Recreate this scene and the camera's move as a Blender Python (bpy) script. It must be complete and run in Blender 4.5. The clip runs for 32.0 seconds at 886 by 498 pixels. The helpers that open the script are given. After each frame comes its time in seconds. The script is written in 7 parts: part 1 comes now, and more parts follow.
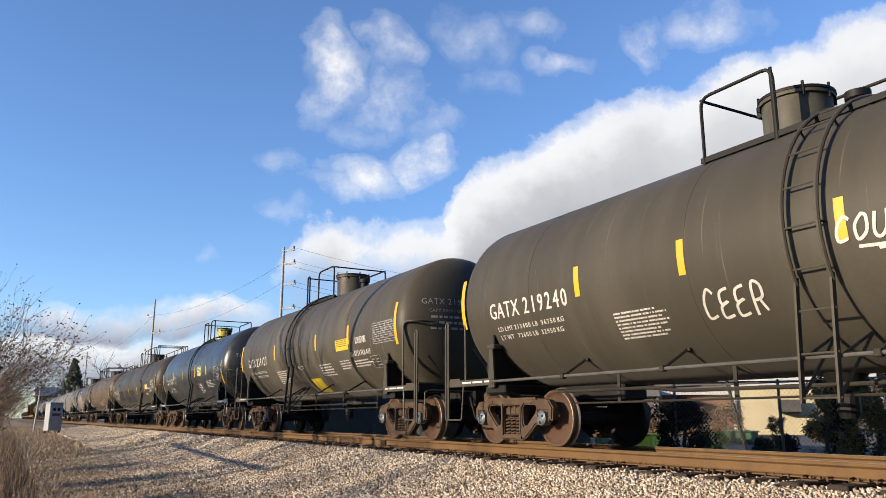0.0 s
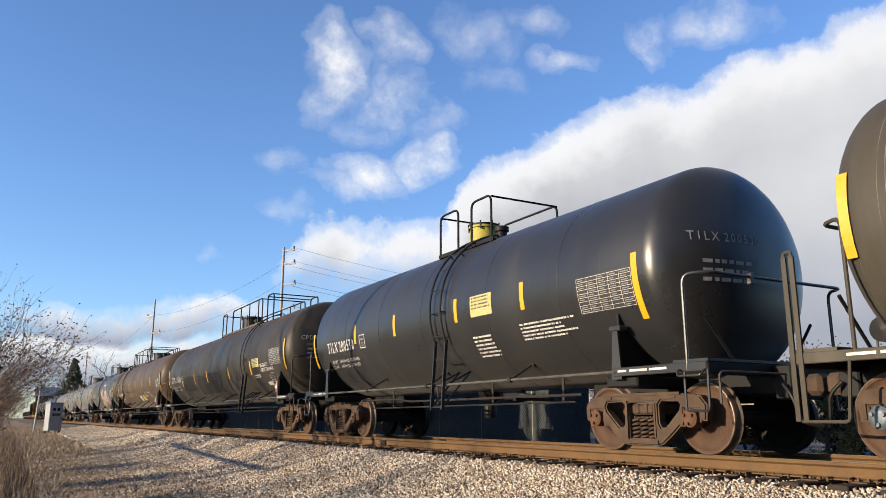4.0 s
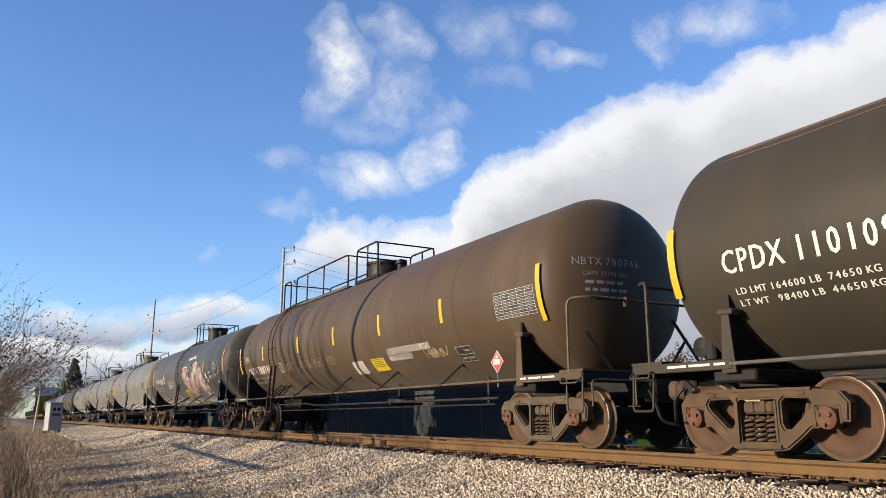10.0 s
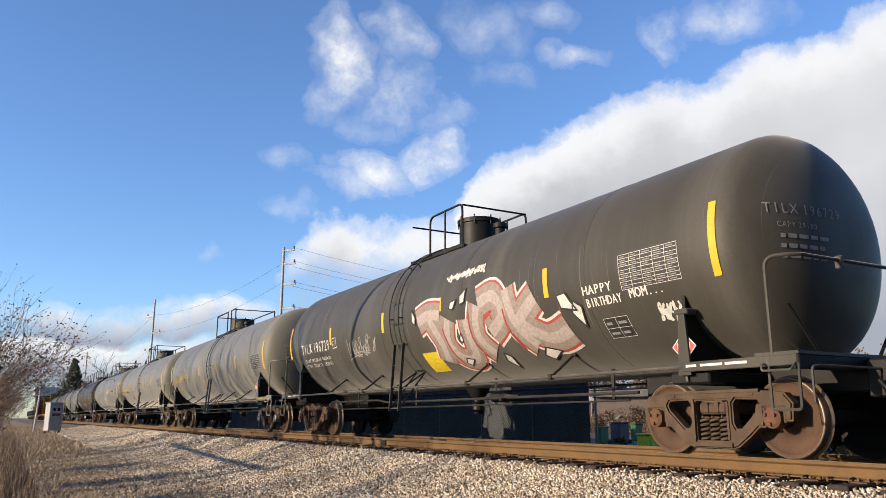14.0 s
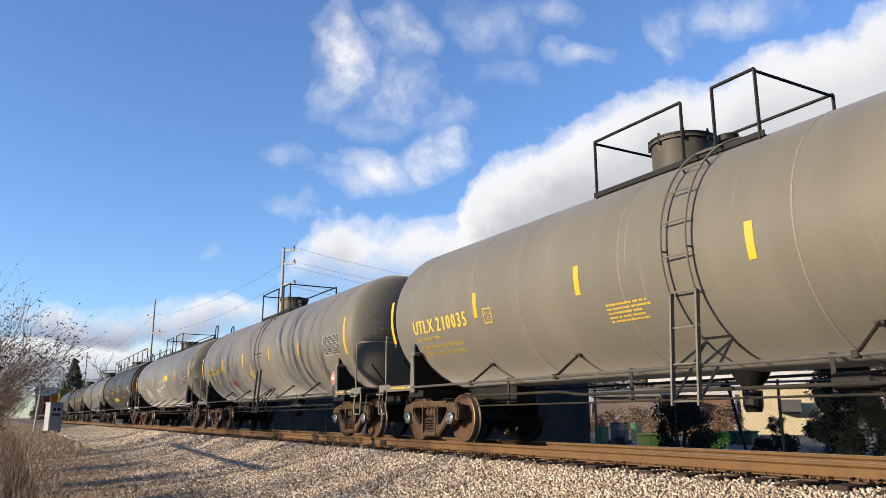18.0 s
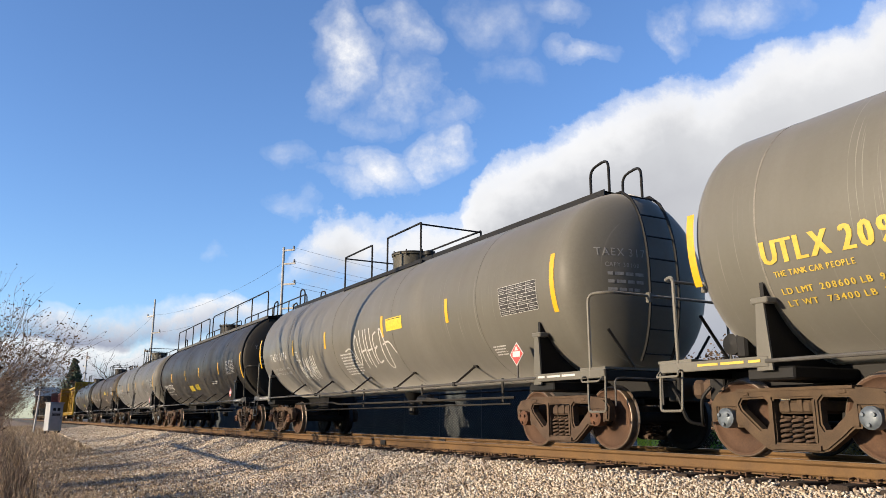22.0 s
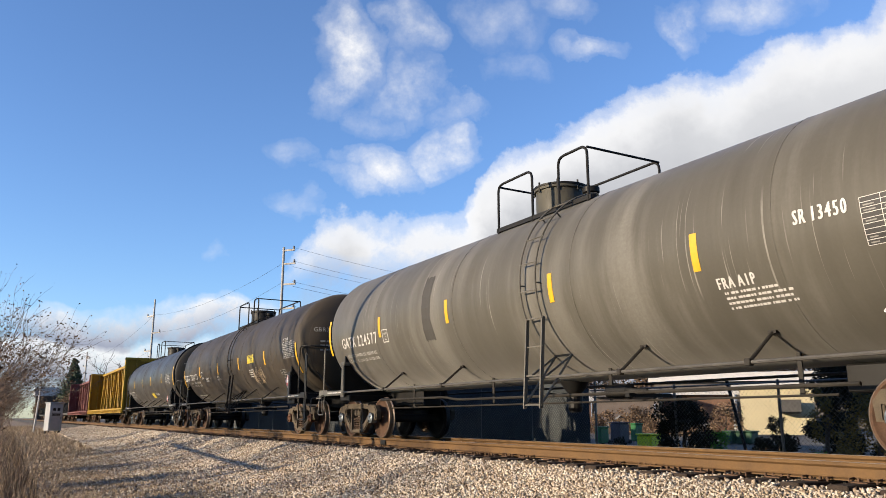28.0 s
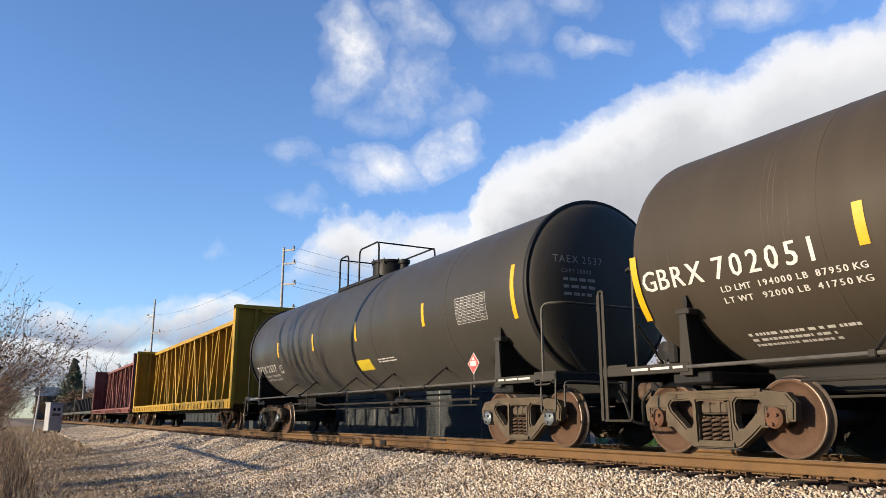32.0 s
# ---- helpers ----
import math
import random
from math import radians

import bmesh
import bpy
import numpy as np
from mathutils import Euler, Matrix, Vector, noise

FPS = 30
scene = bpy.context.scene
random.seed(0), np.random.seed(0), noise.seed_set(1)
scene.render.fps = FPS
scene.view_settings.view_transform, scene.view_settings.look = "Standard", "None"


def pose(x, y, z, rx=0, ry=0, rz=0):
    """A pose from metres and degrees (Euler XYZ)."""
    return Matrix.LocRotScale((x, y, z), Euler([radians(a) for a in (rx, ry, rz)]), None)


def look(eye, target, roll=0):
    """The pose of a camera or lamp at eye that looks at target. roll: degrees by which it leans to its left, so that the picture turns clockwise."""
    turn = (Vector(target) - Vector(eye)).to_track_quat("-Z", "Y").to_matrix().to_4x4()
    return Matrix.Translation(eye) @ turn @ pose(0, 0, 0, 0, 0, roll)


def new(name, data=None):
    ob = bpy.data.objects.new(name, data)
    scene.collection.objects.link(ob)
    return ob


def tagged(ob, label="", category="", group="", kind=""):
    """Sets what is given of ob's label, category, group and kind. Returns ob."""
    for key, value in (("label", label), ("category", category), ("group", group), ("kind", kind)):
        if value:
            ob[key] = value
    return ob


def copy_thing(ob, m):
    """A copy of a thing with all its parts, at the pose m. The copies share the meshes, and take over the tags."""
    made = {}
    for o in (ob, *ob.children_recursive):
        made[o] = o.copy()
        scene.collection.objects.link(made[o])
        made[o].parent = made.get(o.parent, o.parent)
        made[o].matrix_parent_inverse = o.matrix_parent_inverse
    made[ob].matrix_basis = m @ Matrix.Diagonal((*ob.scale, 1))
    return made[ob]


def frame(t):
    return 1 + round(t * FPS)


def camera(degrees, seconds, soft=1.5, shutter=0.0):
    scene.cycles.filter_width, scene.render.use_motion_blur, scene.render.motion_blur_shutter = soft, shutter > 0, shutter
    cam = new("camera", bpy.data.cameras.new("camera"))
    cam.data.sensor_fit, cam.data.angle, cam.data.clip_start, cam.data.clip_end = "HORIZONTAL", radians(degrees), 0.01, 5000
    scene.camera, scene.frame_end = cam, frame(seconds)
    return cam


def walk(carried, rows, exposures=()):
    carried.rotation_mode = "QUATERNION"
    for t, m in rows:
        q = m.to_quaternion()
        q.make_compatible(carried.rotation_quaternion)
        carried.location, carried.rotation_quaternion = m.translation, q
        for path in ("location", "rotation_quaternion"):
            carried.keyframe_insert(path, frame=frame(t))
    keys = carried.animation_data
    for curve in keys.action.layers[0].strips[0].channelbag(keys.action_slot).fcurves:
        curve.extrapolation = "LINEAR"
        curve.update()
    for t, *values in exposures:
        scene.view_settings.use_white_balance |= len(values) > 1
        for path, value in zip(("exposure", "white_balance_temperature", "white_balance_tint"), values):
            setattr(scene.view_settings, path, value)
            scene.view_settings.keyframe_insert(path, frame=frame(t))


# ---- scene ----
# Track along x at y = 0, rail tops at z = 0; the train runs towards +x.
EYE = Vector((0.0, -8.60, 0.457))
YAW, TILT = radians(60.39), radians(12.54)
AHEAD = Vector((-math.sin(YAW) * math.cos(TILT), math.cos(YAW) * math.cos(TILT), math.sin(TILT)))
cam = camera(60.5, 32.0, soft=0.65)
STAND = look(EYE, EYE + AHEAD)
walk(cam, [(0.0, STAND), (32.0, STAND)], exposures=[(0.0, 1.0), (32.0, 1.0)])

# ---------------------------------------------------------------- light
SUN_AZ = radians(187.0)      # where the sun stands, from +y clockwise: behind the camera
SUN_EL = radians(12.5)
world = bpy.data.worlds.new("sky")
scene.world = world
world.use_nodes = True
wn, wl = world.node_tree.nodes, world.node_tree.links
sky = wn.new("ShaderNodeTexSky")
sky.sky_type = "NISHITA"
sky.sun_disc = False
sky.sun_elevation, sky.sun_rotation = SUN_EL, SUN_AZ
sky.air_density, sky.dust_density, sky.ozone_density = 1.0, 0.3, 2.5
bg = wn["Background"]
bg.inputs["Strength"].default_value = 0.105
tone = wn.new("ShaderNodeMix")
tone.data_type, tone.blend_type = "RGBA", "MULTIPLY"
tone.inputs[0].default_value = 1.0
tone.inputs[7].default_value = (0.845, 0.985, 1.275, 1.0)
wl.new(sky.outputs[0], tone.inputs[6])
wl.new(tone.outputs[2], bg.inputs["Color"])
sun = new("sun", bpy.data.lights.new("sun", "SUN"))
sun.data.energy, sun.data.angle, sun.data.color = 5.0, radians(0.53), (1.0, 0.805, 0.575)
to_sun = Vector((math.sin(SUN_AZ) * math.cos(SUN_EL), math.cos(SUN_AZ) * math.cos(SUN_EL), math.sin(SUN_EL)))
sun.matrix_world = look(to_sun * 100, (0, 0, 0))


# ---------------------------------------------------------------- material tools
class Nodes:
    """Short hand for building a node material."""

    def __init__(self, name):
        self.mat = bpy.data.materials.new(name)
        self.mat.use_nodes = True
        self.nt = self.mat.node_tree
        self.bsdf = self.nt.nodes["Principled BSDF"]
        self.out = self.nt.nodes["Material Output"]
        self.tc = None

    def node(self, kind, **kw):
        n = self.nt.nodes.new(kind)
        for k, v in kw.items():
            if k == "operation":
                n.operation = v
            elif k == "blend_type":
                n.blend_type = v
            elif k == "data_type":
                n.data_type = v
        return n

    def link(self, a, b):
        self.nt.links.new(a, b)

    def coord(self, which="Object"):
        if self.tc is None:
            self.tc = self.nt.nodes.new("ShaderNodeTexCoord")
        return self.tc.outputs[which]

    def scaled(self, sx, sy, sz, which="Object"):
        m = self.nt.nodes.new("ShaderNodeMapping")
        m.inputs["Scale"].default_value = (sx, sy, sz)
        self.link(self.coord(which), m.inputs["Vector"])
        return m.outputs[0]

    def noise(self, vec, scale=1.0, detail=4.0, rough=0.55, dist=0.0):
        n = self.nt.nodes.new("ShaderNodeTexNoise")
        n.inputs["Scale"].default_value = scale
        n.inputs["Detail"].default_value = detail
        n.inputs["Roughness"].default_value = rough
        n.inputs["Distortion"].default_value = dist
        self.link(vec, n.inputs["Vector"])
        return n.outputs["Fac"]

    def ramp(self, fac, stops, interp="LINEAR"):
        n = self.nt.nodes.new("ShaderNodeValToRGB")
        cr = n.color_ramp
        cr.interpolation = interp
        while len(cr.elements) < len(stops):
            cr.elements.new(0.5)
        for e, (pos, c) in zip(cr.elements, stops):
            e.position = pos
            e.color = (c, c, c, 1) if isinstance(c, (int, float)) else (*c, 1)
        self.link(fac, n.inputs[0])
        return n.outputs[0]

    def math(self, op, a, b=None, c=None, clamp=False):
        n = self.nt.nodes.new("ShaderNodeMath")
        n.operation, n.use_clamp = op, clamp
        for i, v in enumerate((a, b, c)):
            if v is None:
                continue
            if isinstance(v, (int, float)):
                n.inputs[i].default_value = v
            else:
                self.link(v, n.inputs[i])
        return n.outputs[0]

    def mix(self, fac, a, b, blend="MIX"):
        n = self.nt.nodes.new("ShaderNodeMix")
        n.data_type, n.blend_type = "RGBA", blend
        for i, v in ((0, fac), (6, a), (7, b)):
            if isinstance(v, (int, float)):
                n.inputs[i].default_value = v
            elif isinstance(v, tuple):
                n.inputs[i].default_value = (*v, 1)
            else:
                self.link(v, n.inputs[i])
        return n.outputs[2]

    def bump(self, height, strength=0.3, dist=0.02):
        n = self.nt.nodes.new("ShaderNodeBump")
        n.inputs["Strength"].default_value = strength
        n.inputs["Distance"].default_value = dist
        self.link(height, n.inputs["Height"])
        self.link(n.outputs[0], self.bsdf.inputs["Normal"])

    def set(self, color=None, rough=None, metal=None, depth=0.56):
        if color is not None:
            color = self.mix(1.0, color, (depth, depth, depth), "MULTIPLY")
        for key, v in (("Base Color", color), ("Roughness", rough), ("Metallic", metal)):
            if v is None:
                continue
            if isinstance(v, (int, float)):
                self.bsdf.inputs[key].default_value = v
            elif isinstance(v, tuple):
                self.bsdf.inputs[key].default_value = (*v, 1)
            else:
                self.link(v, self.bsdf.inputs[key])
        return self.mat


def dusty(name, base, dark, scale=3.0, rough=0.7, metal=0.0, bump=0.25, bdist=0.004):
    """A worn surface: two tones mottled at two scales, with fine relief."""
    m = Nodes(name)
    big = m.noise(m.coord(), scale, 5, 0.6)
    fine = m.noise(m.coord(), scale * 14, 4, 0.6)
    f = m.math("ADD", m.math("MULTIPLY", big, 0.65), m.math("MULTIPLY", fine, 0.35))
    col = m.mix(m.ramp(f, [(0.36, 0.0), (0.64, 1.0)]), dark, base)
    m.bump(fine, bump, bdist)
    m.bsdf.inputs["Specular IOR Level"].default_value = 0.2
    return m.set(col, m.ramp(big, [(0.3, max(0.05, rough - 0.12)), (0.7, min(1.0, rough + 0.1))]), metal)


def tank_paint(name, base, streak, dirt, rough=0.45, streaks=0.4, grime=0.5, sheen=None, gloss=0.14):
    """Weathered tank paint: runs of dirt down the flanks, spatter low down the shell, dull mottling, scuffs."""
    m = Nodes(name)
    obj = m.coord()
    runs = m.noise(m.scaled(4.0, 0.30, 0.30), 1.0, 6, 0.6)
    blot = m.noise(obj, 0.6, 5, 0.6)
    fine = m.noise(obj, 24.0, 5, 0.65)
    k = m.math("MULTIPLY", m.ramp(runs, [(0.44, 0.0), (0.72, 1.0)]), m.ramp(blot, [(0.36, 0.1), (0.62, 0.8)]))
    col = m.mix(m.math("MULTIPLY", k, streaks), base, streak)
    drips = m.math("MULTIPLY", m.ramp(m.noise(m.scaled(26.0, 0.42, 0.42), 1.0, 3, 0.5), [(0.655, 0.0), (0.70, 1.0)]), m.ramp(m.noise(obj, 0.8, 3, 0.5), [(0.45, 0.0), (0.6, 1.0)]))
    col = m.mix(m.math("MULTIPLY", drips, min(1.0, 1.5 * streaks)), col, tuple(min(1.0, 1.5 * c) for c in streak))
    wide_runs = m.noise(m.scaled(1.1, 0.20, 0.20), 1.0, 5, 0.55)
    kw = m.math("MULTIPLY", m.ramp(wide_runs, [(0.50, 0.0), (0.64, 1.0)]), 0.55 * streaks)
    col = m.mix(kw, col, tuple(min(1.0, 1.15 * c) for c in streak))
    kd = m.math("MULTIPLY", m.ramp(wide_runs, [(0.34, 1.0), (0.45, 0.0)]), 0.5 * streaks)
    col = m.mix(kd, col, tuple(0.68 * c for c in base))
    d = m.math("MULTIPLY", m.ramp(blot, [(0.42, 0.0), (0.72, 1.0)]), m.ramp(fine, [(0.3, 0.3), (0.7, 1.0)]))
    col = m.mix(m.math("MULTIPLY", d, grime), col, dirt)
    col = m.mix(m.ramp(fine, [(0.3, 0.0), (0.75, 0.16)]), col, dirt)
    dents = m.noise(obj, 0.9, 3, 0.5)
    m.bump(m.math("ADD", m.math("MULTIPLY", fine, 0.05), dents), 0.25, 0.03)
    m.bsdf.inputs["Specular IOR Level"].default_value = gloss
    m.bsdf.inputs["Sheen Weight"].default_value = 0.06 if sheen is None else sheen
    m.bsdf.inputs["Sheen Roughness"].default_value = 0.4
    m.bsdf.inputs["Sheen Tint"].default_value = (1.0, 0.97, 0.92, 1.0)
    return m.set(col, m.ramp(blot, [(0.3, rough), (0.7, min(1, rough + 0.25))]))


def plain(name, col, rough=0.5, metal=0.0, speck=0.12):
    m = Nodes(name)
    n = m.noise(m.coord(), 18.0, 4, 0.6)
    dark = tuple(c * (1 - 2.2 * speck) for c in col)
    return m.set(m.mix(m.ramp(n, [(0.35, 0.0), (0.6, 1.0)]), dark, col), rough, metal)


M = {}
M["black"] = dusty("black_steel", (0.016, 0.0155, 0.015), (0.007, 0.007, 0.007), 2.0, 0.6)
M["rail_side"] = dusty("rusty_rail", (0.195, 0.112, 0.046), (0.125, 0.070, 0.030), 3.0, 0.75)
M["rail_top"] = plain("polished_rail", (0.45, 0.36, 0.28), 0.3, 0.8)
M["truck"] = dusty("dusty_cast_steel", (0.133, 0.090, 0.056), (0.061, 0.040, 0.024), 4.5, 0.85)
M["truck_rust"] = dusty("rusty_cast_steel", (0.135, 0.092, 0.064), (0.058, 0.037, 0.025), 4.5, 0.88)
M["truck_grey"] = dusty("grey_dusty_cast_steel", (0.148, 0.119, 0.083), (0.072, 0.056, 0.040), 4.5, 0.85)
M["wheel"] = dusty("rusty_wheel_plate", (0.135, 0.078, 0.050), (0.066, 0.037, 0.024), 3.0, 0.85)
M["far_wheel"] = dusty("black_far_wheel", (0.022, 0.019, 0.017), (0.009, 0.008, 0.008), 3.0, 0.6)
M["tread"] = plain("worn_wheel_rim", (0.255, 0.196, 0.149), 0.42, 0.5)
M["axle"] = dusty("black_axle", (0.04, 0.033, 0.028), (0.018, 0.015, 0.013), 4.0, 0.8)
M["spring"] = dusty("dusty_spring", (0.166, 0.108, 0.072), (0.043, 0.029, 0.022), 8.0, 0.85)
M["cap_blue"] = plain("blue_grey_bearing_cap", (0.165, 0.198, 0.231), 0.45, 0.3)
M["cap_rust"] = dusty("rusty_bearing_cap", (0.187, 0.094, 0.054), (0.086, 0.043, 0.029), 8.0, 0.85)
M["strut"] = dusty("dark_strut_steel", (0.045, 0.040, 0.034), (0.02, 0.018, 0.015), 3.0, 0.7)
M["pipe"] = dusty("grey_worn_pipe", (0.135, 0.13, 0.122), (0.065, 0.062, 0.058), 4.0, 0.6)
M["seam_pale"] = plain("pale_weld_scuff", (0.27, 0.25, 0.21), 0.7)
M["yellow"] = plain("yellow_reflective_tape", (0.84, 0.48, 0.012), 0.4, 0.0, 0.05)
M["white"] = plain("white_stencil_paint", (0.74, 0.73, 0.70), 0.6, 0.0, 0.08)
M["dullwhite"] = plain("dull_white_stencil_paint", (0.40, 0.39, 0.37), 0.7, 0.0, 0.15)
M["entry"] = plain("grey_white_entry_paint", (0.30, 0.295, 0.28), 0.7, 0.0, 0.1)
M["stencil_yellow"] = plain("yellow_stencil_paint", (0.72, 0.52, 0.06), 0.6, 0.0, 0.08)
M["panel_black"] = plain("black_panel_paint", (0.018, 0.018, 0.018), 0.6)
M["red"] = plain("red_placard", (0.62, 0.07, 0.06), 0.5)
M["wood"] = dusty("weathered_tie", (0.075, 0.055, 0.042), (0.028, 0.021, 0.017), 4.0, 0.9, 0.0, 0.6, 0.012)
M["steel_plate"] = dusty("rusty_tie_plate", (0.17, 0.095, 0.055), (0.07, 0.045, 0.03), 6.0, 0.85)


# ---------------------------------------------------------------- geometry tools
class Geo:
    """Collects vertices and faces of one mesh."""

    def __init__(self):
        self.v, self.f = [], []

    def add(self, verts, faces):
        o = len(self.v)
        self.v += [tuple(p) for p in verts]
        self.f += [tuple(i + o for i in f) for f in faces]
        return self

    def box(self, x0, x1, y0, y1, z0, z1, bevel=0.0, m=None):
        if bevel <= 0:
            vs = [Vector((x, y, z)) for x in (x0, x1) for y in (y0, y1) for z in (z0, z1)]
            fs = [(0, 1, 3, 2), (4, 6, 7, 5), (0, 4, 5, 1), (2, 3, 7, 6), (0, 2, 6, 4), (1, 5, 7, 3)]
        else:
            b = min(bevel, (x1 - x0) * 0.45, (y1 - y0) * 0.45, (z1 - z0) * 0.45)
            bm = bmesh.new()
            bmesh.ops.create_cube(bm, size=1.0)
            for w in bm.verts:
                w.co = Vector(((x0 + x1) / 2 + w.co.x * (x1 - x0), (y0 + y1) / 2 + w.co.y * (y1 - y0), (z0 + z1) / 2 + w.co.z * (z1 - z0)))
            bmesh.ops.bevel(bm, geom=list(bm.edges), offset=b, segments=1, affect="EDGES")
            bm.verts.index_update()
            vs = [w.co.copy() for w in bm.verts]
            fs = [tuple(w.index for w in g.verts) for g in bm.faces]
            bm.free()
        if m is not None:
            vs = [m @ p for p in vs]
        return self.add(vs, fs)

    def prism(self, outline, y0, y1, holes=(), bevel=0.0):
        """A plate with an outline in x and z, from y0 to y1; holes are loops in the plate, joined by a bridge-filled mesh."""
        bm = bmesh.new()
        edges = []
        for loop in (outline, *holes):
            vs = [bm.verts.new((x, y0, z)) for x, z in loop]
            edges += [bm.edges.new((vs[i], vs[(i + 1) % len(vs)])) for i in range(len(vs))]
        bmesh.ops.triangle_fill(bm, use_beauty=True, use_dissolve=False, edges=edges)
        bmesh.ops.recalc_face_normals(bm, faces=bm.faces)
        r = bmesh.ops.extrude_face_region(bm, geom=list(bm.faces))
        for e in r["geom"]:
            if isinstance(e, bmesh.types.BMVert):
                e.co.y = y1
        bmesh.ops.recalc_face_normals(bm, faces=bm.faces)
        if bevel > 0:
            sharp = [e for e in bm.edges if len(e.link_faces) == 2 and abs(e.link_faces[0].normal.y) + abs(e.link_faces[1].normal.y) > 0.9 and e.calc_face_angle(0) > 0.8]
            bmesh.ops.bevel(bm, geom=sharp, offset=bevel, segments=2, affect="EDGES", clamp_overlap=True)
        bm.verts.index_update()
        self.add([w.co.copy() for w in bm.verts], [tuple(w.index for w in g.verts) for g in bm.faces])
        bm.free()
        return self

    def tube(self, pts, r, seg=8, closed=False):
        """A round bar along a line of points."""
        pts = [Vector(p) for p in pts]
        n = len(pts)
        rings = []
        up = None
        for i, p in enumerate(pts):
            a = pts[i - 1] if (i > 0 or closed) else p
            b = pts[(i + 1) % n] if (i < n - 1 or closed) else p
            d = (b - a).normalized()
            if up is None or abs(d.dot(up)) > 0.99:
                up = Vector((0, 0, 1)) if abs(d.z) < 0.9 else Vector((1, 0, 0))
            s = d.cross(up).normalized()
            up = s.cross(d).normalized()
            rings.append([p + (s * math.cos(t) + up * math.sin(t)) * r for t in [2 * math.pi * k / seg for k in range(seg)]])
        vs = [v for ring in rings for v in ring]
        fs = []
        for i in range(n if closed else n - 1):
            j = (i + 1) % n
            fs += [(i * seg + k, i * seg + (k + 1) % seg, j * seg + (k + 1) % seg, j * seg + k) for k in range(seg)]
        if not closed:
            fs += [tuple(range(seg - 1, -1, -1)), tuple((n - 1) * seg + k for k in range(seg))]
        return self.add(vs, fs)

    def lathe(self, profile, axis="x", seg=48, at=(0, 0, 0), a0=0.0, caps=True):
        """A turned body: profile of (along, radius) points round the axis x, y or z."""
        at = Vector(at)
        vs, fs = [], []
        for a, r in profile:
            for k in range(seg):
                t = a0 + 2 * math.pi * k / seg
                c, s = r * math.cos(t), r * math.sin(t)
                vs.append(at + Vector({"x": (a, c, s), "y": (s, a, c), "z": (c, s, a)}[axis]))
        for i in range(len(profile) - 1):
            fs += [(i * seg + k, (i + 1) * seg + k, (i + 1) * seg + (k + 1) % seg, i * seg + (k + 1) % seg)[::-1] for k in range(seg)]
        if caps and profile[0][1] > 1e-6:
            fs.append(tuple(range(seg)))
        if caps and profile[-1][1] > 1e-6:
            fs.append(tuple((len(profile) - 1) * seg + k for k in range(seg - 1, -1, -1)))
        return self.add(vs, fs)

    def mesh(self, name, material, smooth=False, angle=40):
        me = bpy.data.meshes.new(name)
        me.from_pydata([tuple(p) for p in self.v], [], self.f)
        me.materials.append(material)
        if smooth:
            me.shade_smooth()
            me.set_sharp_from_angle(angle=radians(angle))
        me.update()
        return me


def rounded(pts, r, n=4):
    """A line of points with its inner corners rounded."""
    pts = [Vector(p) for p in pts]
    out = [pts[0]]
    for a, b, c in zip(pts, pts[1:], pts[2:]):
        u, w = (a - b), (c - b)
        k = min(r, u.length * 0.48, w.length * 0.48)
        p, q = b + u.normalized() * k, b + w.normalized() * k
        out += [(p * (1 - t) + b * t) * (1 - t) + (b * (1 - t) + q * t) * t for t in [i / n for i in range(n + 1)]]
    return out + [pts[-1]]


def part(name, geo, material, parent, label="", at=None, smooth=False):
    """One mesh object under a thing or a part; geo is a Geo or a ready mesh."""
    me = geo if isinstance(geo, bpy.types.Mesh) else geo.mesh(name, material, smooth)
    ob = new(name, me)
    ob.parent = parent
    if at is not None:
        ob.matrix_basis = at
    if label:
        ob["label"] = label
    return ob


def thing(name, geo, material, label, category, at=None, group="", kind="", smooth=False):
    me = None if geo is None else (geo if isinstance(geo, bpy.types.Mesh) else geo.mesh(name, material, smooth))
    ob = new(name, me)
    if at is not None:
        ob.matrix_basis = at
    return tagged(ob, label, category, group, kind)


MESHES = {}


def shared(key, build, material, smooth=False):
    """A mesh that alike parts share."""
    k = (key, material.name)
    if k not in MESHES:
        MESHES[k] = build().mesh(key, material, smooth)
    return MESHES[k]


# ---------------------------------------------------------------- the train's way
SPEED = (6.2203, 0.7774, -0.0059, -0.2074, 0.1769, 0.0195, -0.0942)


def run(t):
    """How far the train has come at t seconds, in metres from where it stands at 16 s."""
    u = (t - 16.0) / 16.0
    return 16.0 * sum(c * u ** (i + 1) for i, c in enumerate(SPEED))


ROLLING = []      # (car, place on the train)
TURNING = []      # (wheelset, place on its car)
RW = 0.457        # wheel radius
HALF_BASE = 0.889


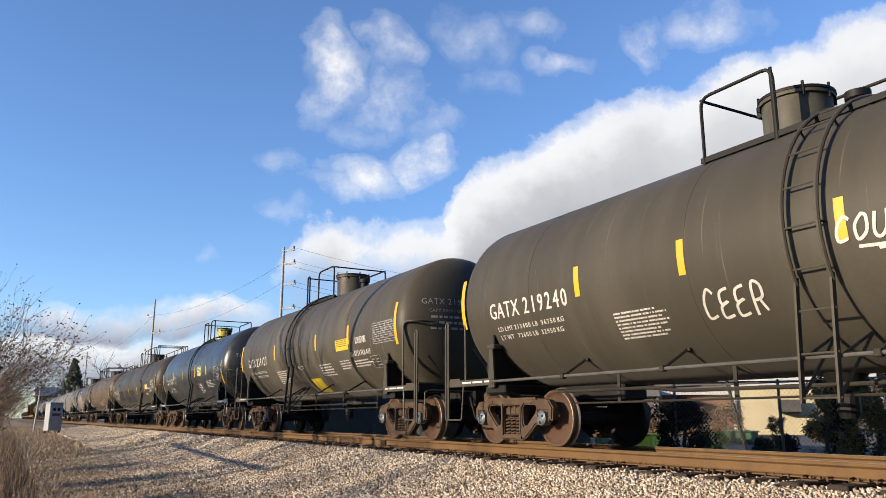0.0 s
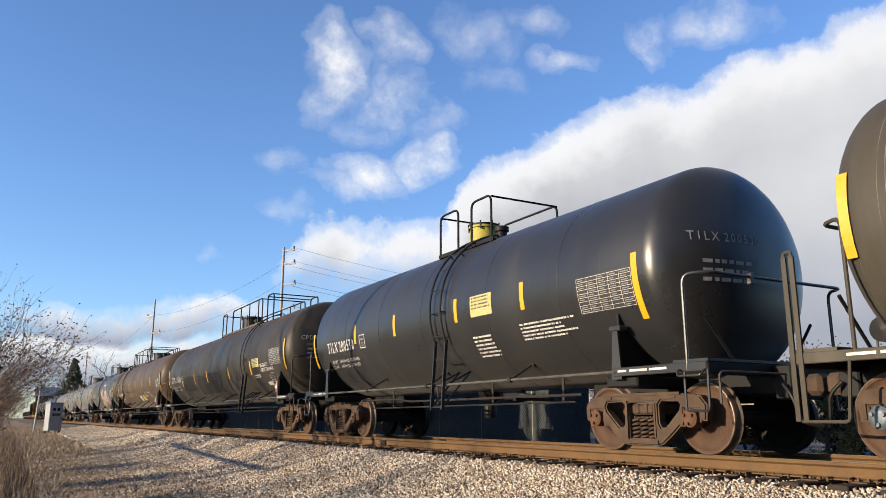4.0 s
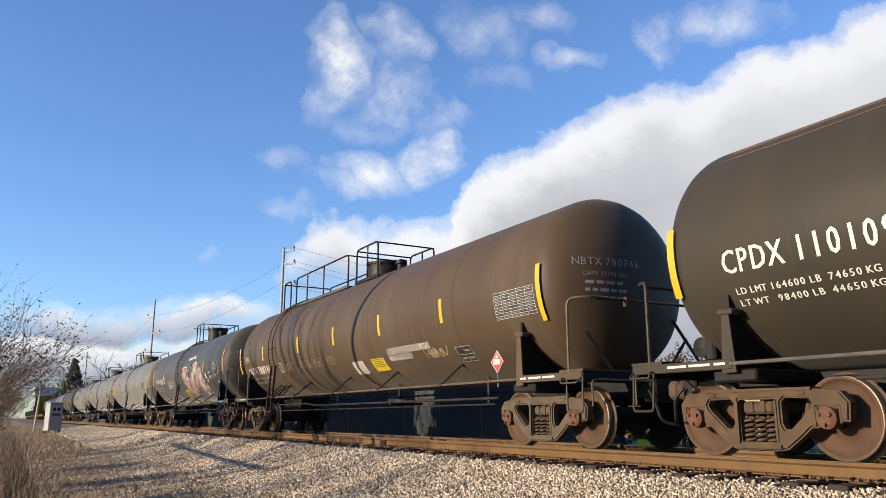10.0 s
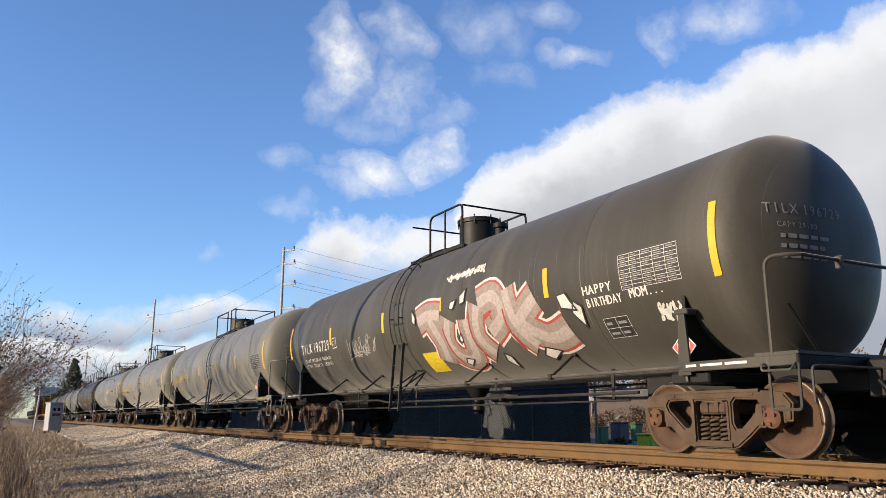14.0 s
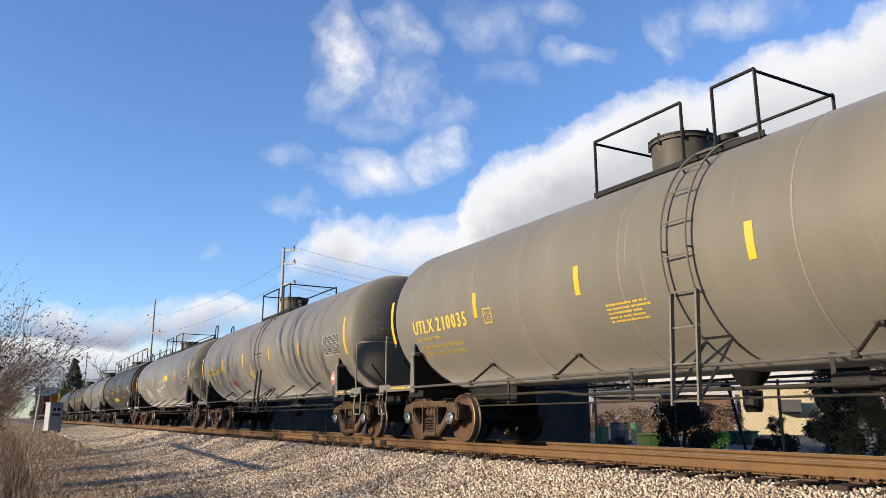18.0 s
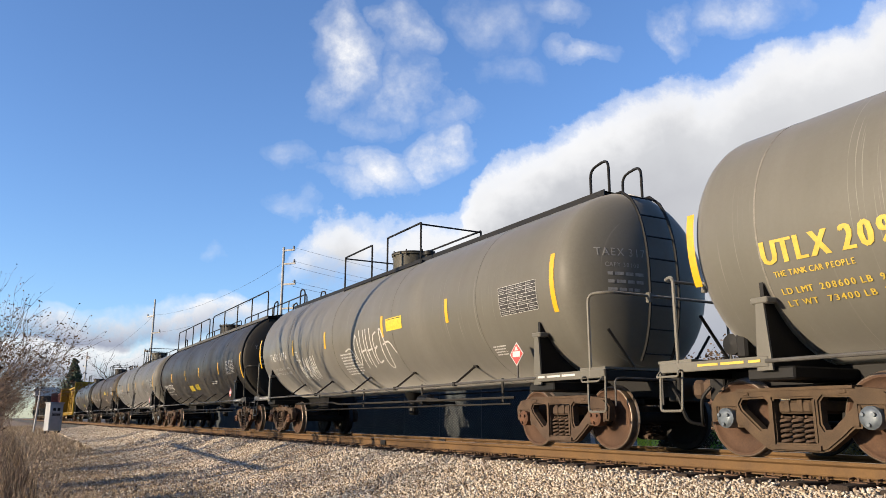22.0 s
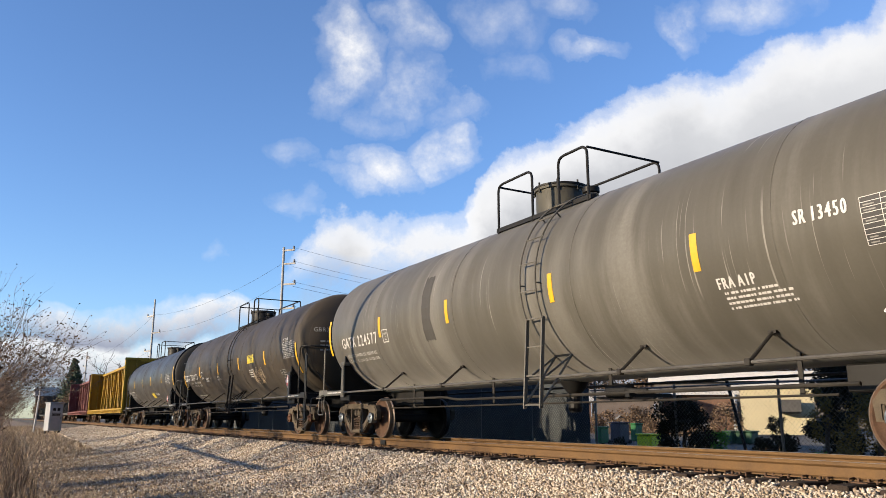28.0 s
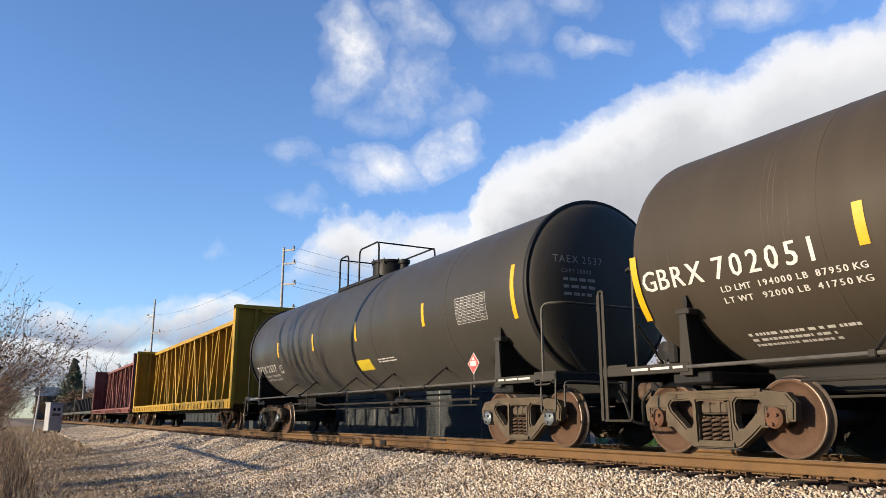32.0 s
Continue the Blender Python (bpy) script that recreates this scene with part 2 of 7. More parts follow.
# ---------------------------------------------------------------- trucks
def side_frame_geo():
    g = Geo()
    half = [(1.12, 0.42), (1.14, 0.62), (1.04, 0.735), (0.78, 0.765), (0.45, 0.79)]
    out = half + [(-x, z) for x, z in half[::-1]]
    low = [(-1.02, 0.42), (-1.02, 0.57), (-0.765, 0.57), (-0.765, 0.35), (-0.68, 0.35), (-0.56, 0.25), (-0.38, 0.12), (-0.30, 0.10)]
    out += low + [(-x, z) for x, z in low[::-1]]
    mid = [(-0.235, 0.19), (0.235, 0.19), (0.245, 0.665), (-0.245, 0.665)]
    win = [(-0.70, 0.615), (-0.665, 0.665), (-0.37, 0.675), (-0.325, 0.63), (-0.325, 0.40), (-0.36, 0.335), (-0.43, 0.335), (-0.67, 0.55)]
    low2 = [(-0.66, 0.44), (-0.63, 0.46), (-0.52, 0.32), (-0.53, 0.29), (-0.65, 0.34)]
    g.prism(out, -1.065, -0.92, (mid, win, [(-x, z) for x, z in win]), 0.022)
    # flanges along the top chord, the diagonals and the spring seat
    def bar(x0, z0, x1, z1, w, y0, y1):
        d = Vector((x1 - x0, 0, z1 - z0))
        n = Vector((-d.z, 0, d.x)).normalized() * w / 2
        p = [Vector((x0, 0, z0)), Vector((x1, 0, z1))]
        g.prism([((p[0] + n).x, (p[0] + n).z), ((p[1] + n).x, (p[1] + n).z), ((p[1] - n).x, (p[1] - n).z), ((p[0] - n).x, (p[0] - n).z)], y0, y1)
    bar(-0.72, 0.77, 0.72, 0.77, 0.035, -1.078, -0.90)
    for sx in (-1, 1):
        bar(sx * 0.262, 0.65, sx * 0.262, 0.20, 0.03, -1.078, -0.91)
        g.box(sx * 0.60 - 0.045, sx * 0.60 + 0.045, -1.08, -1.06, 0.705, 0.745, 0.008)
    bar(-0.31, 0.145, 0.31, 0.145, 0.05, -1.09, -0.88)
    return g


def spring_geo():
    g = Geo()
    for i in range(1):
        pts = [(0.056 * math.cos(a), 0.056 * math.sin(a), 0.17 + 0.30 * a / (2 * math.pi * 5.5)) for a in [2 * math.pi * 5.5 * k / 66 for k in range(67)]]
        g.tube(pts, 0.0175, 6)
    return g


def cap_geo():
    g = Geo()
    g.lathe([(0.0, 0.0), (0.0, 0.05), (0.006, 0.085), (0.02, 0.10), (0.03, 0.117), (0.16, 0.12)], "y", 22)
    for k in range(3):
        a = 2 * math.pi * k / 3 + 0.5
        g.lathe([(-0.022, 0.0), (-0.022, 0.02), (0.01, 0.022)], "y", 8, (0.068 * math.cos(a), 0, 0.068 * math.sin(a)))
    return g


def adapter_geo():
    return Geo().box(-0.125, 0.125, -1.045, -0.90, 0.545, 0.60, 0.012).box(-0.15, -0.118, -1.06, -0.92, 0.40, 0.585, 0.008).box(0.118, 0.15, -1.06, -0.92, 0.40, 0.585, 0.008)


def truck_bolster_geo():
    g = Geo()
    g.box(-0.21, 0.21, -1.035, 1.035, 0.50, 0.645, 0.03)
    g.box(-0.22, 0.22, -0.55, 0.55, 0.66, 0.76, 0.02)
    for y in (-1.05, 1.03):
        g.box(-0.11, -0.05, y, y + 0.02, 0.52, 0.65, 0.006).box(0.05, 0.11, y, y + 0.02, 0.52, 0.65, 0.006)
    return g


def wheel_geo():
    # outer face towards -y
    return Geo().lathe([(-0.845, 0.0), (-0.845, 0.12), (-0.80, 0.15), (-0.765, 0.24), (-0.76, 0.33), (-0.78, 0.385), (-0.80, 0.40),
                        (-0.811, 0.41), (-0.813, 0.437)], "y", 48, caps=False).lathe([(-0.69, 0.0), (-0.69, 0.14), (-0.72, 0.25), (-0.71, 0.36), (-0.672, 0.405)], "y", 48, caps=False)


def rim_geo():
    return Geo().lathe([(-0.813, 0.437), (-0.812, 0.445), (-0.806, 0.452), (-0.80, 0.455), (-0.715, 0.459), (-0.705, 0.472), (-0.69, 0.485),
                        (-0.675, 0.476), (-0.672, 0.40)], "y", 64, caps=False)


def axle_geo():
    return Geo().lathe([(-0.98, 0.075), (-0.86, 0.08), (-0.85, 0.11), (-0.70, 0.11), (-0.66, 0.09), (0.66, 0.09), (0.70, 0.11), (0.85, 0.11), (0.86, 0.08), (0.98, 0.075)], "y", 16)


def brake_beam_geo():
    g = Geo()
    for sx in (-1, 1):
        g.box(sx * 0.38 - 0.03, sx * 0.38 + 0.03, -0.80, 0.80, 0.36, 0.42, 0.01)
        for sy in (-1, 1):
            g.box(sx * 0.41 - 0.03, sx * 0.41 + 0.03, sy * 0.74 - 0.05, sy * 0.74 + 0.05, 0.28, 0.52, 0.015)
    return g


TURN = Matrix.Rotation(math.pi, 4, "Z")


def truck(car, cx, cast, cap):
    for side in (Matrix.Identity(4), TURN):
        at = Matrix.Translation((cx, 0, 0)) @ side
        fr = part("side_frame", shared("side_frame", side_frame_geo, cast), cast, car, at=at)
        for x in (-0.15, 0.0, 0.15):
            part("spring", shared("spring", spring_geo, M["spring"], True), M["spring"], fr, at=Matrix.Translation((x, -0.985, 0)))
        for sx in (-1, 1):
            part("bearing_cap", shared("bearing_cap", cap_geo, cap, True), cap, fr, at=Matrix.Translation((sx * HALF_BASE, -1.13, RW)))
            part("bearing_adapter", shared("bearing_adapter", adapter_geo, cast), cast, fr, at=Matrix.Translation((sx * HALF_BASE, 0, 0)))
    part("truck_bolster", shared("truck_bolster", truck_bolster_geo, cast), cast, car, at=Matrix.Translation((cx, 0, 0)))
    part("brake_beam", shared("brake_beam", brake_beam_geo, M["black"]), M["black"], car, at=Matrix.Translation((cx, 0, 0)))
    for sx in (-1, 1):
        ws = part("wheelset", shared("axle", axle_geo, M["axle"], True), M["axle"], car, at=Matrix.Translation((cx + sx * HALF_BASE, 0, RW)))
        TURNING.append((ws, cx + sx * HALF_BASE))
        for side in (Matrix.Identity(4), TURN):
            # wheels and rims on the far side are black
            plate = M["far_wheel"] if side is TURN else M["wheel"]
            part("wheel", shared("wheel", wheel_geo, plate, True), plate, ws, "black wheel on the far side" if side is TURN else "", at=side)
            edge = M["far_wheel"] if side is TURN else M["tread"]
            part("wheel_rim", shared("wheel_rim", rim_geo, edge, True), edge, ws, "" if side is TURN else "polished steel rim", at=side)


# ---------------------------------------------------------------- writing and marks on a tank shell
def bend(pts, R, zc, x0, phi0, lift, rock=0.0):
    """Lays flat points (along, up) on the flank of a tank of radius R, from the place x0, phi0 (degrees above the axis)."""
    out = []
    for u, w in pts:
        a = radians(phi0) + w / R
        out.append((x0 + u + rock * w, -(R + lift) * math.cos(a), zc + (R + lift) * math.sin(a)))
    return out


def patch_geo(R, zc, x0, x1, p0, p1, lift=0.006, thick=0.0, n=None, rock=0.0):
    """A thin sheet on the flank from x0 to x1 and from p0 to p1 degrees."""
    n = n or max(2, int(abs(p1 - p0) / 5) + 1)
    g = Geo()
    vs, fs = [], []
    h = radians(p1 - p0) * R
    for i in range(n + 1):
        w = h * i / n
        vs += bend([(0, w), (x1 - x0, w)], R, zc, x0, p0, lift, rock)
    for i in range(n):
        fs.append((2 * i, 2 * i + 1, 2 * i + 3, 2 * i + 2))
    return g.add(vs, fs)


def ring_geo(R, zc, x, half, lift, a0=-180, a1=180, seg=56):
    """A raised band round the tank at x."""
    g = Geo()
    prof = [(x - half, R - 0.01), (x - half, R + lift * 0.8), (x - half * 0.7, R + lift), (x + half * 0.7, R + lift), (x + half, R + lift * 0.8), (x + half, R - 0.01)]
    return g.lathe(prof, "x", seg, (0, 0, zc))


GLYPHS = {}


def load_glyphs():
    """Flat meshes of the signs that the writing needs, one unit high, with their advance."""
    made = []
    for ch in "ABCDEFGHIJKLMNOPQRSTUVWXYZ0123456789-.,":
        cu = bpy.data.curves.new("sign", "FONT")
        cu.body, cu.resolution_u = ch, 2
        ob = bpy.data.objects.new("sign", cu)
        scene.collection.objects.link(ob)
        made.append((ch, ob))
    deps = bpy.context.evaluated_depsgraph_get()
    for ch, ob in made:
        me = bpy.data.meshes.new_from_object(ob.evaluated_get(deps))
        GLYPHS[ch] = ([(v.co.x, v.co.y) for v in me.vertices], [tuple(p.vertices) for p in me.polygons])
        bpy.data.meshes.remove(me)
    for ch, ob in made:
        bpy.data.objects.remove(ob)
    top = max(y for _, y in GLYPHS["H"][0])
    for ch, (vs, fs) in GLYPHS.items():
        lo = min(x for x, _ in vs)
        vs = [((x - lo) / top, y / top) for x, y in vs]
        GLYPHS[ch] = (vs, fs, max(x for x, _ in vs) + 0.16)


load_glyphs()


def letters(text):
    """Flat mesh of a line of evenly spaced writing, one unit high: points, faces and its width."""
    vs, fs, x = [], [], 0.0
    for ch in text:
        if ch == " ":
            x += 0.46
            continue
        pv, pf, adv = GLYPHS[ch]
        o = len(vs)
        dx = x + (0.84 - (adv - 0.16)) / 2 if adv < 1.02 else x
        vs += [(dx + a, b) for a, b in pv]
        fs += [tuple(i + o for i in f) for f in pf]
        x += max(0.98, adv - 0.02)
    return vs, fs, x - 0.14


def word(car, text, R, zc, x0, phi, high, mat, width=None, bold=0.0, rock=0.0):
    vs, fs, w = letters(text)
    k = (width / w) if width else high
    g = Geo()
    shifts = [(0, 0)] if bold <= 0 else [(-bold, 0), (0, 0), (bold, 0)]
    for i, (dx, dz) in enumerate(shifts):
        g.add(bend([(x * k + dx, z * high + dz) for x, z in vs], R, zc, x0, phi, 0.007 + 0.001 * i, rock), fs)
    return part("lettering", g, mat, car)


def bars(car, R, zc, x0, phi, width, rows, high, mat, gap=0.55, seed=1, name="stencil_block", fill=0.75, rock=0.0):
    """Small writing as plain bars, a row below another."""
    rnd = random.Random(seed)
    g = Geo()
    for r in range(rows):
        w0, x = -r * high * (1 + gap), 0.0
        end = width * rnd.uniform(fill, 1.0)
        while x < end:
            L = min(rnd.uniform(0.35, 1.5) * high, end - x)
            if L > 0.2 * high:
                vs = bend([(x, w0), (x + L, w0), (x + L, w0 + 0.72 * high), (x, w0 + 0.72 * high)], R, zc, x0, phi, 0.007, rock)
                g.add(vs, [(0, 1, 2, 3)])
            x += L + (0.24 if rnd.random() < 0.75 else 0.8) * high
    return tagged(part(name, g, mat, car), kind="stuff")


def frame_lines(g, R, zc, x0, phi, w, h, cols, rows, t, lift=0.0085):
    """The ruled lines of a table, w by h metres, from its lower left corner."""
    for i in range(cols + 1):
        x = w * i / cols
        for j in range(4):
            a, b = h * j / 4, h * (j + 1) / 4
            g.add(bend([(x - t / 2, a), (x + t / 2, a), (x + t / 2, b), (x - t / 2, b)], R, zc, x0, phi, lift), [(0, 1, 2, 3)])
    for j in range(rows + 1):
        z = h * j / rows
        g.add(bend([(0, z - t / 2), (w, z - t / 2), (w, z + t / 2), (0, z + t / 2)], R, zc, x0, phi, lift), [(0, 1, 2, 3)])


def table(car, R, zc, x0, phi, w, h, cols=5, rows=9, mat=None, seed=3, back=True):
    """A test-date table: black panel, white rules, unreadable entries."""
    mat = mat or M["white"]
    if back:
        part("test_panel", patch_geo(R, zc, x0, x0 + w, phi, phi + math.degrees(h / R), 0.005), M["panel_black"], car)
    g = Geo()
    frame_lines(g, R, zc, x0, phi, w, h, cols, rows, 0.0065)
    e = Geo()
    rnd = random.Random(seed)
    for c in range(cols):
        for r in range(rows):
            if rnd.random() < 0.78:
                cw, rh = w / cols, h / rows
                a, b = c * cw + 0.14 * cw, c * cw + cw * rnd.uniform(0.5, 0.86)
                z = r * rh + 0.34 * rh
                e.add(bend([(a, z), (b, z), (b, z + rh * 0.26), (a, z + rh * 0.26)], R, zc, x0, phi, 0.008), [(0, 1, 2, 3)])
    tagged(part("table_entry_text", e, M["entry"], car), kind="stuff")
    return tagged(part("test_table", g, mat, car), kind="stuff")


def plate_mark(car, R, zc, x0, phi, size, letter, mat):
    """A square outline with the word PLATE and a letter in it."""
    g = Geo()
    frame_lines(g, R, zc, x0, phi, size, size * 1.05, 1, 1, 0.02)
    for text, high, dz, dx in (("PLATE", size * 0.16, 0.62, 0.13), (letter, size * 0.30, 0.17, 0.38)):
        vs, fs, w = letters(text)
        g.add(bend([(x * high + dx * size, z * high + dz * size) for x, z in vs], R, zc, x0, phi, 0.0095), fs)
    return part("plate_mark", g, mat, car)


def stroke_geo(lines, wide, R, zc, x0, phi, lift=0.009):
    """Painted strokes: each line of (along, up) points becomes a ribbon of that width."""
    g = Geo()
    for ln in lines:
        pts = [Vector((a, b, 0)) for a, b in ln]
        if len(pts) == 2:
            pts = [pts[0].lerp(pts[1], k / 8) for k in range(9)]
        elif len(pts) > 2:
            sm = []
            for i in range(len(pts) - 1):
                p0, p1, p2, p3 = pts[max(i - 1, 0)], pts[i], pts[i + 1], pts[min(i + 2, len(pts) - 1)]
                for k in range(5):
                    t = k / 5
                    sm.append(0.5 * ((2 * p1) + (p2 - p0) * t + (2 * p0 - 5 * p1 + 4 * p2 - p3) * t * t + (3 * p1 - p0 - 3 * p2 + p3) * t ** 3))
            pts = sm + [pts[-1]]
        row = []
        for i, p in enumerate(pts):
            d = (pts[min(i + 1, len(pts) - 1)] - pts[max(i - 1, 0)])
            d = d.normalized() if d.length > 1e-6 else Vector((1, 0, 0))
            n = Vector((-d.y, d.x, 0)) * wide / 2
            row.append([(p + n).to_tuple()[:2], (p - n).to_tuple()[:2]])
        n = 1 if wide < 0.12 else 6
        flat = [tuple(p[k] + (q[k] - p[k]) * j / n for k in (0, 1)) for p, q in row for j in range(n + 1)]
        g.add(bend(flat, R, zc, x0, phi, lift), [(i * (n + 1) + j, i * (n + 1) + j + 1, (i + 1) * (n + 1) + j + 1, (i + 1) * (n + 1) + j) for i in range(len(row) - 1) for j in range(n)])
    return g


def scrawl(seed, n, w, h, slant=0.25):
    """A tangled looping pen line in a box w by h with a few quick strokes over it: an unreadable painted tag."""
    rnd = random.Random(seed)
    m = n * 7
    pts = []
    for i in range(m):
        hi = i % 2 == 0
        y = rnd.uniform(0.55, 1.0) if hi else rnd.uniform(0.0, 0.42)
        x = w * (i + 0.5) / m + rnd.uniform(-0.35, 0.35) * w / n
        pts.append((x + y * slant * h * 0.3, y * h))
        if rnd.random() < 0.35:
            pts.append((x - 0.3 * w / n + y * slant * h * 0.3, y * h * rnd.uniform(0.75, 1.1)))
    cut = sorted(rnd.sample(range(3, max(5, len(pts) - 3)), min(n - 1, max(1, len(pts) // 6))))
    lines, a = [], 0
    for b in cut + [len(pts)]:
        if b - a > 1:
            lines.append(pts[a:b])
        a = b
    for k in range(2):
        x = w * rnd.uniform(0.0, 0.5)
        y = h * rnd.uniform(-0.1, 0.6)
        lines.append([(x, y), (x + w * 0.25, y + h * rnd.uniform(-0.1, 0.2)), (x + w * rnd.uniform(0.4, 0.55), y + h * rnd.uniform(-0.2, 0.3))])
    return lines


def diamond_geo(s):
    """A diamond-shaped placard plate standing on its point, facing -y."""
    return Geo().prism([(0, -s), (s, 0), (0, s), (-s, 0)], -0.004, 0.004)


def placard(car, x, y, z, red=True):
    s = 0.19
    p = part("placard", shared("placard_plate", lambda: diamond_geo(s), M["white"]), M["white"], car, "red and white diamond hazard placard", at=Matrix.Translation((x, y, z)))
    g = Geo().prism([(0, -s * 0.9), (s * 0.9, 0), (0, s * 0.9), (-s * 0.9, 0)], -0.007, -0.0045)
    part("placard_face", MESHES.setdefault("pf", g.mesh("placard_face", M["red"])), M["red"], p)
    g = Geo().box(-0.10, 0.10, -0.011, -0.008, -0.045, 0.045)
    g.prism([(-0.05, 0.06), (0.05, 0.06), (0.0, 0.13)], -0.011, -0.008)
    part("placard_number_field", MESHES.setdefault("pn", g.mesh("placard_field", M["white"])), M["white"], p)
    part("placard_holder", shared("placard_holder", lambda: Geo().box(-0.02, 0.02, 0.006, 0.02, -0.42, 0.12), M["pipe"]), M["pipe"], p)
# ---------------------------------------------------------------- tank cars
def shell_geo(L, R, zc, head=0.62, seg=72):
    """The tank: a cylinder with dished heads."""
    prof = []
    n = 12
    hl = L / 2 - head
    knee = 0.16
    for i in range(n + 1):
        a = math.pi / 2 * i / n
        prof.append((-hl - head * math.cos(a) ** 1.0, R * math.sin(a) ** 0.86 if i else 0.0))
    prof += [(-hl + 2 * hl * k / 10, R) for k in range(1, 10)]
    for i in range(n, -1, -1):
        a = math.pi / 2 * i / n
        prof.append((hl + head * math.cos(a), R * math.sin(a) ** 0.86 if i else 0.0))
    return Geo().lathe(prof, "x", seg, (0, 0, zc))


def arc_pts(R, zc, x, p0, p1, n=14, lift=0.0):
    return [(x, -(R + lift) * math.cos(radians(a)), zc + (R + lift) * math.sin(radians(a))) for a in [p0 + (p1 - p0) * i / n for i in range(n + 1)]]


def ladder(car, x, R, zc, mat, foot=0.60, wide=0.41, top=80, bar=0.016):
    """A side ladder: round bars that follow the shell, straight flat rails below, rungs that stand out past them, stays to the shell."""
    knee, y0 = -24, -1.56
    lines = []
    for sx in (-1, 1):
        xx = x + sx * wide / 2
        arc = arc_pts(R, zc, xx, knee, top, 18, 0.10)
        end = (xx, -(R - 0.02) * math.cos(radians(top + 4)), zc + (R - 0.02) * math.sin(radians(top + 4)))
        part("ladder_rail", Geo().tube(arc + [end], bar, 7), mat, car)
        z1 = arc[0][2]
        g = Geo()
        o = [(xx - 0.014, y0 - 0.03, foot), (xx + 0.014, y0 - 0.03, foot), (xx + 0.014, y0 + 0.03, foot), (xx - 0.014, y0 + 0.03, foot)]
        dy = arc[0][1] - y0
        g.add(o + [(a, b + dy, z1 + 0.08) for a, b, _ in o], [(0, 3, 2, 1), (4, 5, 6, 7), (0, 1, 5, 4), (1, 2, 6, 5), (2, 3, 7, 6), (3, 0, 4, 7)])
        part("ladder_foot_rail", g, mat, car)
        lines.append([(xx, y0, foot + 0.03), (xx, arc[0][1], z1)] + arc[1:])
        a = radians(-50)
        hold = (xx + 0.05, -(R - 0.01) * math.cos(a), zc + (R - 0.01) * math.sin(a))
        part("ladder_stay", Geo().tube([(xx, y0 + 0.02, 1.02), hold], 0.017, 6), mat, car)
        part("ladder_stay", Geo().tube([(xx, y0 + 0.03, foot + 0.08), hold], 0.017, 6), mat, car)
        for ph in (-2, 45):
            part("ladder_clip", Geo().tube([arc_pts(R, zc, xx, ph, ph, 1, -0.01)[0], arc_pts(R, zc, xx, ph, ph, 1, 0.10)[0]], 0.014, 6), mat, car)
    a, b = lines
    dist = [0.0]
    for p, q in zip(a, a[1:]):
        dist.append(dist[-1] + (Vector(q) - Vector(p)).length)
    s = 0.02
    out = Vector((0.028, 0, 0))
    while s < dist[-1] - 0.05:
        i = min(max(k for k in range(len(dist)) if dist[k] <= s), len(a) - 2)
        t = (s - dist[i]) / (dist[i + 1] - dist[i])
        p, q = Vector(a[i]).lerp(Vector(a[i + 1]), t), Vector(b[i]).lerp(Vector(b[i + 1]), t)
        part("ladder_rung", Geo().tube([p - out, q + out], 0.0115, 6), mat, car)
        s += 0.445


def manway(car, x, R, zc, r, h, mat, lid="black", valves=True):
    z = zc + R
    body = Geo().lathe([(-0.12, r), (h * 0.82, r), (h * 0.82, r + 0.035), (h * 0.9, r + 0.035)], "z", 32, (x, 0, z))
    ob = part("manway_dome", body, mat, car, smooth=True)
    part("dome_lid", Geo().lathe([(h * 0.905, r + 0.045), (h * 0.97, r + 0.045), (h, r * 0.8), (h * 1.02, 0.0)], "z", 32, (x, 0, z)), M[lid] if isinstance(lid, str) else lid, ob, smooth=True)
    for k in range(8):
        a = 2 * math.pi * k / 8
        g = Geo().tube([(x + (r + 0.03) * math.cos(a), (r + 0.03) * math.sin(a), z + h * 0.72), (x + (r + 0.03) * math.cos(a), (r + 0.03) * math.sin(a), z + h * 1.06)], 0.018, 6)
        part("lid_bolt", g, M["black"], ob)
    part("lid_hinge", Geo().box(x - r - 0.12, x - r + 0.05, -0.09, 0.09, z + h * 0.78, z + h * 1.08, 0.01), M["black"], ob)
    if valves:
        part("relief_valve", Geo().lathe([(0.0, 0.11), (0.22, 0.11), (0.24, 0.15), (0.33, 0.15), (0.36, 0.06)], "z", 16, (x + r + 0.38, 0.0, z)), M["black"], car, smooth=True)


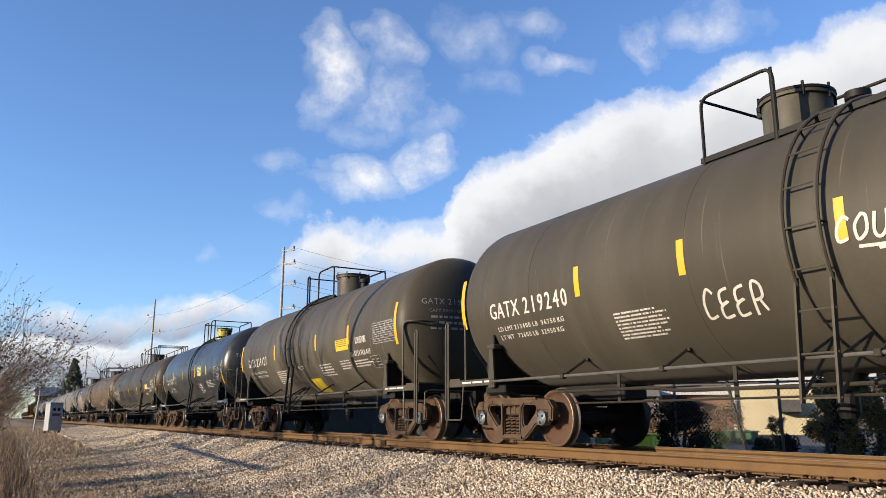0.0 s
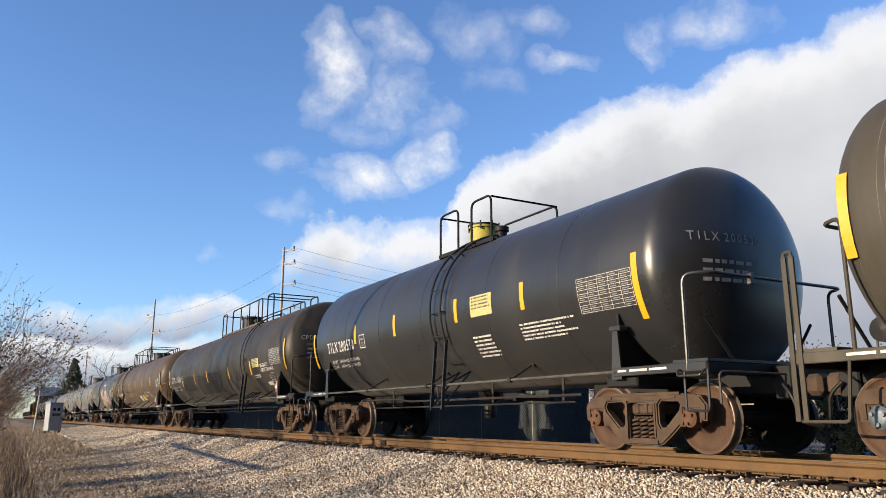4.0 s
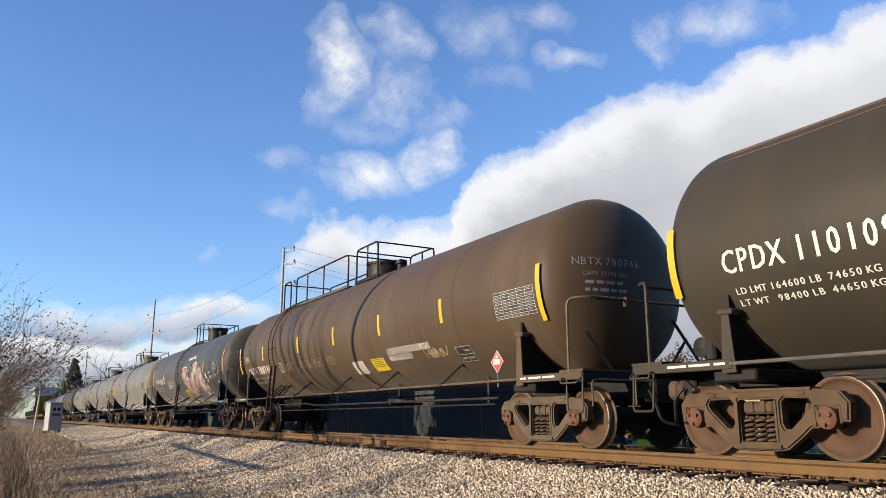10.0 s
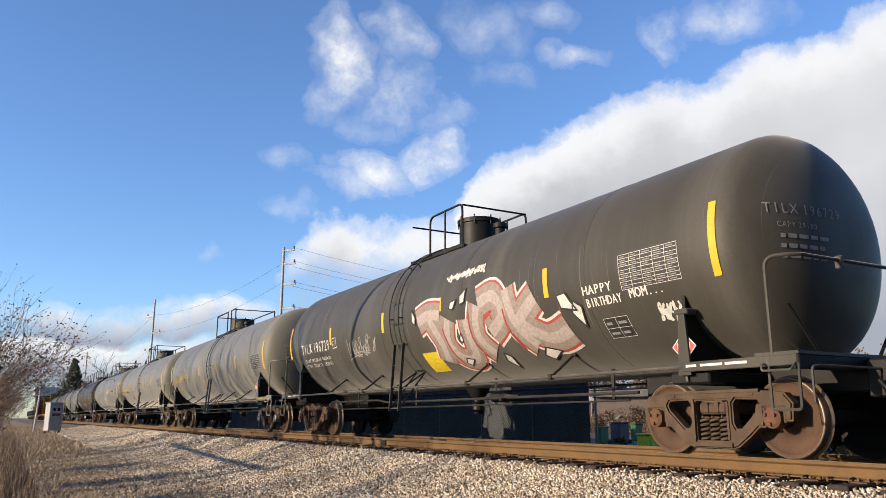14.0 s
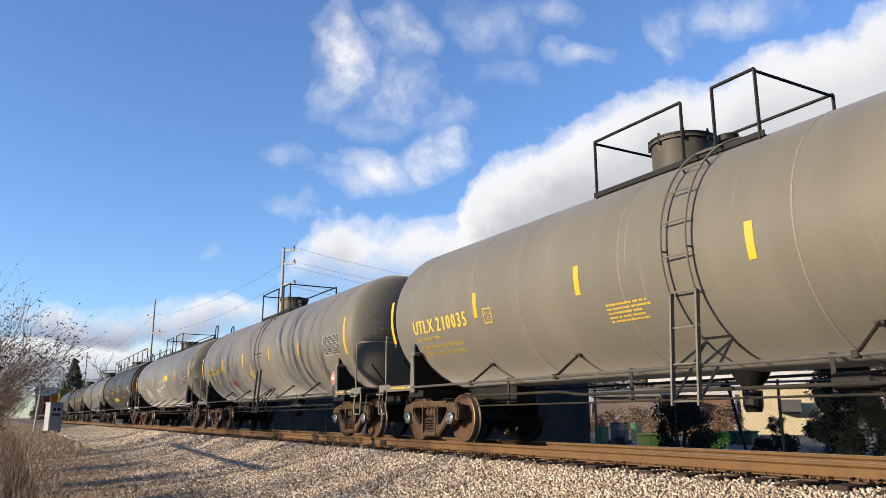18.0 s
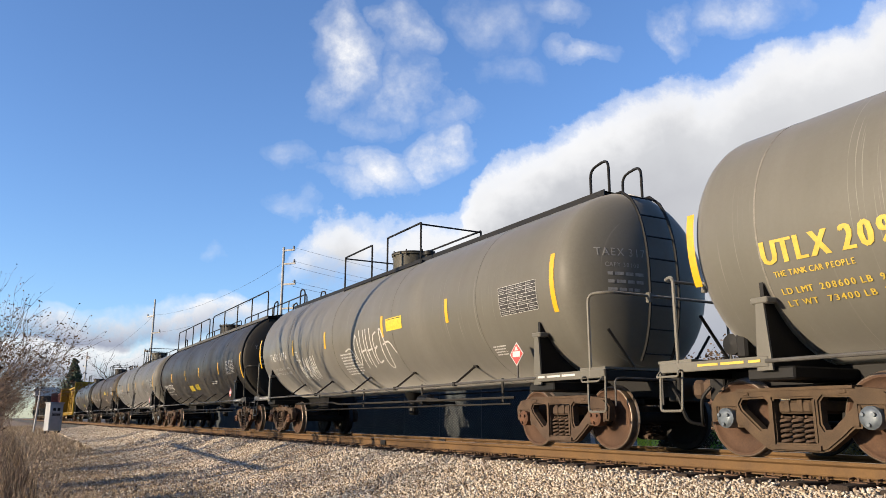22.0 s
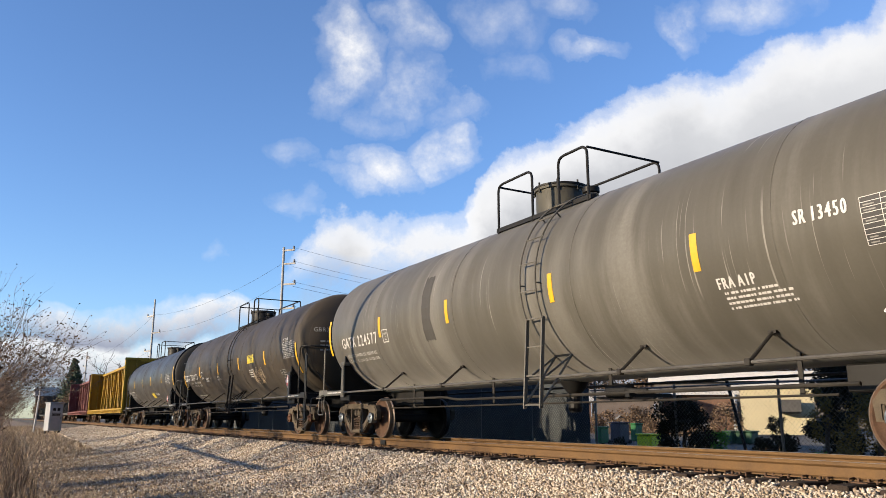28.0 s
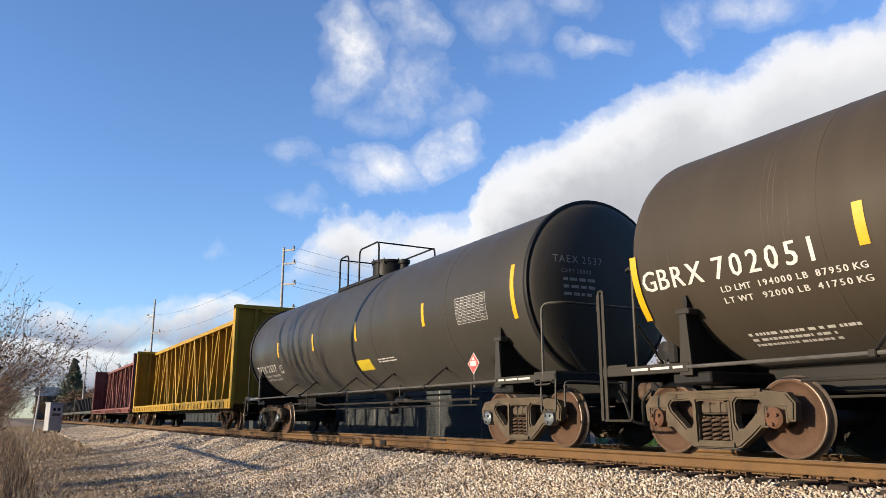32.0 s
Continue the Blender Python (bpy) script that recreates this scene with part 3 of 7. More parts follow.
def car_end(car, cx, sg, R, zc, mat, trim, brake, stripe, tank_end, tall=2.20, white=True, posts=False):
    """One end of the underframe: stub sill, coupler, bolster with its saddle, end deck, steps and rails. sg: +1 leading, -1 trailing."""
    def X(a):
        return cx + sg * a
    def bx(g, a, b, *r, **k):
        g.box(min(X(a), X(b)), max(X(a), X(b)), *r, **k)
        return g
    part("stub_sill", bx(Geo(), -1.9, 1.72, -0.24, 0.24, 0.74, 1.06, bevel=0.02), mat, car)
    part("draft_pocket", bx(Geo(), 1.55, 1.80, -0.30, 0.30, 0.68, 1.10, bevel=0.02), mat, car)
    g = bx(Geo(), 1.70, 1.93, -0.07, 0.07, 0.78, 0.92, bevel=0.02)
    bx(g, 1.86, 2.075, -0.15, 0.12, 0.72, 0.98, bevel=0.05)
    part("coupler", g, M["truck_rust"], car, "rusty cast knuckle coupler")
    # saddle plate across the bolster, cut to the tank
    lo, hw = 0.98, 1.40
    def pitch(y):
        return zc - math.sqrt(max(0.0, R * R - y * y)) if abs(y) < R else zc
    ys = [-hw + 2 * hw * i / 24 for i in range(25)]
    outline = [(-hw, lo), (hw, lo)] + [(y, min(zc - 0.62, pitch(y) + 0.012)) for y in ys[::-1]]
    bm = Geo().prism(outline, -0.025, 0.025)
    part("saddle_plate", Geo().add([Vector((X(0) + p[1], p[0], p[2])) for p in bm.v], [f[::-1] for f in bm.f]), mat, car)
    part("body_bolster", bx(Geo(), -0.30, 0.30, -1.38, 1.38, 0.86, 1.00, bevel=0.02), mat, car)
    for sy in (-1, 1):
        lo_y = sy * 1.43
        top = zc - 0.86
        g = Geo().prism([(X(0) - 0.10, 0.96), (X(0) + 0.10, 0.96), (X(0) + 0.05, top), (X(0) - 0.05, top)], min(lo_y, lo_y + sy * 0.03), max(lo_y, lo_y + sy * 0.03))
        g.box(X(0) - 0.11, X(0) + 0.11, min(sy * 1.30, sy * 1.47), max(sy * 1.30, sy * 1.47), top, top + 0.07, 0.012)
        part("jacking_post", g, trim, car)
        # side sill of the end deck
        g = bx(Geo(), -0.05, 1.54, min(sy * 1.40, sy * 1.47), max(sy * 1.40, sy * 1.47), 1.00, 1.115, bevel=0.008)
        part("end_side_sill", g, trim, car)
        if sy < 0 and white:
            for u0, u1 in ((0.04, 0.20), (0.26, 0.58), (0.62, 0.92)):
                a, b = sorted((X(u0), X(u1)))
                part("sill_stencil", Geo().box(a, b, -1.476, -1.471, 1.05, 1.08), stripe, car)
    part("end_deck", bx(Geo(), 1.02, 1.56, -1.46, 1.46, 1.115, 1.15), trim, car)
    part("end_sill", bx(Geo(), 1.46, 1.56, -1.46, 1.46, 0.96, 1.11, bevel=0.01), mat, car)
    # rail across the end
    z = 1.13
    hx = 0.84 if posts else 1.24
    part("end_handrail", Geo().tube(rounded([(X(hx), -1.45, z - 0.1), (X(hx), -1.45, tall), (X(hx + 0.30), -1.30, tall), (X(hx + 0.30), 1.30, tall), (X(hx), 1.45, tall), (X(hx), 1.45, z - 0.1)], 0.13), 0.022, 8), trim, car)
    part("rail_clamp", Geo().box(min(X(hx + 0.26), X(hx + 0.34)), max(X(hx + 0.26), X(hx + 0.34)), -0.58, -0.52, tall - 0.10, tall + 0.05, 0.01), trim, car)
    if not posts:
        part("side_grab_rail", Geo().tube(rounded([(X(1.16), -1.48, 1.02), (X(1.16), -1.55, 1.02), (X(1.16), -1.55, 0.95), (X(1.52), -1.55, 0.95), (X(1.52), -1.48, 1.02)], 0.03), 0.013, 6), trim, car)
    for sy in (-1, 1):
        if posts:
            # tall corner grab bars that run down to the step
            for u in (1.42, 1.51):
                part("corner_post", bx(Geo(), u - 0.028, u + 0.028, sy * 1.47 - 0.012, sy * 1.47 + 0.012, 0.42, 2.14), trim, car)
            part("corner_post_cap", Geo().tube(rounded([(X(1.42), sy * 1.47, 2.12), (X(1.42), sy * 1.47, 2.19), (X(1.51), sy * 1.47, 2.19), (X(1.51), sy * 1.47, 2.12)], 0.04), 0.018, 6), trim, car)
            g = Geo().tube(rounded([(X(0.90), sy * 1.46, 1.02), (X(0.96), sy * 1.47, 0.42), (X(1.47), sy * 1.47, 0.42)], 0.05), 0.018, 6)
        else:
            g = Geo().tube(rounded([(X(1.18), sy * 1.45, 1.02), (X(1.20), sy * 1.47, 0.54), (X(1.55), sy * 1.47, 0.54), (X(1.54), sy * 1.45, 1.02)], 0.05), 0.017, 6)
        part("sill_step", g, trim, car)
        part("uncoupling_lever", Geo().tube(rounded([(X(1.62), sy * 1.35, 0.62), (X(1.62), sy * 1.35, 0.98), (X(1.60), sy * 1.2, 1.0), (X(1.74), sy * 0.2, 0.98)], 0.06), 0.014, 6), M["pipe"], car)
        part("deck_stay", Geo().tube([(X(1.20), sy * 0.55, 1.14), (X(1.20), sy * 1.05, 1.72)], 0.022, 6), mat, car)
    part("air_hose", Geo().tube(rounded([(X(1.72), -0.36, 0.86), (X(1.86), -0.40, 0.72), (X(1.92), -0.34, 0.40), (X(2.06), -0.16, 0.36)], 0.16, 6), 0.024, 7), M["black"], car)
    if brake:
        # brake gear on the deck
        g = Geo().lathe([(-0.42, 0.0), (-0.40, 0.13), (0.30, 0.14), (0.34, 0.06), (0.42, 0.0)], "y", 16, (X(0.88), -0.50, 1.34))
        part("air_reservoir", g, M["black"], car, smooth=True)
        g = bx(Geo(), 0.72, 1.02, 0.05, 0.42, 1.15, 1.50, bevel=0.03)
        bx(g, 0.80, 0.98, 0.10, 0.36, 1.48, 1.66, bevel=0.04)
        bx(g, 0.60, 0.76, -0.98, -0.80, 1.15, 1.46, bevel=0.03)
        part("control_valve", g, M["black"], car)
        g = Geo()
        for k in range(4):
            ya = -0.95 + 0.42 * k
            g.tube(rounded([(X(0.70 + 0.09 * k), ya, 1.15), (X(0.72 + 0.09 * k), ya, 1.42 + 0.06 * (k % 2)), (X(1.02), ya + 0.2, 1.48), (X(1.04), ya + 0.22, 1.15)], 0.06, 3), 0.015, 6)
        part("air_pipes", g, M["pipe"], car)
        part("brake_wheel", Geo().lathe([(-0.015, 0.25), (0.0, 0.275), (0.015, 0.25), (0.0, 0.235), (-0.015, 0.25)], "x", 28, (X(1.36), 0.55, 1.95)), mat, car)
        g = Geo()
        for k in range(5):
            a = 2 * math.pi * k / 5
            g.tube([(X(1.30), 0.55, 1.95), (X(1.30), 0.55 + 0.26 * math.cos(a), 1.95 + 0.26 * math.sin(a))], 0.015, 5)
        bx(g, 1.05, 1.26, 0.35, 0.72, 1.65, 2.05, bevel=0.03)
        part("brake_gearbox", g, mat, car)
        part("brake_post", bx(Geo(), 1.12, 1.20, 0.48, 0.58, 1.14, 1.70), mat, car)


def tank_car(name, centre, c):
    """A tank car from its table c, standing at that place of the train."""
    R, zc, L, tc = c["R"], c["zc"], c["L"], c["tc"]
    car = thing(name, None, None, c["label"], "tank car", at=Matrix.Translation((centre, 0, 0)), group="tank cars of the train")
    ROLLING.append((car, centre))
    paint, trim, under = c["paint"], c.get("trim", c["paint"]), c.get("under", M["black"])
    part("tank_shell", shell_geo(L, R, zc, c.get("head", 0.62)), paint, car, smooth=True)
    for x in c.get("seams", [L * k for k in (-0.31, -0.10, 0.11, 0.32)]):
        part("weld_seam", ring_geo(R, zc, x, 0.011, 0.0045), c.get("seam_mat", paint), car, smooth=True)
    for x, w in c.get("bands", ()):
        part("shell_band", ring_geo(R, zc, x, w / 2, 0.02), c.get("band_mat", M["black"]), car, smooth=True)
    for sx in c.get("collars", ()):
        part("head_collar", ring_geo(R, zc, sx, 0.05, 0.05), c.get("collar_mat", paint), car, smooth=True)
    for sg in (1, -1):
        truck(car, sg * tc / 2, c.get("cast", M["truck"]), c.get("cap", M["cap_rust"]))
        car_end(car, sg * tc / 2, sg, R, zc, under, trim, sg < 0 if c.get("brake_rear", True) else sg > 0, c.get("stripe", M["white"]), L / 2, 2.44 if c.get("corner_posts") else 2.20, posts=c.get("corner_posts", False))
    # long pipe rail along each side, on struts from the shell
    for sy in (-1, 1):
        part("side_rail", Geo().tube([(-tc / 2 + 0.02, sy * 1.46, 1.06), (tc / 2 - 0.02, sy * 1.46, 1.06)], 0.023, 8), c.get("rail_mat", M["pipe"]), car)
    for x in c.get("struts", (-4.7, -2.3, 2.4, 4.6)):
        a = radians(-49)
        g = Geo().tube([(x, -1.46, 1.06), (x, -(R - 0.01) * math.cos(a), zc + (R - 0.01) * math.sin(a))], 0.021, 6)
        g.box(x - 0.055, x + 0.055, -R * math.cos(a) - 0.035, -R * math.cos(a) + 0.03, zc + R * math.sin(a) - 0.03, zc + R * math.sin(a) + 0.008)
        g.box(x - 0.04, x + 0.04, -1.50, -1.42, 1.02, 1.10, 0.01)
        part("rail_strut", g, c.get("strut_mat", M["strut"]), car)
    # pipes and rods below
    pm = M["strut"]
    part("brake_pipe", Geo().tube(rounded([(-tc / 2 + 1.2, -0.98, 0.86), (-tc / 5, -0.98, 0.86), (-tc / 5 + 0.5, -1.02, 0.80), (tc / 2 - 1.25, -1.02, 0.80)], 0.2), 0.024, 7), pm, car)
    part("brake_rod", Geo().tube([(-tc / 2 + 1.4, -0.80, 0.68), (tc / 2 - 1.6, -0.86, 0.70)], 0.016, 6), pm, car)
    for i in range(4):
        x = -tc / 2 + 2.2 + (tc - 4.4) * i / 3
        yb = -0.62
        zb = zc - math.sqrt(max(0.05, R * R - yb * yb))
        part("pipe_hanger", Geo().box(x - 0.03, x + 0.03, yb - 0.008, yb + 0.008, 0.70, zb + 0.03), pm, car)
    bx0 = c.get("brake_x", 1.9)
    part("brake_cylinder", Geo().lathe([(bx0 - 0.26, 0.0), (bx0 - 0.24, 0.10), (bx0 + 0.20, 0.11), (bx0 + 0.24, 0.07), (bx0 + 0.36, 0.035), (bx0 + 0.55, 0.022)], "x", 20, (0, -0.70, 0.84)), under, car, smooth=True)
    part("brake_lever", Geo().box(bx0 + 0.58, bx0 + 0.66, -1.15, -0.35, 0.74, 0.79, 0.0), under, car)
    if c.get("outlet", True):
      part("outlet_skid", Geo().lathe([(0.94, 0.12), (1.04, 0.20), (1.20, 0.28)], "z", 20, (c.get("outlet_x", 0.0), 0, zc - 2.64)), c.get("skid_mat", under), car, smooth=True)
    if c.get("outlet", True):
      part("outlet_valve", Geo().lathe([(0.62, 0.10), (0.70, 0.13), (0.90, 0.13)], "z", 14, (c.get("outlet_x", 0.0), 0, zc - 2.64)).tube([(c.get("outlet_x", 0.0), -0.6, 0.86), (c.get("outlet_x", 0.0), 0.1, 0.80)], 0.02, 6), under, car)
    # top fittings
    for d in c.get("domes", ()):
        manway(car, d[0], R, zc, d[1], d[2], d[3] if len(d) > 3 else trim, d[4] if len(d) > 4 else "black")
    for x in c.get("ladders", ()):
        ladder(car, x, R, zc, c.get("ladder_mat", paint), bar=c.get("ladder_bar", 0.016))
    # marks
    for x, p0, p1 in c.get("strips", ()):
        part("reflective_strip", patch_geo(R, zc, x - 0.055, x + 0.055, p0, p1, 0.006), c.get("strip_mat", M["yellow"]), car)
    for w in c.get("words", ()):
        text, x, ph, high = w[:4]
        opt = w[4] if len(w) > 4 else {}
        high = high * 0.86 if high > 0.24 else high * 0.9
        if high < 0.2:
            opt = dict(opt, bold=0.05 * high)
        word(car, text, R, zc, x, ph, high, opt.get("mat", c.get("ink", M["white"])), opt.get("width"), opt.get("bold", 0.0))
    for i, b in enumerate(c.get("bars", ())):
        x, ph, width, rows, high = b[:5]
        bars(car, R, zc, x, ph, width, rows, high, b[5] if len(b) > 5 else c.get("ink", M["white"]), seed=i + int(abs(centre)))
    for t in c.get("tables", ()):
        table(car, R, zc, *t[:4], *(t[4:6] if len(t) > 5 else ()), seed=int(abs(centre)), mat=c.get("table_ink", M["white"]), back=c.get("table_back", True))
    for x, ph, size, letter in c.get("plates", ()):
        plate_mark(car, R, zc, x, ph, size * 0.78, letter, c.get("ink", M["white"]))
    for x, p0, w, hgt, mat in c.get("sheets", ()):
        part("painted_panel", patch_geo(R, zc, x, x + w, p0, p0 + math.degrees(hgt / R), 0.0055), mat, car)
    for x, y, z in c.get("placards", ()):
        placard(car, x, y, z)
    for extra in c.get("extras", ()):
        extra(car, c)
    return car


GREY = tank_paint("weathered_grey_tank_paint", (0.072, 0.066, 0.053), (0.135, 0.124, 0.10), (0.046, 0.038, 0.028), 0.38, 0.45, 0.45)
OLIVE = tank_paint("grey_olive_tank_paint", (0.185, 0.178, 0.152), (0.29, 0.28, 0.25), (0.13, 0.118, 0.092), 0.32, 0.3, 0.35, sheen=0.35)
DARK = tank_paint("dark_grey_tank_paint", (0.047, 0.043, 0.036), (0.08, 0.073, 0.06), (0.031, 0.027, 0.021), 0.36, 0.4, 0.5)
BROWN = tank_paint("brown_tank_paint", (0.098, 0.069, 0.045), (0.158, 0.12, 0.082), (0.063, 0.043, 0.027), 0.42, 0.5, 0.5)
UMBER = tank_paint("dark_umber_tank_paint", (0.066, 0.054, 0.040), (0.11, 0.092, 0.07), (0.05, 0.040, 0.029), 0.40, 0.4, 0.45)
BLACK = tank_paint("glossy_black_tank_paint", (0.028, 0.029, 0.031), (0.052, 0.052, 0.05), (0.020, 0.019, 0.018), 0.24, 0.3, 0.4, gloss=0.45)
PALE = tank_paint("pale_streaked_grey_tank_paint", (0.122, 0.115, 0.096), (0.27, 0.26, 0.235), (0.075, 0.067, 0.053), 0.34, 0.75, 0.35, sheen=0.2)
# ---------------------------------------------------------------- ground and track
def height(y):
    """The ground's cross profile: ballast shoulder, bank down towards the near side, level yard beyond."""
    prof = [(-60, -1.5), (-9, -1.32), (-5.5, -1.12), (-4, -0.96), (-3, -0.76), (-2.2, -0.52), (-1.75, -0.35), (-1.42, -0.275), (1.42, -0.275), (1.8, -0.33), (3.0, -0.62), (5.0, -0.68), (60, -0.7)]
    if y <= prof[0][0]:
        return prof[0][1]
    for (a, za), (b, zb) in zip(prof, prof[1:]):
        if y <= b:
            return za + (zb - za) * (y - a) / (b - a)
    return prof[-1][1]


def ground_mesh():
    ys = [-3000, -800, -200, -60, -30, -20, -14, -11] + [-9 + 0.25 * i for i in range(49)] + [4, 5, 6.5, 8, 12, 20, 40, 60, 150, 500, 3000]
    xs = [-3000, -1200, -500, -250, -160, -120] + [-100 + 2.0 * i for i in range(30)] + [-40 + 0.4 * i for i in range(110)] + [6, 10, 20, 50, 150, 500, 3000]
    vs, fs = [], []
    for x in xs:
        for y in ys:
            z = height(y)
            if y < -1.5:
                z = -0.275 + (z + 0.275) * (1.0 - 0.52 * min(1.0, max(0.0, (-x - 32.0) / 35.0)))
            if -40 <= x <= 5 and abs(y) < 10:
                z += 0.035 * noise.noise(Vector((x * 0.5, y * 0.8, 1.7))) * (0.3 if abs(y) < 1.8 else 1.0)
            vs.append((x, y, z))
    n = len(ys)
    for i in range(len(xs) - 1):
        for j in range(n - 1):
            a = i * n + j
            fs.append((a, a + n, a + n + 1, a + 1))
    me = bpy.data.meshes.new("ground")
    me.from_pydata(vs, [], fs)
    me.shade_smooth()
    return me


def ground_material():
    m = Nodes("gravel_and_dry_grass_ground")
    obj = m.coord()
    sep = m.node("ShaderNodeSeparateXYZ")
    m.link(obj, sep.inputs[0])
    y = sep.outputs[1]
    vor = m.nt.nodes.new("ShaderNodeTexVoronoi")
    vor.inputs["Scale"].default_value = 22.0
    m.link(obj, vor.inputs["Vector"])
    # darker towards each stone's edge: the shade of the gaps painted in
    stone = m.ramp(vor.outputs["Distance"], [(0.1, (0.40, 0.33, 0.245)), (0.6, (0.09, 0.072, 0.052))])
    tint = m.mix(0.35, stone, vor.outputs["Color"], "SOFT_LIGHT")
    big = m.noise(obj, 0.5, 5, 0.6)
    fine = m.noise(m.scaled(6, 22, 10), 1.0, 5, 0.65)
    soil = m.ramp(fine, [(0.3, (0.17, 0.118, 0.073)), (0.7, (0.56, 0.42, 0.26))])
    edge = m.math("ADD", m.math("MULTIPLY", y, 0.5), m.math("MULTIPLY", big, 1.6))
    k = m.ramp(m.math("ADD", edge, 1.55), [(0.0, 0.0), (0.75, 1.0)])
    far = m.ramp(m.math("MULTIPLY", y, 0.2), [(0.5, 0.0), (0.8, 1.0)])
    col = m.mix(k, soil, tint)
    asph = m.ramp(big, [(0.3, (0.10, 0.095, 0.085)), (0.7, (0.17, 0.155, 0.13))])
    col = m.mix(far, col, asph)
    m.bump(m.math("ADD", m.math("MULTIPLY", vor.outputs["Distance"], -1.0), m.math("MULTIPLY", fine, 0.4)), 0.9, 0.03)
    return m.set(col, 0.9)


ground = new("ground", ground_mesh())
ground.data.materials.append(ground_material())
tagged(ground, "gravel ballast bank with dry grass beside the track", "ground", kind="structure")

RAIL_X0, RAIL_X1 = -420.0, 60.0


def rail_geo(y):
    g = Geo()
    prof = [(-0.076, -0.185), (-0.076, -0.172), (-0.02, -0.155), (-0.011, -0.14), (-0.009, -0.06), (-0.030, -0.043), (-0.037, -0.036), (-0.037, -0.010), (-0.030, -0.001)]
    prof = prof + [(-a, b) for a, b in prof[::-1]]
    xs = [RAIL_X0 + (RAIL_X1 - RAIL_X0) * i / 40 for i in range(41)]
    vs = [(x, y + a, b) for x in xs for a, b in prof]
    n = len(prof)
    fs = [(i * n + j, i * n + (j + 1) % n, (i + 1) * n + (j + 1) % n, (i + 1) * n + j) for i in range(40) for j in range(n)]
    return g.add(vs, fs)


for ry in (-0.755, 0.755):
    rail = thing("rail", rail_geo(ry), M["rail_side"], "rusty brown steel rail with a worn head on wooden ties", "rail", kind="structure", group="rails of the track")
    part("rail_head", Geo().box(RAIL_X0, RAIL_X1, ry - 0.028, ry + 0.028, -0.0015, 0.0025), M["rail_top"], rail, "bright worn running surface")
    jx = -16.57 if ry < 0 else -16.43
    part("joint_bar", Geo().box(jx - 0.13, jx + 0.13, ry - 0.05, ry - 0.012, -0.15, -0.035, 0.01), M["black"], rail, "dark bolted joint bar")


def tie_geo():
    return Geo().box(-0.115, 0.115, -1.30, 1.30, -0.40, -0.20, 0.012)


def plate_geo(y):
    g = Geo().box(-0.09, 0.09, y - 0.19, y + 0.19, -0.202, -0.186, 0.003)
    for sx in (-1, 1):
        for sy in (-1, 1):
            g.box(sx * 0.055 - 0.012, sx * 0.055 + 0.012, y + sy * 0.10 - 0.012, y + sy * 0.10 + 0.012, -0.19, -0.155)
    # rail anchors beside the tie
    for sx in (-1, 1):
        g.tube([(sx * 0.15, y - 0.115, -0.20), (sx * 0.15, y - 0.115, -0.165), (sx * 0.15, y - 0.03, -0.16)], 0.012, 5)
    return g


def build_ties():
    me = tie_geo().mesh("tie", M["wood"])
    plates = [plate_geo(y).mesh("tie_plate", M["steel_plate"]) for y in (-0.755, 0.755)]
    rnd = random.Random(4)
    x = 2.0
    first = None
    while x > -60.0:
        t = new("tie", me)
        t.matrix_basis = pose(x + rnd.uniform(-0.03, 0.03), rnd.uniform(-0.06, 0.06), rnd.uniform(-0.012, 0.006), 0, 0, rnd.uniform(-1.2, 1.2))
        tagged(t, "weathered dark wooden railway tie in the ballast", "railway tie", "ties of the track")
        for p in plates:
            part("tie_plate", p, None, t)
        x -= 0.53
    g = Geo()
    while x > -230:
        g.box(x - 0.115, x + 0.115, -1.30, 1.30, -0.40, -0.20)
        x -= 0.53
    thing("far_ties", g, M["wood"], "row of dark wooden railway ties far down the track", "railway ties", kind="stuff")


build_ties()


def lumps(name, places, sizes, material, label, seed, tones=6):
    """Loose stones: one mesh of small uneven blocks."""
    rs = np.random.RandomState(seed)
    base = np.array([(x, y, z) for x in (-1, 1) for y in (-1, 1) for z in (-1, 1)], float) * 0.62
    tri = np.array([(0, 1, 3), (0, 3, 2), (4, 6, 7), (4, 7, 5), (0, 4, 5), (0, 5, 1), (2, 3, 7), (2, 7, 6), (0, 2, 6), (0, 6, 4), (1, 5, 7), (1, 7, 3)])
    n = len(places)
    v = base[None] + rs.uniform(-0.42, 0.42, (n, 8, 3))
    v = v * rs.uniform(0.6, 1.25, (n, 1, 3)) * sizes[:, None, None]
    a = rs.uniform(0, 2 * math.pi, n)
    b = rs.uniform(-1.6, 1.6, n)
    ca, sa, cb, sb = np.cos(a), np.sin(a), np.cos(b), np.sin(b)
    x, y, z = v[..., 0], v[..., 1], v[..., 2]
    y, z = y * cb[:, None] - z * sb[:, None], y * sb[:, None] + z * cb[:, None]
    x, y = x * ca[:, None] - y * sa[:, None], x * sa[:, None] + y * ca[:, None]
    pts = np.stack([x, y, z], -1) + places[:, None, :]
    faces = tri[None] + (np.arange(n) * 8)[:, None, None]
    me = bpy.data.meshes.new(name)
    me.vertices.add(n * 8)
    me.vertices.foreach_set("co", pts.reshape(-1))
    me.loops.add(n * 36)
    me.loops.foreach_set("vertex_index", faces.reshape(-1).astype(np.int32))
    me.polygons.add(n * 12)
    me.polygons.foreach_set("loop_start", np.arange(n * 12, dtype=np.int32) * 3)
    me.update()
    me.validate()
    me.materials.append(material)
    ob = new(name, me)
    return tagged(ob, label, "gravel", kind="stuff")


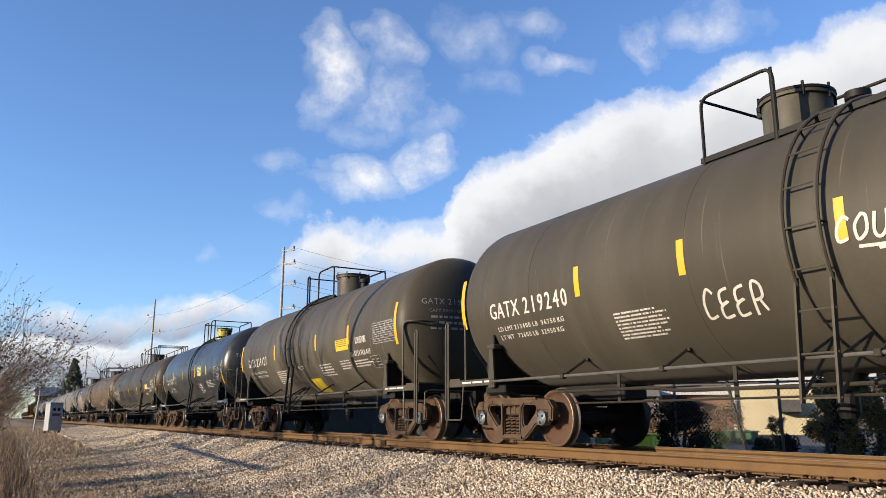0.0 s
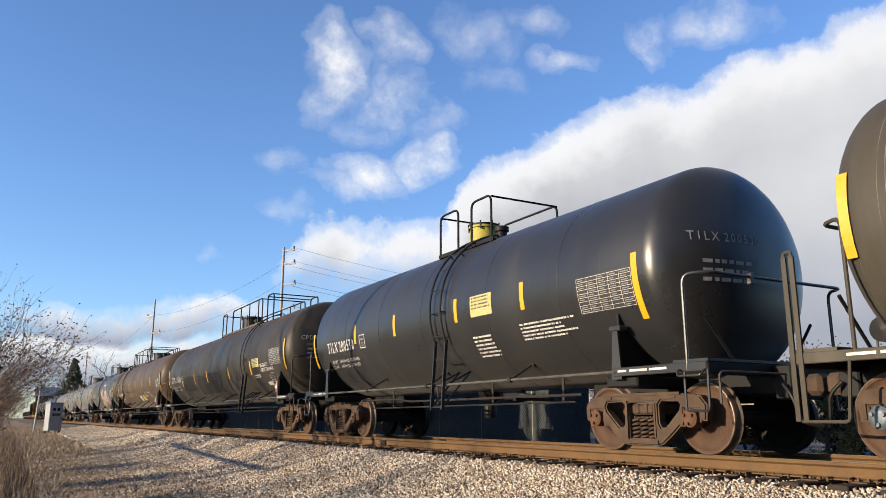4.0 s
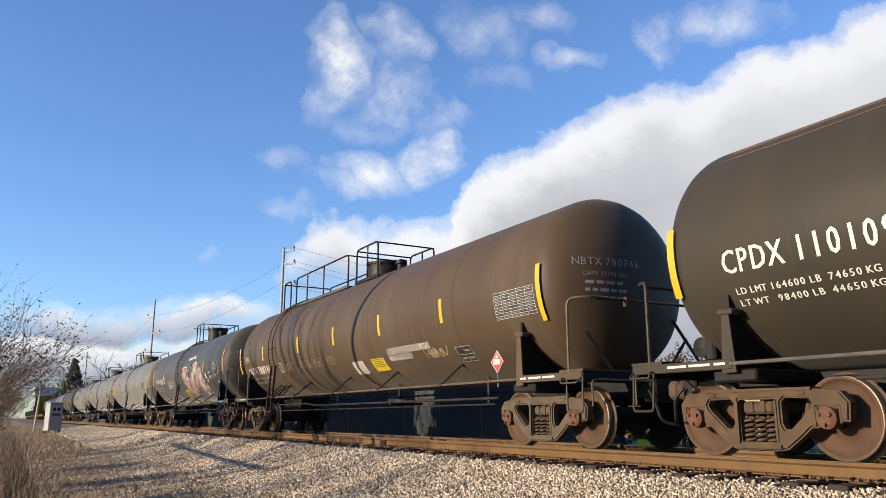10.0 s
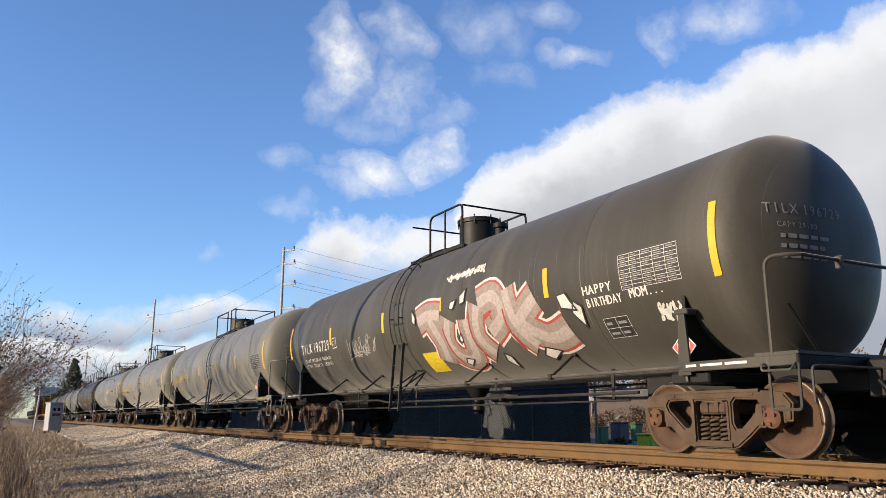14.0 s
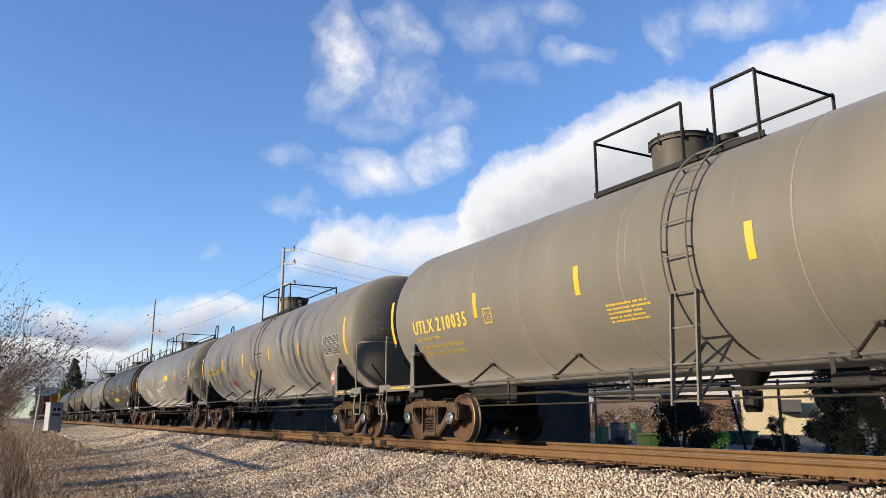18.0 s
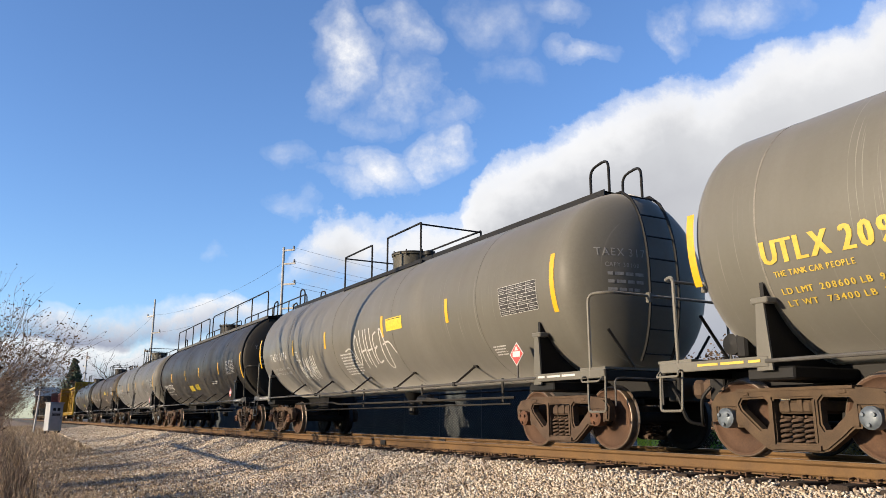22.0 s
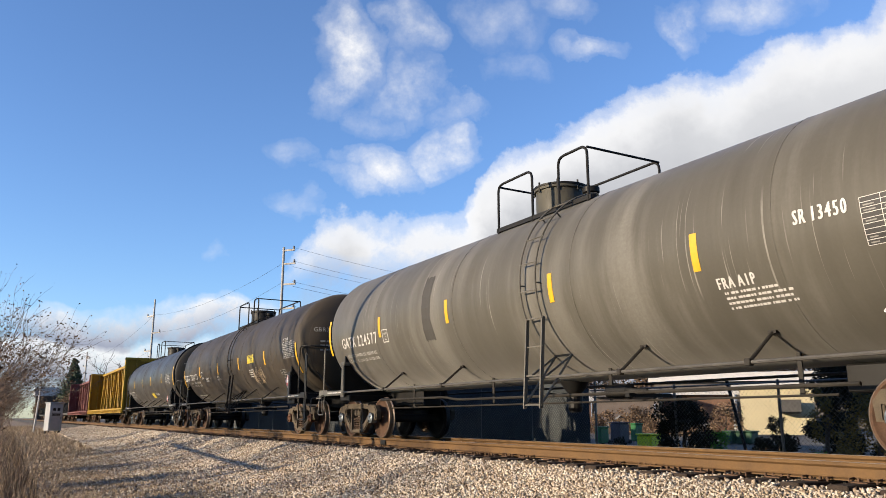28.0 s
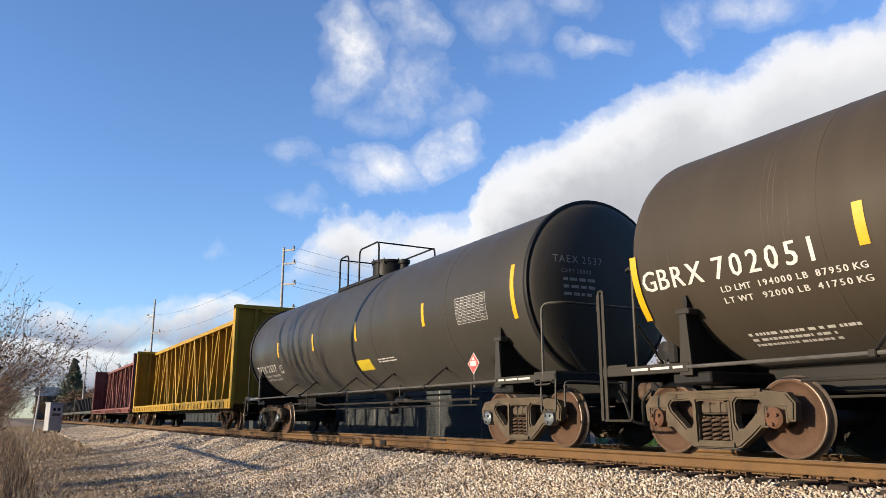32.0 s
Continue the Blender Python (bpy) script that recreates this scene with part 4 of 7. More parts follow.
def stone_material(name, tones, dirt):
    m = Nodes(name)
    geo = m.nt.nodes.new("ShaderNodeNewGeometry")
    tone = m.ramp(geo.outputs["Random Per Island"], tones)
    fine = m.noise(m.coord(), 60.0, 4, 0.6)
    big = m.noise(m.coord(), 0.9, 4, 0.6)
    col = m.mix(m.ramp(fine, [(0.35, 0.4), (0.65, 0.0)]), tone, dirt)
    col = m.mix(m.ramp(big, [(0.45, 0.0), (0.75, 0.5)]), col, dirt)
    m.bump(fine, 0.4, 0.004)
    m.bsdf.inputs["Specular IOR Level"].default_value = 0.25
    return m.set(col, 0.9, depth=0.72)


def slope_z(x, y):
    z = np.array([height(v) for v in y])
    k = np.where(y < -1.5, 1.0 - 0.52 * np.clip((-x - 32.0) / 35.0, 0, 1), 1.0)
    return -0.275 + (z + 0.275) * k


STONE = stone_material("crushed_limestone", [(0.0, (0.09, 0.07, 0.05)), (0.16, (0.26, 0.20, 0.145)), (0.34, (0.50, 0.41, 0.31)), (0.55, (0.78, 0.69, 0.54)), (0.74, (0.62, 0.57, 0.50)), (0.88, (0.92, 0.86, 0.73)), (1.0, (0.22, 0.16, 0.115))], (0.27, 0.19, 0.115))
EARTHY = stone_material("dirty_brown_gravel", [(0.0, (0.16, 0.11, 0.07)), (0.4, (0.42, 0.31, 0.20)), (0.8, (0.62, 0.49, 0.34)), (1.0, (0.78, 0.68, 0.53))], (0.28, 0.195, 0.115))
rs = np.random.RandomState(7)
N1 = 112000
px = -3.0 - 37.0 * rs.beta(1.0, 1.7, N1)
py = -1.34 - 5.6 * rs.beta(1.05, 2.4, N1)
pz = slope_z(px, py) + rs.uniform(-0.005, 0.03, N1)
lumps("ballast", np.stack([px, py, pz], 1), rs.uniform(0.013, 0.029, N1) * np.clip(0.72 + 0.035 * (-px - 4.0), 0.72, 1.0) * (1.0 + 0.035 * np.clip(-px - 12.0, 0, 25)), STONE, "pale crushed stone ballast on the track's shoulder", 11)
N4 = 34000
px = -8.0 - 40.0 * rs.beta(1.0, 1.4, N4)
py = -2.7 - 6.0 * rs.beta(1.25, 1.6, N4)
lumps("earthy_gravel", np.stack([px, py, slope_z(px, py) + rs.uniform(-0.012, 0.012, N4)], 1), rs.uniform(0.012, 0.034, N4) * (1.0 + 0.03 * np.clip(-px - 12.0, 0, 25)), EARTHY, "brown dirty gravel at the foot of the bank", 14)
N5 = 26000
px = -2.5 - 10.0 * rs.beta(1.0, 1.2, N5)
py = -1.34 - 2.2 * rs.beta(1.0, 1.4, N5)
lumps("fine_ballast", np.stack([px, py, slope_z(px, py) + rs.uniform(-0.01, 0.02, N5)], 1), rs.uniform(0.008, 0.020, N5), STONE, "small pale stones between the larger ballast", 15)
N2 = 22000
px = -3.0 - 27.0 * rs.beta(1.0, 1.4, N2)
py = rs.uniform(-1.32, 1.5, N2)
px = np.where(np.abs(((2.0 - px) / 0.53) % 1.0 - 0.0) < 0.16, px - 0.2, px)
lumps("ballast_between_ties", np.stack([px, py, np.full(N2, -0.255) + rs.uniform(-0.03, 0.025, N2)], 1), rs.uniform(0.018, 0.034, N2), STONE, "pale crushed stone packed between the ties", 12)
N3 = 30000
px = -38.0 - 42.0 * rs.beta(1.0, 1.3, N3)
py = -1.35 - 3.4 * rs.beta(1.0, 1.3, N3)
lumps("distant_ballast", np.stack([px, py, slope_z(px, py) + 0.015], 1), rs.uniform(0.04, 0.08, N3), STONE, "pale crushed stone farther down the bank", 13)


def blades(name, places, lo, hi, material, label, seed, width=0.006, lean=0.5):
    """Dry grass: bent thin blades, two faces each, in one mesh."""
    rs = np.random.RandomState(seed)
    n = len(places)
    h = rs.uniform(lo, hi, n)
    a = rs.uniform(0, 2 * math.pi, n)
    l = rs.uniform(0.1, lean, n) * h
    d = np.stack([np.cos(a), np.sin(a), np.zeros(n)], 1)
    s = np.stack([-np.sin(a), np.cos(a), np.zeros(n)], 1) * width
    up = np.array([0, 0, 1.0])
    p = places
    mid = p + d * (l * 0.35)[:, None] + up * (h * 0.6)[:, None]
    top = p + d * l[:, None] + up * h[:, None]
    pts = np.stack([p - s, p + s, mid + s * 0.8, mid - s * 0.8, top + s * 0.25, top - s * 0.25], 1)
    q = np.array([(0, 1, 2, 3), (3, 2, 4, 5)])
    faces = q[None] + (np.arange(n) * 6)[:, None, None]
    me = bpy.data.meshes.new(name)
    me.vertices.add(n * 6)
    me.vertices.foreach_set("co", pts.reshape(-1))
    me.loops.add(n * 8)
    me.loops.foreach_set("vertex_index", faces.reshape(-1).astype(np.int32))
    me.polygons.add(n * 2)
    me.polygons.foreach_set("loop_start", np.arange(n * 2, dtype=np.int32) * 4)
    me.update()
    me.validate()
    me.materials.append(material)
    return tagged(new(name, me), label, "dry grass", kind="stuff")


def straw(name, a, b, c):
    m = Nodes(name)
    geo = m.nt.nodes.new("ShaderNodeNewGeometry")
    return m.set(m.ramp(geo.outputs["Random Per Island"], [(0.0, a), (0.5, b), (1.0, c)]), 0.85)


STRAW = straw("dry_straw", (0.24, 0.165, 0.10), (0.52, 0.385, 0.24), (0.74, 0.58, 0.385))
DEADWEED = straw("brown_dead_weeds", (0.11, 0.07, 0.045), (0.22, 0.15, 0.098), (0.36, 0.26, 0.165))


# ---------------------------------------------------------------- sky with clouds that drift
def cloud_material():
    """White clouds on clear sky: a long bank with a lit upper edge and grey body, and loose torn tufts, in the plane across the view."""
    m = Nodes("drifting_cloud")
    sep = m.node("ShaderNodeSeparateXYZ")
    m.link(m.coord(), sep.inputs[0])
    x0 = m.math("DIVIDE", sep.outputs[0], m.math("MULTIPLY", sep.outputs[2], -1.0))
    y0 = m.math("DIVIDE", sep.outputs[1], m.math("MULTIPLY", sep.outputs[2], -1.0))
    com = m.node("ShaderNodeCombineXYZ")
    m.link(x0, com.inputs[0])
    m.link(y0, com.inputs[1])
    flat = com.outputs[0]

    def shifted(dx, dy):
        k = m.node("ShaderNodeMapping")
        k.inputs["Location"].default_value = (dx, dy, 0.37)
        m.link(flat, k.inputs["Vector"])
        return k.outputs[0]

    n1 = m.noise(flat, 9.0, 9, 0.62)
    n2 = m.noise(shifted(3.1, 0.7), 22.0, 8, 0.66)
    n3 = m.noise(shifted(1.3, 5.2), 5.0, 5, 0.55)
    wx = m.math("MULTIPLY", m.math("SUBTRACT", m.noise(shifted(7.0, 2.0), 8.0, 6, 0.55), 0.5), 0.17)
    wy = m.math("MULTIPLY", m.math("SUBTRACT", m.noise(shifted(2.0, 9.0), 8.0, 6, 0.55), 0.5), 0.14)
    x, y = m.math("ADD", x0, wx), m.math("ADD", y0, wy)
    # the bank's upper edge: its height against the way across the view
    u = m.math("MULTIPLY_ADD", m.math("MULTIPLY_ADD", wx, 0.6, x0), 0.7, 0.5)
    stops = [(-0.32, -0.16), (-0.245, -0.06), (-0.212, 0.012), (-0.19, 0.040), (-0.155, 0.050), (-0.105, 0.032), (0.01, 0.052), (0.032, 0.105), (0.10, 0.145), (0.17, 0.180), (0.26, 0.213), (0.32, 0.222), (0.38, 0.258), (0.46, 0.286), (0.60, 0.335)]
    edge = m.ramp(u, [(0.5 + 0.7 * a, b + 0.5) for a, b in stops])
    rag = m.math("ADD", m.math("MULTIPLY", m.math("SUBTRACT", n1, 0.5), 0.075), m.math("MULTIPLY", m.math("SUBTRACT", n2, 0.5), 0.045))
    depth = m.math("ADD", m.math("SUBTRACT", m.math("SUBTRACT", edge, 0.5), y0), rag)
    bank = m.ramp(depth, [(0.0, 0.0), (0.012, 0.40), (0.034, 0.93), (0.055, 1.0)], "EASE")
    low = m.ramp(m.math("ADD", m.math("ADD", y0, 0.30), m.math("MULTIPLY", rag, 1.4)), [(0.238, 0.0), (0.292, 1.0)])
    right = m.ramp(m.math("ADD", x0, 0.5), [(0.36, 0.0), (0.52, 1.0)])
    bank = m.math("MULTIPLY", bank, m.math("MAXIMUM", low, right))
    total = bank
    tufts = [(-0.148, 0.235, 0.056, 0.062, 1.00), (-0.060, 0.262, 0.042, 0.040, 0.70), (-0.075, 0.200, 0.037, 0.040, 0.75), (-0.11, 0.165, 0.032, 0.032, 0.50),
             (-0.105, 0.100, 0.068, 0.029, 0.90), (-0.030, 0.122, 0.048, 0.037, 1.00), (-0.15, 0.083, 0.048, 0.021, 0.65), (-0.215, 0.113, 0.040, 0.027, 0.50), (-0.02, 0.168, 0.040, 0.021, 0.55),
             (0.150, 0.243, 0.056, 0.019, 0.65), (0.272, 0.275, 0.036, 0.042, 0.80), (0.355, 0.30, 0.068, 0.034, 0.75), (0.045, 0.285, 0.056, 0.052, 0.50), (0.13, 0.305, 0.052, 0.032, 0.50), (0.05, 0.215, 0.048, 0.027, 0.40),
             (-0.225, 0.046, 0.036, 0.019, 0.40), (-0.31, -0.006, 0.022, 0.014, 0.40), (-0.15, -0.06, 0.085, 0.040, 0.80), (-0.16, -0.10, 0.060, 0.022, 0.60),
             (-0.47, -0.098, 0.135, 0.043, 1.5), (-0.33, -0.100, 0.095, 0.042, 1.5), (-0.50, -0.150, 0.150, 0.043, 1.6), (-0.40, -0.155, 0.150, 0.050, 1.6), (-0.27, -0.10, 0.070, 0.033, 0.9), (-0.45, -0.19, 0.200, 0.033, 1.1)]
    wisps = m.ramp(m.math("ADD", m.math("MULTIPLY", n1, 0.55), m.math("MULTIPLY", n2, 0.45)), [(0.34, 0.0), (0.66, 1.0)])
    loose = None
    for cx, cy, rx, ry, k in tufts:
        dx = m.math("MULTIPLY", m.math("SUBTRACT", x, cx), 0.90 / rx)
        dy = m.math("MULTIPLY", m.math("SUBTRACT", y, cy), 0.90 / ry)
        d = m.math("ADD", m.math("MULTIPLY", dx, dx), m.math("MULTIPLY", dy, dy))
        v = m.ramp(d, [(0.0, k), (0.22, k * 0.75), (0.55, k * 0.36), (1.0, 0.0)], "EASE")
        loose = v if loose is None else m.math("MAXIMUM", loose, v)
    loose = m.ramp(m.math("MULTIPLY", loose, m.math("MULTIPLY_ADD", wisps, 1.1, 0.14)), [(0.05, 0.0), (0.34, 0.20), (0.66, 0.50), (1.0, 0.88)])
    total = m.math("MAXIMUM", total, loose)
    # light: bright along the top, grey in the deep body, mottled
    body = m.math("ADD", depth, m.math("MULTIPLY", m.math("SUBTRACT", n3, 0.5), 0.10))
    lit = m.ramp(body, [(0.015, (0.97, 0.96, 0.95)), (0.045, (0.86, 0.86, 0.87)), (0.085, (0.56, 0.57, 0.60)), (0.14, (0.42, 0.43, 0.47)), (0.25, (0.50, 0.51, 0.54))])
    lit = m.mix(m.ramp(m.math("ADD", x0, 0.5), [(0.6, 0.0), (1.0, 0.55)]), lit, (0.86, 0.86, 0.87))
    lit = m.mix(m.ramp(n2, [(0.3, 0.10), (0.7, 0.0)]), lit, (0.45, 0.47, 0.53))
    lit = m.mix(m.ramp(body, [(0.22, 0.0), (0.40, 0.8)]), lit, (0.30, 0.33, 0.41))
    lowgrey = m.ramp(m.math("ADD", m.math("MULTIPLY_ADD", wy, 0.5, y0), 0.30), [(0.10, 0.75), (0.135, 0.9), (0.165, 0.25), (0.176, 0.1), (0.182, 0.95), (0.20, 0.6), (0.228, 0.0)])
    left = m.ramp(m.math("ADD", x0, 0.62), [(0.30, 1.0), (0.45, 0.0)])
    lit = m.mix(m.math("MULTIPLY", lowgrey, left), lit, (0.29, 0.295, 0.39))
    em = m.node("ShaderNodeEmission")
    m.link(lit, em.inputs["Color"])
    em.inputs["Strength"].default_value = 0.545
    clear = m.node("ShaderNodeBsdfTransparent")
    ms = m.node("ShaderNodeMixShader")
    m.link(total, ms.inputs[0])
    m.link(clear.outputs[0], ms.inputs[1])
    m.link(em.outputs[0], ms.inputs[2])
    m.link(ms.outputs[0], m.out.inputs["Surface"])
    return m.mat


def cloud_sheet():
    """Part of a very large sphere round the place, ahead of the camera."""
    r, n = 3600.0, 36
    vs, fs = [], []
    for j in range(n + 1):
        for i in range(n + 1):
            a, b = -0.95 + 1.9 * i / n, -0.5 + 1.35 * j / n
            v = Vector((a, b, -1.0)).normalized() * r
            vs.append(v)
    for j in range(n):
        for i in range(n):
            k = j * (n + 1) + i
            fs.append((k, k + 1, k + n + 2, k + n + 1))
    me = bpy.data.meshes.new("clouds")
    me.from_pydata([tuple(v) for v in vs], [], fs)
    me.shade_smooth()
    me.materials.append(cloud_material())
    return me


clouds = new("backdrop_clouds", cloud_sheet())
tagged(clouds, "white and grey cumulus clouds drifting over blue sky", "sky", kind="structure")
CLOUD_REST = STAND.copy()
clouds.matrix_basis = CLOUD_REST
RIGHT = Vector((math.cos(YAW), math.sin(YAW), 0))
UPWARD = RIGHT.cross(AHEAD)
DRIFT = (RIGHT * 0.031 + UPWARD * 0.0045 - AHEAD * 0.07) * 3600.0


# ---------------------------------------------------------------- poles and wires
GALV = dusty("weathered_pole_wood", (0.60, 0.58, 0.55), (0.40, 0.38, 0.35), 1.2, 0.85)
WIRE = plain("dark_wire", (0.03, 0.03, 0.03), 0.5)


def utility_pole(x, y, top, arms, label):
    base = -0.9
    p = thing("utility_pole", Geo().lathe([(base, 0.16), (top, 0.10)], "z", 14, (0, 0, 0)), GALV, label, "utility pole", at=Matrix.Translation((x, y, 0)), group="utility poles along the track", smooth=True)
    for z, half, ang in arms:
        a = radians(ang)
        d = Vector((math.cos(a), math.sin(a), 0))
        s = Vector((-d.y, d.x, 0))
        bar = Geo()
        q = [-d * 0.1 - s * 0.06, d * half - s * 0.06, d * half + s * 0.06, -d * 0.1 + s * 0.06]
        bar.add([(v.x, v.y, z - 0.07) for v in q] + [(v.x, v.y, z + 0.07) for v in q], [(0, 3, 2, 1), (4, 5, 6, 7), (0, 1, 5, 4), (1, 2, 6, 5), (2, 3, 7, 6), (3, 0, 4, 7)])
        part("cross_arm", bar, GALV, p)
        e = d * (half - 0.1)
        part("insulator", Geo().lathe([(z + 0.07, 0.05), (z + 0.16, 0.10), (z + 0.30, 0.08), (z + 0.36, 0.03)], "z", 10, (e.x, e.y, 0)), plain("grey_insulator", (0.25, 0.25, 0.26), 0.3), p, smooth=True)
    return p


def wire(a, b, sag, name="power_line"):
    pts = []
    for i in range(17):
        t = i / 16
        p = Vector(a).lerp(Vector(b), t)
        p.z -= sag * 4 * t * (1 - t)
        pts.append(p)
    return thing(name, Geo().tube(pts, 0.011, 5), WIRE, "thin dark overhead power line between poles", "power line", group="overhead lines")


P2, P1, P0, P3 = (-63.1, 11.3), (-101.5, 6.9), (-150.0, 3.6), (-71.0, 39.0)
utility_pole(*P2, 15.0, [(14.7, 1.1, 40), (13.5, 1.2, 40), (11.7, 1.3, 40), (9.6, 1.3, 40)], "tall grey utility pole carrying several power lines")
utility_pole(*P1, 15.2, [(13.1, 1.6, 200), (10.9, 1.8, 20), (8.7, 1.6, 200)], "tall weathered utility pole with staggered arms")
utility_pole(*P0, 12.0, [(10.8, 1.2, 20), (9.4, 1.2, 200)], "utility pole far down the track")
utility_pole(*P3, 15.0, [(14.7, 1.1, 40), (13.5, 1.2, 40), (11.7, 1.3, 40), (9.6, 1.3, 40)], "tall grey utility pole behind the train")
for zz in (14.9, 13.7, 13.2, 11.9, 11.5, 9.8):
    wire((P2[0] + 0.8, P2[1] + 0.6, zz), (P3[0] + 0.8, P3[1] + 0.6, zz - 0.3), 0.5)
for zz, zb in ((13.6, 13.2), (11.9, 11.0)):
    wire((P2[0], P2[1], zz), (P1[0], P1[1], zb), 1.0)
for zz, zb in ((13.2, 10.9), (8.8, 9.5)):
    wire((P1[0], P1[1], zz), (P0[0], P0[1], zb), 1.2)
for zz in (9.6, 8.9, 8.3):
    wire((P0[0], P0[1], zz), (-118.0, 30.0, zz - 3.0), 0.8)


# ---------------------------------------------------------------- plants
BARK = dusty("grey_brown_bark", (0.15, 0.115, 0.09), (0.07, 0.052, 0.04), 5.0, 0.9)
TWIG = dusty("reddish_twigs", (0.32, 0.235, 0.18), (0.16, 0.115, 0.085), 5.0, 0.9)


def branching(seed, trunk, height_, spread, levels, fork=(2, 4), thin=0.68, lift=0.55):
    """Limbs of a bare tree as round bars. Returns the limbs' mesh and the ends of the twigs."""
    rnd = random.Random(seed)
    g, tips = Geo(), []

    def grow(p, d, length, r, level):
        pts = [p]
        q = p.copy()
        for i in range(4):
            d = (d + Vector((rnd.uniform(-1, 1), rnd.uniform(-1, 1), rnd.uniform(-0.6, 0.8))) * 0.16).normalized()
            q = q + d * length / 4
            pts.append(q.copy())
        seg = 7 if level == 0 else (5 if level < 3 else 3)
        o = len(g.v)
        n = len(pts)
        for i, c in enumerate(pts):
            rr = r * (1 - 0.45 * i / (n - 1))
            s = d.orthogonal().normalized()
            t = d.cross(s)
            g.v += [tuple(c + (s * math.cos(2 * math.pi * k / seg) + t * math.sin(2 * math.pi * k / seg)) * rr) for k in range(seg)]
        for i in range(n - 1):
            g.f += [(o + i * seg + k, o + i * seg + (k + 1) % seg, o + (i + 1) * seg + (k + 1) % seg, o + (i + 1) * seg + k) for k in range(seg)]
        if level >= levels:
            tips.append((pts[-1], d))
            tips.append((pts[2], d))
            return
        for k in range(rnd.randint(*fork) + (1 if level == 0 else 0)):
            at = pts[rnd.choice((2, 3, 4, 4))]
            side = Vector((rnd.uniform(-1, 1), rnd.uniform(-1, 1), rnd.uniform(-0.1, lift)))
            grow(at, (d + side * spread).normalized(), length * rnd.uniform(0.55, 0.85), r * thin * rnd.uniform(0.7, 1.0), level + 1)

    grow(Vector((0, 0, 0)), Vector((rnd.uniform(-0.1, 0.1), rnd.uniform(-0.1, 0.1), 1)).normalized(), height_, trunk, 0)
    return g, tips


def leaf_mesh(tips, seed, per, size, jitter, material, name="leaves", droop=0.0):
    """Small leaf blades round the given places, in one mesh."""
    rnd = random.Random(seed)
    g = Geo()
    for p, d in tips:
        for k in range(per):
            c = p + Vector((rnd.gauss(0, jitter), rnd.gauss(0, jitter), rnd.gauss(-droop, jitter)))
            a = Vector((rnd.uniform(-1, 1), rnd.uniform(-1, 1), rnd.uniform(-1, 0.6))).normalized() * size * rnd.uniform(0.6, 1.3)
            b = a.orthogonal().normalized() * size * 0.42
            o = len(g.v)
            g.v += [tuple(c), tuple(c + a * 0.5 + b), tuple(c + a), tuple(c + a * 0.5 - b)]
            g.f.append((o, o + 1, o + 2, o + 3))
    return g.mesh(name, material)


def leafage(name, a, b, c):
    m = Nodes(name)
    geo = m.nt.nodes.new("ShaderNodeNewGeometry")
    m.bsdf.inputs["Specular IOR Level"].default_value = 0.12
    return m.set(m.ramp(geo.outputs["Random Per Island"], [(0.0, a), (0.5, b), (1.0, c)]), 0.8)


DRYLEAF = leafage("withered_leaves", (0.09, 0.06, 0.04), (0.16, 0.105, 0.07), (0.24, 0.17, 0.11))
DRYHEDGE = leafage("dry_brown_hedge", (0.10, 0.065, 0.04), (0.22, 0.145, 0.09), (0.34, 0.245, 0.165))
GOLD = leafage("golden_brown_leaves", (0.14, 0.10, 0.02), (0.26, 0.18, 0.04), (0.33, 0.25, 0.08))
EVER = leafage("dark_evergreen_leaves", (0.014, 0.016, 0.009), (0.026, 0.028, 0.016), (0.05, 0.045, 0.028))
LIME = leafage("bright_green_leaves", (0.06, 0.22, 0.02), (0.12, 0.36, 0.04), (0.25, 0.45, 0.06))
CONIFER = leafage("blue_green_needles", (0.075, 0.11, 0.075), (0.12, 0.165, 0.105), (0.18, 0.22, 0.15))


def bush(x, y, z, seed, tall, spread, label, leaves=None, per=1, size=0.05, levels=4, trunk=0.035, jitter=0.05, name="shrub", stems=3, group="bare shrubs beside the track", lean=(0, 0), fork=(2, 4), clear=None, wide=None):
    b = thing(name, None, None, label, name.replace("_", " "), at=Matrix.Translation((x, y, z)), group=group)
    alltips = []
    rnd = random.Random(seed)
    for s in range(stems):
        g, tips = branching(seed * 10 + s, trunk, tall * 0.36, spread, levels, fork)
        off = Matrix.Translation((rnd.uniform(-0.4, 0.4) * spread if wide is None else rnd.uniform(-wide, wide), rnd.uniform(-0.4, 0.4) * spread, -0.05)) @ Euler((rnd.uniform(-0.35, 0.35) + lean[0], rnd.uniform(-0.35, 0.35) + lean[1], 0)).to_matrix().to_4x4()
        g.v = [tuple(off @ Vector(p)) for p in g.v]
        if clear:
            g.f = [f for f in g.f if not any(g.v[i][1] > clear[0] and g.v[i][2] < clear[1] for i in f)]
            tips = [(p, d) for p, d in tips if not ((off @ p).y > clear[0] and (off @ p).z < clear[1])]
        part("stem", g, TWIG if trunk < 0.08 else BARK, b)
        alltips += [(off @ p, d) for p, d in tips]
    if leaves is not None:
        part("foliage", leaf_mesh(alltips, seed, per, size, jitter, leaves), leaves, b)
    return b


def dense_bush(x, y, z, seed, rx, rz, leaves, label, n=2600, size=0.06, name="evergreen_shrub"):
    """A leafy shrub: clumps of small leaves in an uneven outline with gaps, on a short stem."""
    rnd = random.Random(seed)
    b = thing(name, Geo().tube([(0, 0, -0.1), (0.05, 0, rz * 0.7), (0.1, 0.05, rz * 1.3)], 0.05, 6), BARK, label, "shrub", at=Matrix.Translation((x, y, z)), group="shrubs behind the fence")
    clumps = []
